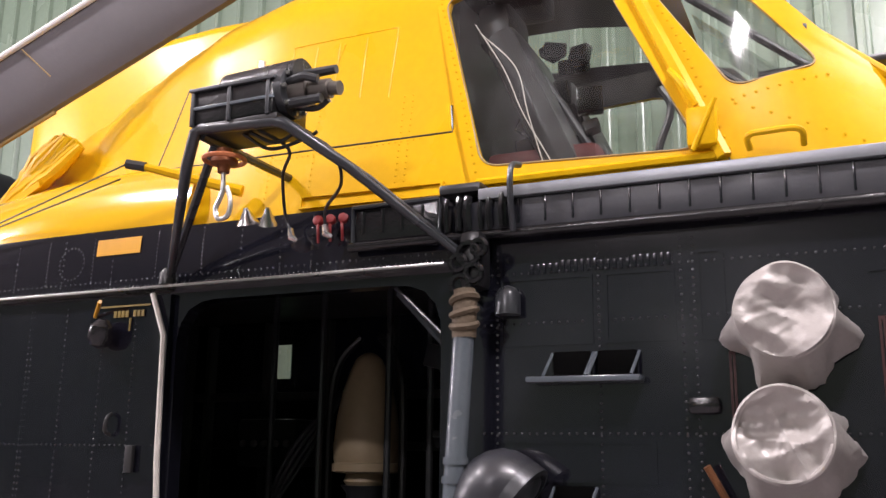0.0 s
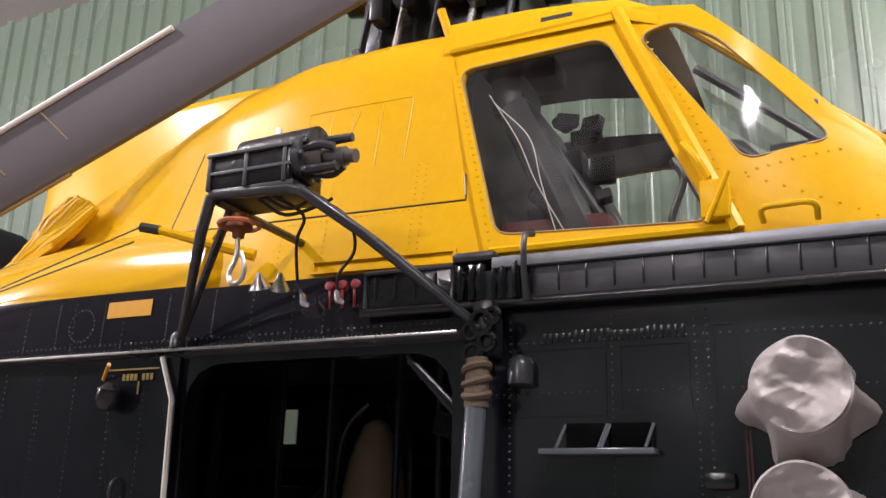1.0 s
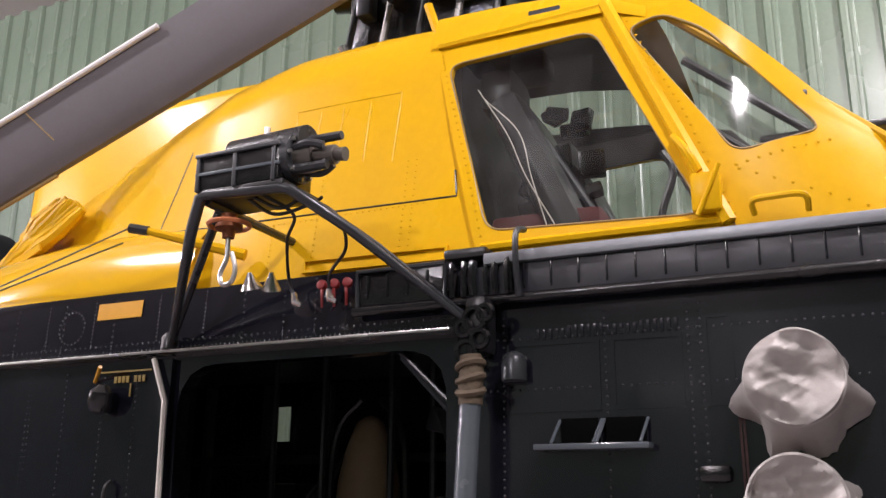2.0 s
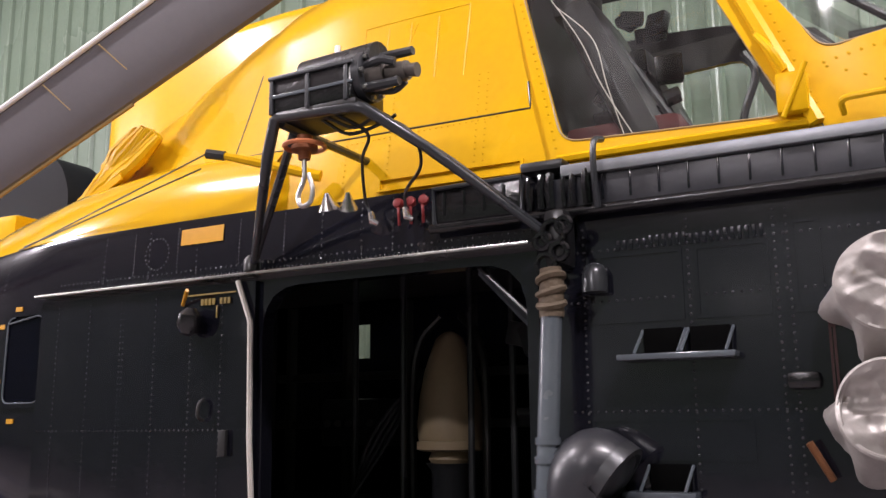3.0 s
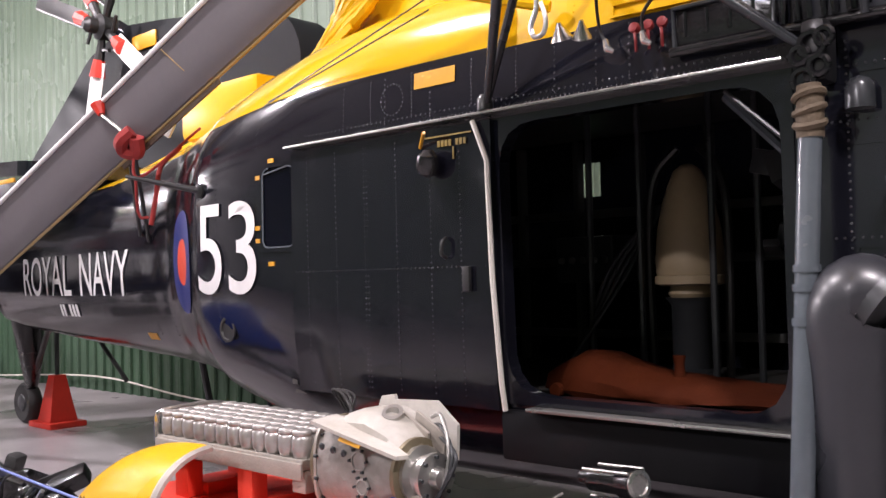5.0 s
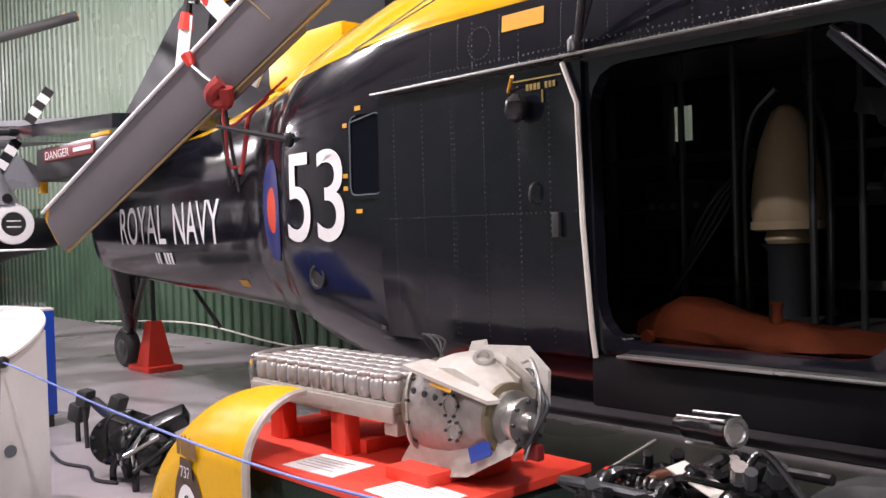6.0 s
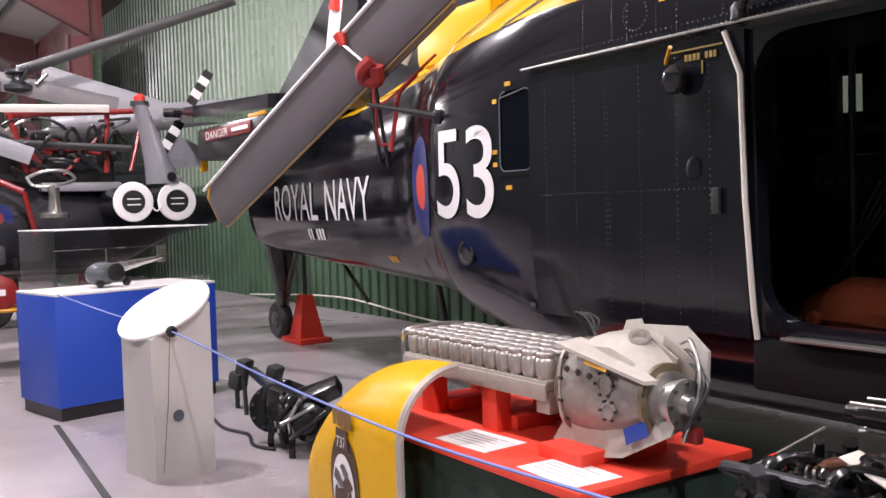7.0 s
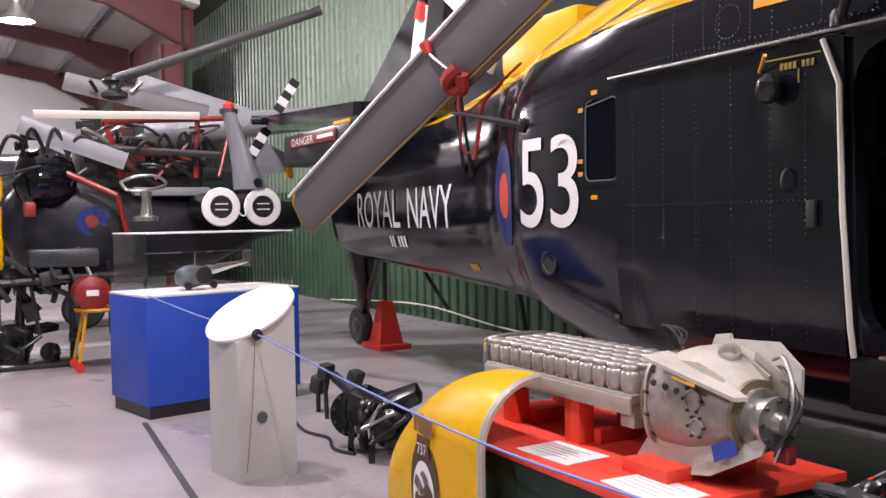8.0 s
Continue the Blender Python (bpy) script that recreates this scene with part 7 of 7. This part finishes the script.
part("fin_hole", lathe(B(), [(0.05, 0), (0.05, 0.01)], pose(-9.985, 3.06, 1.92, 0, 90, 0), 14), BLACK, py)
bc = part("beacon", lathe(B(), [(0.1, 0), (0.1, 0.05), (0.06, 0.055)], pose(-10.2, 2.82, 2.68), 16), GUNMETAL, h2)
part("beacon_lens", lathe(B(), [(0.06, 0.055), (0.06, 0.10), (0.03, 0.13), (0.005, 0.135)], pose(-10.2, 2.82, 2.68), 16), REDPAINT, bc, "red beacon lens")
bm = B()
plate(bm, [(2.98, 2.0), (3.50, 2.05), (3.50, 2.22), (3.1, 2.42)], pose(-10.15, 0, 0, 90, 0, 90), 0.04)
part("tail_plane", bm, CAMOGREY, h2)
part("yellow_tip", box(B(), -10.16, -10.10, 3.43, 3.51, 1.98, 2.32, 0.004), DECALYELLOW, h2)
tr = Vector((-10.1, 3.28, 2.62))
part("tail_hub", tube(B(), [tr + Vector((-0.1, -0.2, 0)), tr + Vector((0.05, 0.05, 0))], 0.05, 10), BLACK, h2)
for s in (-1, 1):
    for k in range(5):
        q0 = tr + Vector((0, 0.10 + 0.0 * k, 0.16)) * s * (0.6 + k * 0.45)
        q1 = tr + Vector((0, 0.10, 0.16)) * s * (0.6 + (k + 1) * 0.45)
        bm = B()
        n_ = Vector((0, 0.16, -0.10)).normalized() * 0.055
        vs = [bm.verts.new(v) for v in (q0 - n_, q0 + n_, q1 + n_, q1 - n_)]
        ws = [bm.verts.new(v.co + Vector((-0.015, 0, 0))) for v in vs]
        bm.faces.new(vs)
        bm.faces.new(ws[::-1])
        for i in range(4):
            bm.faces.new((vs[i], vs[(i + 1) % 4], ws[(i + 1) % 4], ws[i]))
        part("blade_band", bm, WHITE if k % 2 else BLACK, h2)
for a, b, r in (((-10.75, 1.58, 2.60), (-10.6, 2.98, 2.68), 0.03), ((-10.7, 1.62, 2.60), (-10.7, 1.75, 2.0), 0.035), ((-10.7, 2.6, 2.64), (-10.7, 2.57, 2.0), 0.03), ((-10.7, 2.12, 1.98), (-10.7, 2.50, 2.38), 0.022), ((-10.8, 1.1, 2.1), (-10.6, 1.70, 1.80), 0.035), ((-10.6, 1.70, 1.80), (-10.6, 1.80, 1.35), 0.028), ((-10.6, 2.98, 2.68), (-10.4, 2.75, 2.0), 0.02), ((-10.75, 1.62, 2.3), (-10.75, 2.6, 2.2), 0.02)):
    part("red_tube", tube(B(), [a, b], r, 8), DULLRED, h2, "red tubular handling frame")
part("engine_cowl", box(B(), -11.5, -10.95, 1.35, 2.75, 1.85, 2.48, 0.12), BLACK, h2, "black engine cowling")
part("engine_panel", box(B(), -10.97, -10.93, 1.75, 2.15, 2.0, 2.38, 0.02), DULLRED, h2)
part("engine_can", tube(B(), [(-10.92, 1.95, 2.1), (-10.88, 2.5, 2.14)], [0.11, 0.09], 14), GUNMETAL, h2)
part("boom_deck", box(B(), -11.4, -10.75, 1.9, 2.75, 1.80, 1.90, 0.03), CAMOGREY, h2)
part("silver_bracket", tube(B(), arc([(-10.1, 1.65, 1.92), (-10.0, 1.8, 1.98), (-10.0, 2.0, 1.98), (-10.1, 2.1, 1.9), (-10.0, 1.9, 1.84), (-10.0, 1.7, 1.84), (-10.1, 1.65, 1.92)]), 0.017, 8), STEEL, h2)
part("silver_leg", lathe(B(), [(0.14, 0), (0.14, 0.04), (0.07, 0.06), (0.05, 0.22), (0.06, 0.3)], pose(-10.1, 1.9, 1.52)), STEEL, h2)
for rt, tp, ch, lab in (((-10.7, 0.90, 2.655), (-10.6, 2.60, 2.69), 0.085, "pale narrow folded blade"), ((-10.65, 0.76, 2.54), (-10.5, 1.78, 2.16), 0.19, "pale grey folded blade end"), ((-11.3, 1.28, 3.10), (-11.0, 2.80, 2.76), 0.22, "grey folded blade"), ((-11.5, 2.10, 3.16), (-11.2, 3.35, 2.76), 0.24, "pale grey folded blade"), ((-11.2, 1.8, 3.13), (-10.7, 4.12, 4.03), 0.12, "dark grey folded blade with a yellow tip"), ((-10.7, 1.5, 2.32), (-10.5, 2.8, 2.25), 0.08, "dark folded blade")):
    bl, *_ = blade("folded_blade", rt, tp, ch, 0.05, (1, -0.1, 0.2), h2, lab)
    if lab.startswith("dark"):
        bl.data.materials[0] = BLACK
    elif lab.startswith("pale"):
        bl.data.materials[0] = CAMOGREY if "grey" in lab else EDGEWHITE
part("blade_tip_band", box(B(), -10.85, -10.75, 4.0, 4.16, 4.02, 4.06, 0.004), DECALYELLOW, h2)
part("rotor_hub", lathe(B(), [(0.1, 0), (0.25, 0.05), (0.25, 0.12), (0.12, 0.2), (0.1, 0.3), (0.22, 0.34), (0.2, 0.4)], pose(-11.2, 1.80, 2.90) @ Matrix.Diagonal((0.6, 0.6, 0.62, 1)), 18), GUNMETAL, h2)
for a in range(6):
    part("hub_link", tube(B(), [(-11.2 + 0.16 * math.cos(a), 1.80 + 0.2 * math.sin(a), 2.98), (-11.2 + 0.25 * math.cos(a + 0.3), 1.78 + 0.32 * math.sin(a + 0.3), 3.12 + 0.03 * math.cos(2 * a))], 0.022, 6), (GUNMETAL, STEEL, BLACK)[a % 3], h2)
random.seed(33)
for k in range(24):
    y, z = 0.7 + 2.0 * random.random(), 1.95 + 0.6 * random.random()
    if k % 2:
        part("pipe", tube(B(), arc([(-10.75, y, z), (-10.65, y + random.uniform(-0.2, 0.2), z + 0.1), (-10.75, y + random.uniform(-0.4, 0.4), z + random.uniform(-0.2, 0.2))]), random.uniform(0.01, 0.025), 6), random.choice((BLACK, GUNMETAL, STEEL)), h2)
    else:
        part("equipment_box", box(B(), 0, 0.12, 0, random.uniform(0.06, 0.2), 0, random.uniform(0.06, 0.18), 0.015, pose(-10.9, y, z, random.uniform(-15, 15), 0, random.uniform(-20, 20))), random.choice((BLACKGLOSS, GUNMETAL)), h2)
for y in (0.65, 2.6):
    wq = part("wheel", lathe(B(), [(0.1, -0.07), (0.2, -0.07), (0.24, 0), (0.2, 0.07), (0.1, 0.07)], pose(-11.2, y, 0.24, 0, 90, 0), 20), RUBBER, h2, "black rubber wheel")
    part("wheel_leg", tube(B(), [(-11.2, y + 0.08, 0.24), (-11.3, y + 0.15, 1.0)], 0.05, 8), BLACK, h2)

# ---- yellow trolley with a red drum ----
tq = thing("drum_trolley", "yellow tubular trolley carrying a red drum", "trolley", (-10.3, 1.2, 0))
for a in ((-10.5, 1.0), (-10.5, 1.45), (-10.1, 1.0), (-10.1, 1.45)):
    part("leg", tube(B(), [(a[0], a[1], 0.1), (a[0] * 0.5 - 5.15, a[1] * 0.6 + 0.49, 0.62)], 0.018, 6), DECALYELLOW, tq)
    part("castor", lathe(B(), [(0.05, -0.02), (0.05, 0.02)], pose(a[0], a[1], 0.05, 0, 90, 0), 12), REDPAINT, tq)
part("ring", tube(B(), [(-10.3 + 0.22 * math.cos(a), 1.22 + 0.22 * math.sin(a), 0.62) for a in [2 * math.pi * k / 24 for k in range(25)]], 0.02, 6), DECALYELLOW, tq)
part("drum", lathe(B(), [(0.15, -0.2), (0.19, -0.18), (0.19, 0.18), (0.15, 0.2)], pose(-10.3, 1.15, 0.79, 0, 90, 0) @ Matrix.Diagonal((0.92, 0.92, 1, 1)), 24), DULLRED, tq, "dull red drum")
part("drum_label", box(B(), -10.1, -10.095, 1.08, 1.2, 0.77, 0.83), WHITE, tq)
tq.location.y += 0.21

# ---- more of the far bay and small fittings ----
random.seed(41)
for k, (y, z) in enumerate(((0.75, 1.95), (1.05, 2.12), (1.35, 1.98))):
    part("window_bar", tube(B(), arc([(-10.86, y - 0.18, z - 0.25), (-10.76, y - 0.06, z), (-10.8, y + 0.08, z + 0.12)]), 0.018, 6), GUNMETAL, h2)
for k in range(6):
    part("nose_probe", tube(B(), [(-10.7, 0.5 + 0.16 * k, 1.0 + 0.05 * k), (-10.45, 0.45 + 0.2 * k, 1.15 - 0.07 * k)], 0.02, 6), random.choice((GUNMETAL, BLACK, STEEL)), h2)
part("red_nose_box", box(B(), -10.8, -10.65, 0.78, 0.90, 1.58, 1.74, 0.03), DULLRED, h2)
part("skid_tube", tube(B(), [(-10.6, 0.4, 0.9), (-10.6, 1.5, 0.95), (-10.7, 2.6, 0.95)], 0.045, 8), BLACKGLOSS, h2)
part("stores_rack", box(B(), -10.75, -10.55, 0.8, 1.5, 1.05, 1.25, 0.04), GUNMETAL, h2)
for k in range(5):
    part("leg_strut", tube(B(), [(-10.7, 0.4 + 0.4 * k, 1.1), (-10.8, 0.55 + 0.36 * k, 0.3)], 0.022, 6), random.choice((BLACK, GUNMETAL)), h2)
for k in range(10):
    y = 0.55 + 0.22 * k
    part("engine_pipe", tube(B(), arc([(-10.65, y, 2.2), (-10.55, y + 0.1, 2.4 + 0.1 * math.sin(k)), (-10.65, y + 0.25, 2.25 + 0.12 * math.cos(2 * k))]), 0.022, 6), random.choice((BLACK, GUNMETAL, BLACK, BLACKGLOSS)), h2)
ye = thing("yellow_airframe", "yellow painted airframe section with black tubes", "airframe", (-13.5, 0.6, 0))
part("panel", box(B(), -13.8, -13.2, 0.1, 0.75, 0.9, 2.2, 0.12), YELLOW, ye)
for x, y in ((-13.4, 0.3), (-13.6, 0.65)):
    part("leg", tube(B(), [(x, y, 0.0), (x, y, 0.95)], 0.05, 8), BLACK, ye)
for k in range(3):
    part("tube", tube(B(), arc([(-13.15, 0.2 + 0.15 * k, 1.0), (-13.0, 0.3 + 0.15 * k, 1.6), (-13.2, 0.25 + 0.15 * k, 2.1)]), 0.02, 6), BLACK, ye)
# riveted access panels on the forward hull
for x0, x1, z0, z1 in ((-1.14, -0.80, 1.90, 2.145), (-0.76, -0.52, 1.90, 2.145), (0.05, 0.42, 1.62, 2.1), (-1.14, -0.6, 1.44, 1.58), (-0.45, -0.36, 1.9, 2.2)):
    part("access_panel", ring_panel(B(), [(x0, z1), (x0, z0), (x1, z0), (x1, z1)], [(x0 + 0.012, z1 - 0.012), (x0 + 0.012, z0 + 0.012), (x1 - 0.012, z0 + 0.012), (x1 - 0.012, z1 - 0.012)], on_hull(0.004), 0.006), NAVY, heli)
# floor gearbox details
for k in range(9):
    a = 0.7 * k
    part("rod", tube(B(), [(-5.75 + 0.05 * k, 2.32 + 0.1 * math.sin(a), 0.12 + 0.03 * (k % 4)), (-5.65 + 0.05 * k, 2.38 + 0.1 * math.cos(a), 0.34 - 0.03 * (k % 3))], 0.014, 6), (BLACK, BLACKGLOSS, GUNMETAL, STEEL)[k % 4], g3)
part("casting", box(B(), -0.12, 0.12, -0.07, 0.07, -0.05, 0.05, 0.02, pose(-5.42, 2.52, 0.36, 20, -25, 50)), BLACKGLOSS, g3)
part("fork", tube(B(), arc([(-5.82, 2.36, 0.10), (-5.9, 2.36, 0.22), (-5.84, 2.4, 0.36), (-5.7, 2.42, 0.40)]), 0.022, 8), BLACKGLOSS, g3)
# cockpit door handle, hinge and side fittings
part("quarter_handle", tube(B(), arc([side(-0.52, 2.88, out=0.02), side(-0.47, 2.80, out=0.05), side(-0.43, 2.72, out=0.03)]), 0.014, 8), YELLOW, heli)
part("hinge_block", box(B(), -0.46, -0.36, 3.10, 3.17, 2.56, 2.70, 0.012), YELLOW, heli)
part("hinge_pin", tube(B(), [(-0.44, 3.09, 2.54), (-0.36, 3.10, 2.72)], 0.009, 8), YELLOW, heli)
part("grab_handle", tube(B(), arc([(-0.26, 3.14, 2.535), (-0.26, 3.10, 2.57), (-0.20, 3.09, 2.575), (-0.10, 3.09, 2.57), (-0.09, 3.14, 2.53)]), 0.011, 8), YELLOW, heli)
part("wiper_arm", tube(B(), [(-0.05, 3.38, 3.03), (-0.16, 3.38, 3.08)], 0.008, 6), BLACK, heli)
part("wiper_motor", box(B(), -0.10, -0.06, 3.36, 3.40, 3.02, 3.06, 0.008), BLACK, heli)
part("roof_vent", box(B(), -1.12, -0.98, 3.36, 3.42, 3.585, 3.625, 0.006), GUNMETAL, heli)

# invented dark body, added to hide the bright end wall and floor
da = thing("backdrop_airframe", "made-up dark airframe that darkens the background behind the others", "helicopter", (-14.6, 2.0, 0))
bm = B()
rows = []
for y, hw, zb, zt in ((-1.9, 0.2, 1.2, 1.7), (-1.5, 0.6, 0.8, 2.1), (-0.6, 0.8, 0.6, 2.45), (1.0, 0.85, 0.6, 2.5), (2.4, 0.7, 0.75, 2.45), (3.2, 0.4, 1.3, 2.4), (4.5, 0.22, 1.75, 2.3)):
    rows.append([bm.verts.new((-14.6 + hw * math.copysign(abs(math.cos(a)) ** 0.6, math.cos(a)), y, (zb + zt) / 2 + (zt - zb) / 2 * math.copysign(abs(math.sin(a)) ** 0.6, math.sin(a)))) for a in [2 * math.pi * k / 24 for k in range(24)]])
for a, b in zip(rows, rows[1:]):
    for k in range(24):
        bm.faces.new((a[k], a[(k + 1) % 24], b[(k + 1) % 24], b[k]))
bm.faces.new(rows[0])
bm.faces.new(rows[-1])
part("body", bm, NAVY, da)
for y in (-0.6, 0.5, 1.6):
    part("window", box(B(), -13.76, -13.735, y - 0.3, y + 0.3, 1.5, 2.0, 0.008), BLACKGLOSS, da)
for y in (-1.0, 1.8):
    part("wheel", lathe(B(), [(0.12, -0.08), (0.26, -0.08), (0.3, 0), (0.26, 0.08), (0.12, 0.08)], pose(-14.2, y, 0.3, 0, 90, 0), 20), RUBBER, da)
    part("wheel_leg", tube(B(), [(-14.2, y, 0.3), (-14.4, y, 0.9)], 0.06, 8), BLACK, da)
part("tail_boom", tube(B(), [(-13.6, 2.6, 2.78), (-13.3, 3.6, 2.86), (-13.0, 4.9, 3.0)], [0.12, 0.2, 0.17], 14), CAMOGREY, da, "grey rounded tail boom")
part("boom_mount", box(B(), -14.2, -13.4, 2.5, 2.8, 2.3, 2.75, 0.05), GUNMETAL, da)

part("copper_stub", tube(B(), [(-0.43, 3.0, 1.50), (-0.375, 3.03, 1.39)], 0.012, 8), mat("copper stub", (0.25, 0.11, 0.05), 0.4, metal=0.6), heli)
for x, z0, z1 in ((-0.36, 1.62, 1.86), (0.08, 1.45, 1.95)):
    part("red_stripe", ring_panel(B(), [(x, z1), (x, z0), (x + 0.02, z0), (x + 0.02, z1)], [(x + 0.008, z1 - 0.01), (x + 0.008, z0 + 0.01), (x + 0.012, z0 + 0.01), (x + 0.012, z1 - 0.01)], on_hull(0.005), 0.003), mat("faded red stripe", (0.035, 0.004, 0.004), 0.5, stain=0.8, stain_scale=9), heli)

# dark ground equipment under the far helicopter
ge = thing("ground_equipment", "black ground handling equipment crowded under the helicopter", "equipment", (-10.75, 0.9, 0))
random.seed(55)
for k in range(34):
    y, z = random.uniform(0.25, 1.25), random.uniform(0.05, 1.0)
    x = -10.9 + random.uniform(-0.15, 0.3)
    if k % 3 == 0:
        part("case", box(B(), 0, 0.2, 0, random.uniform(0.08, 0.26), 0, random.uniform(0.06, 0.22), 0.015, pose(x, y, z, random.uniform(-20, 20), random.uniform(-20, 20), random.uniform(-30, 30))), random.choice((BLACK, BLACKGLOSS, GUNMETAL)), ge)
    elif k % 3 == 1:
        part("hose", tube(B(), arc([(x, y, z), (x + 0.1, y + random.uniform(-0.2, 0.2), z + random.uniform(-0.1, 0.2)), (x + 0.05, y + random.uniform(-0.35, 0.35), max(z - 0.2, 0.03))]), random.uniform(0.015, 0.035), 6), random.choice((BLACK, GUNMETAL, RUBBER)), ge)
    else:
        part("reel", lathe(B(), [(0.03, -0.04), (0.12, -0.04), (0.12, -0.03), (0.05, -0.02), (0.05, 0.02), (0.12, 0.03), (0.12, 0.04), (0.03, 0.04)], pose(x, y, max(z, 0.13), random.uniform(0, 180), 90, 0) @ Matrix.Scale(random.uniform(0.6, 1.1), 4), 14), random.choice((BLACK, GUNMETAL, BLACKGLOSS)), ge)
part("frame", box(B(), -11.1, -10.6, 0.2, 1.3, 0.0, 0.05, 0.01), BLACK, ge)
for y in (0.25, 0.75, 1.25):
    part("upright", tube(B(), [(-10.95, y, 0.03), (-10.95, y, 1.05)], 0.03, 8), BLACK, ge)
# trailing gear on the floor beside the gearbox
for k in range(6):
    part("disc", lathe(B(), [(0.02, -0.012), (0.055, -0.012), (0.055, 0.012), (0.02, 0.012)], pose(-5.75 + 0.07 * k, 2.30 + 0.03 * (k % 3), 0.16 + 0.05 * (k % 4), 70 + 15 * k, 20 * k, 0), 14), (BLACKGLOSS, GUNMETAL, BLACK)[k % 3], g3)
part("chain", tube(B(), arc([(-6.9, 2.3, 0.012), (-6.4, 2.22, 0.012), (-6.1, 2.28, 0.012), (-5.8, 2.2, 0.012), (-5.6, 2.26, 0.012)]), 0.012, 6), BLACK, g3)
# skirting conduit along the wall
solo("wall_conduit", tube(B(), arc([(-16.0, 6.30, 0.05), (-12.5, 6.30, 0.22), (-10.0, 6.30, 0.08), (-7.0, 6.30, 0.06)]), 0.012, 8), EDGEWHITE, "pale cable conduit along the foot of the wall", "conduit")
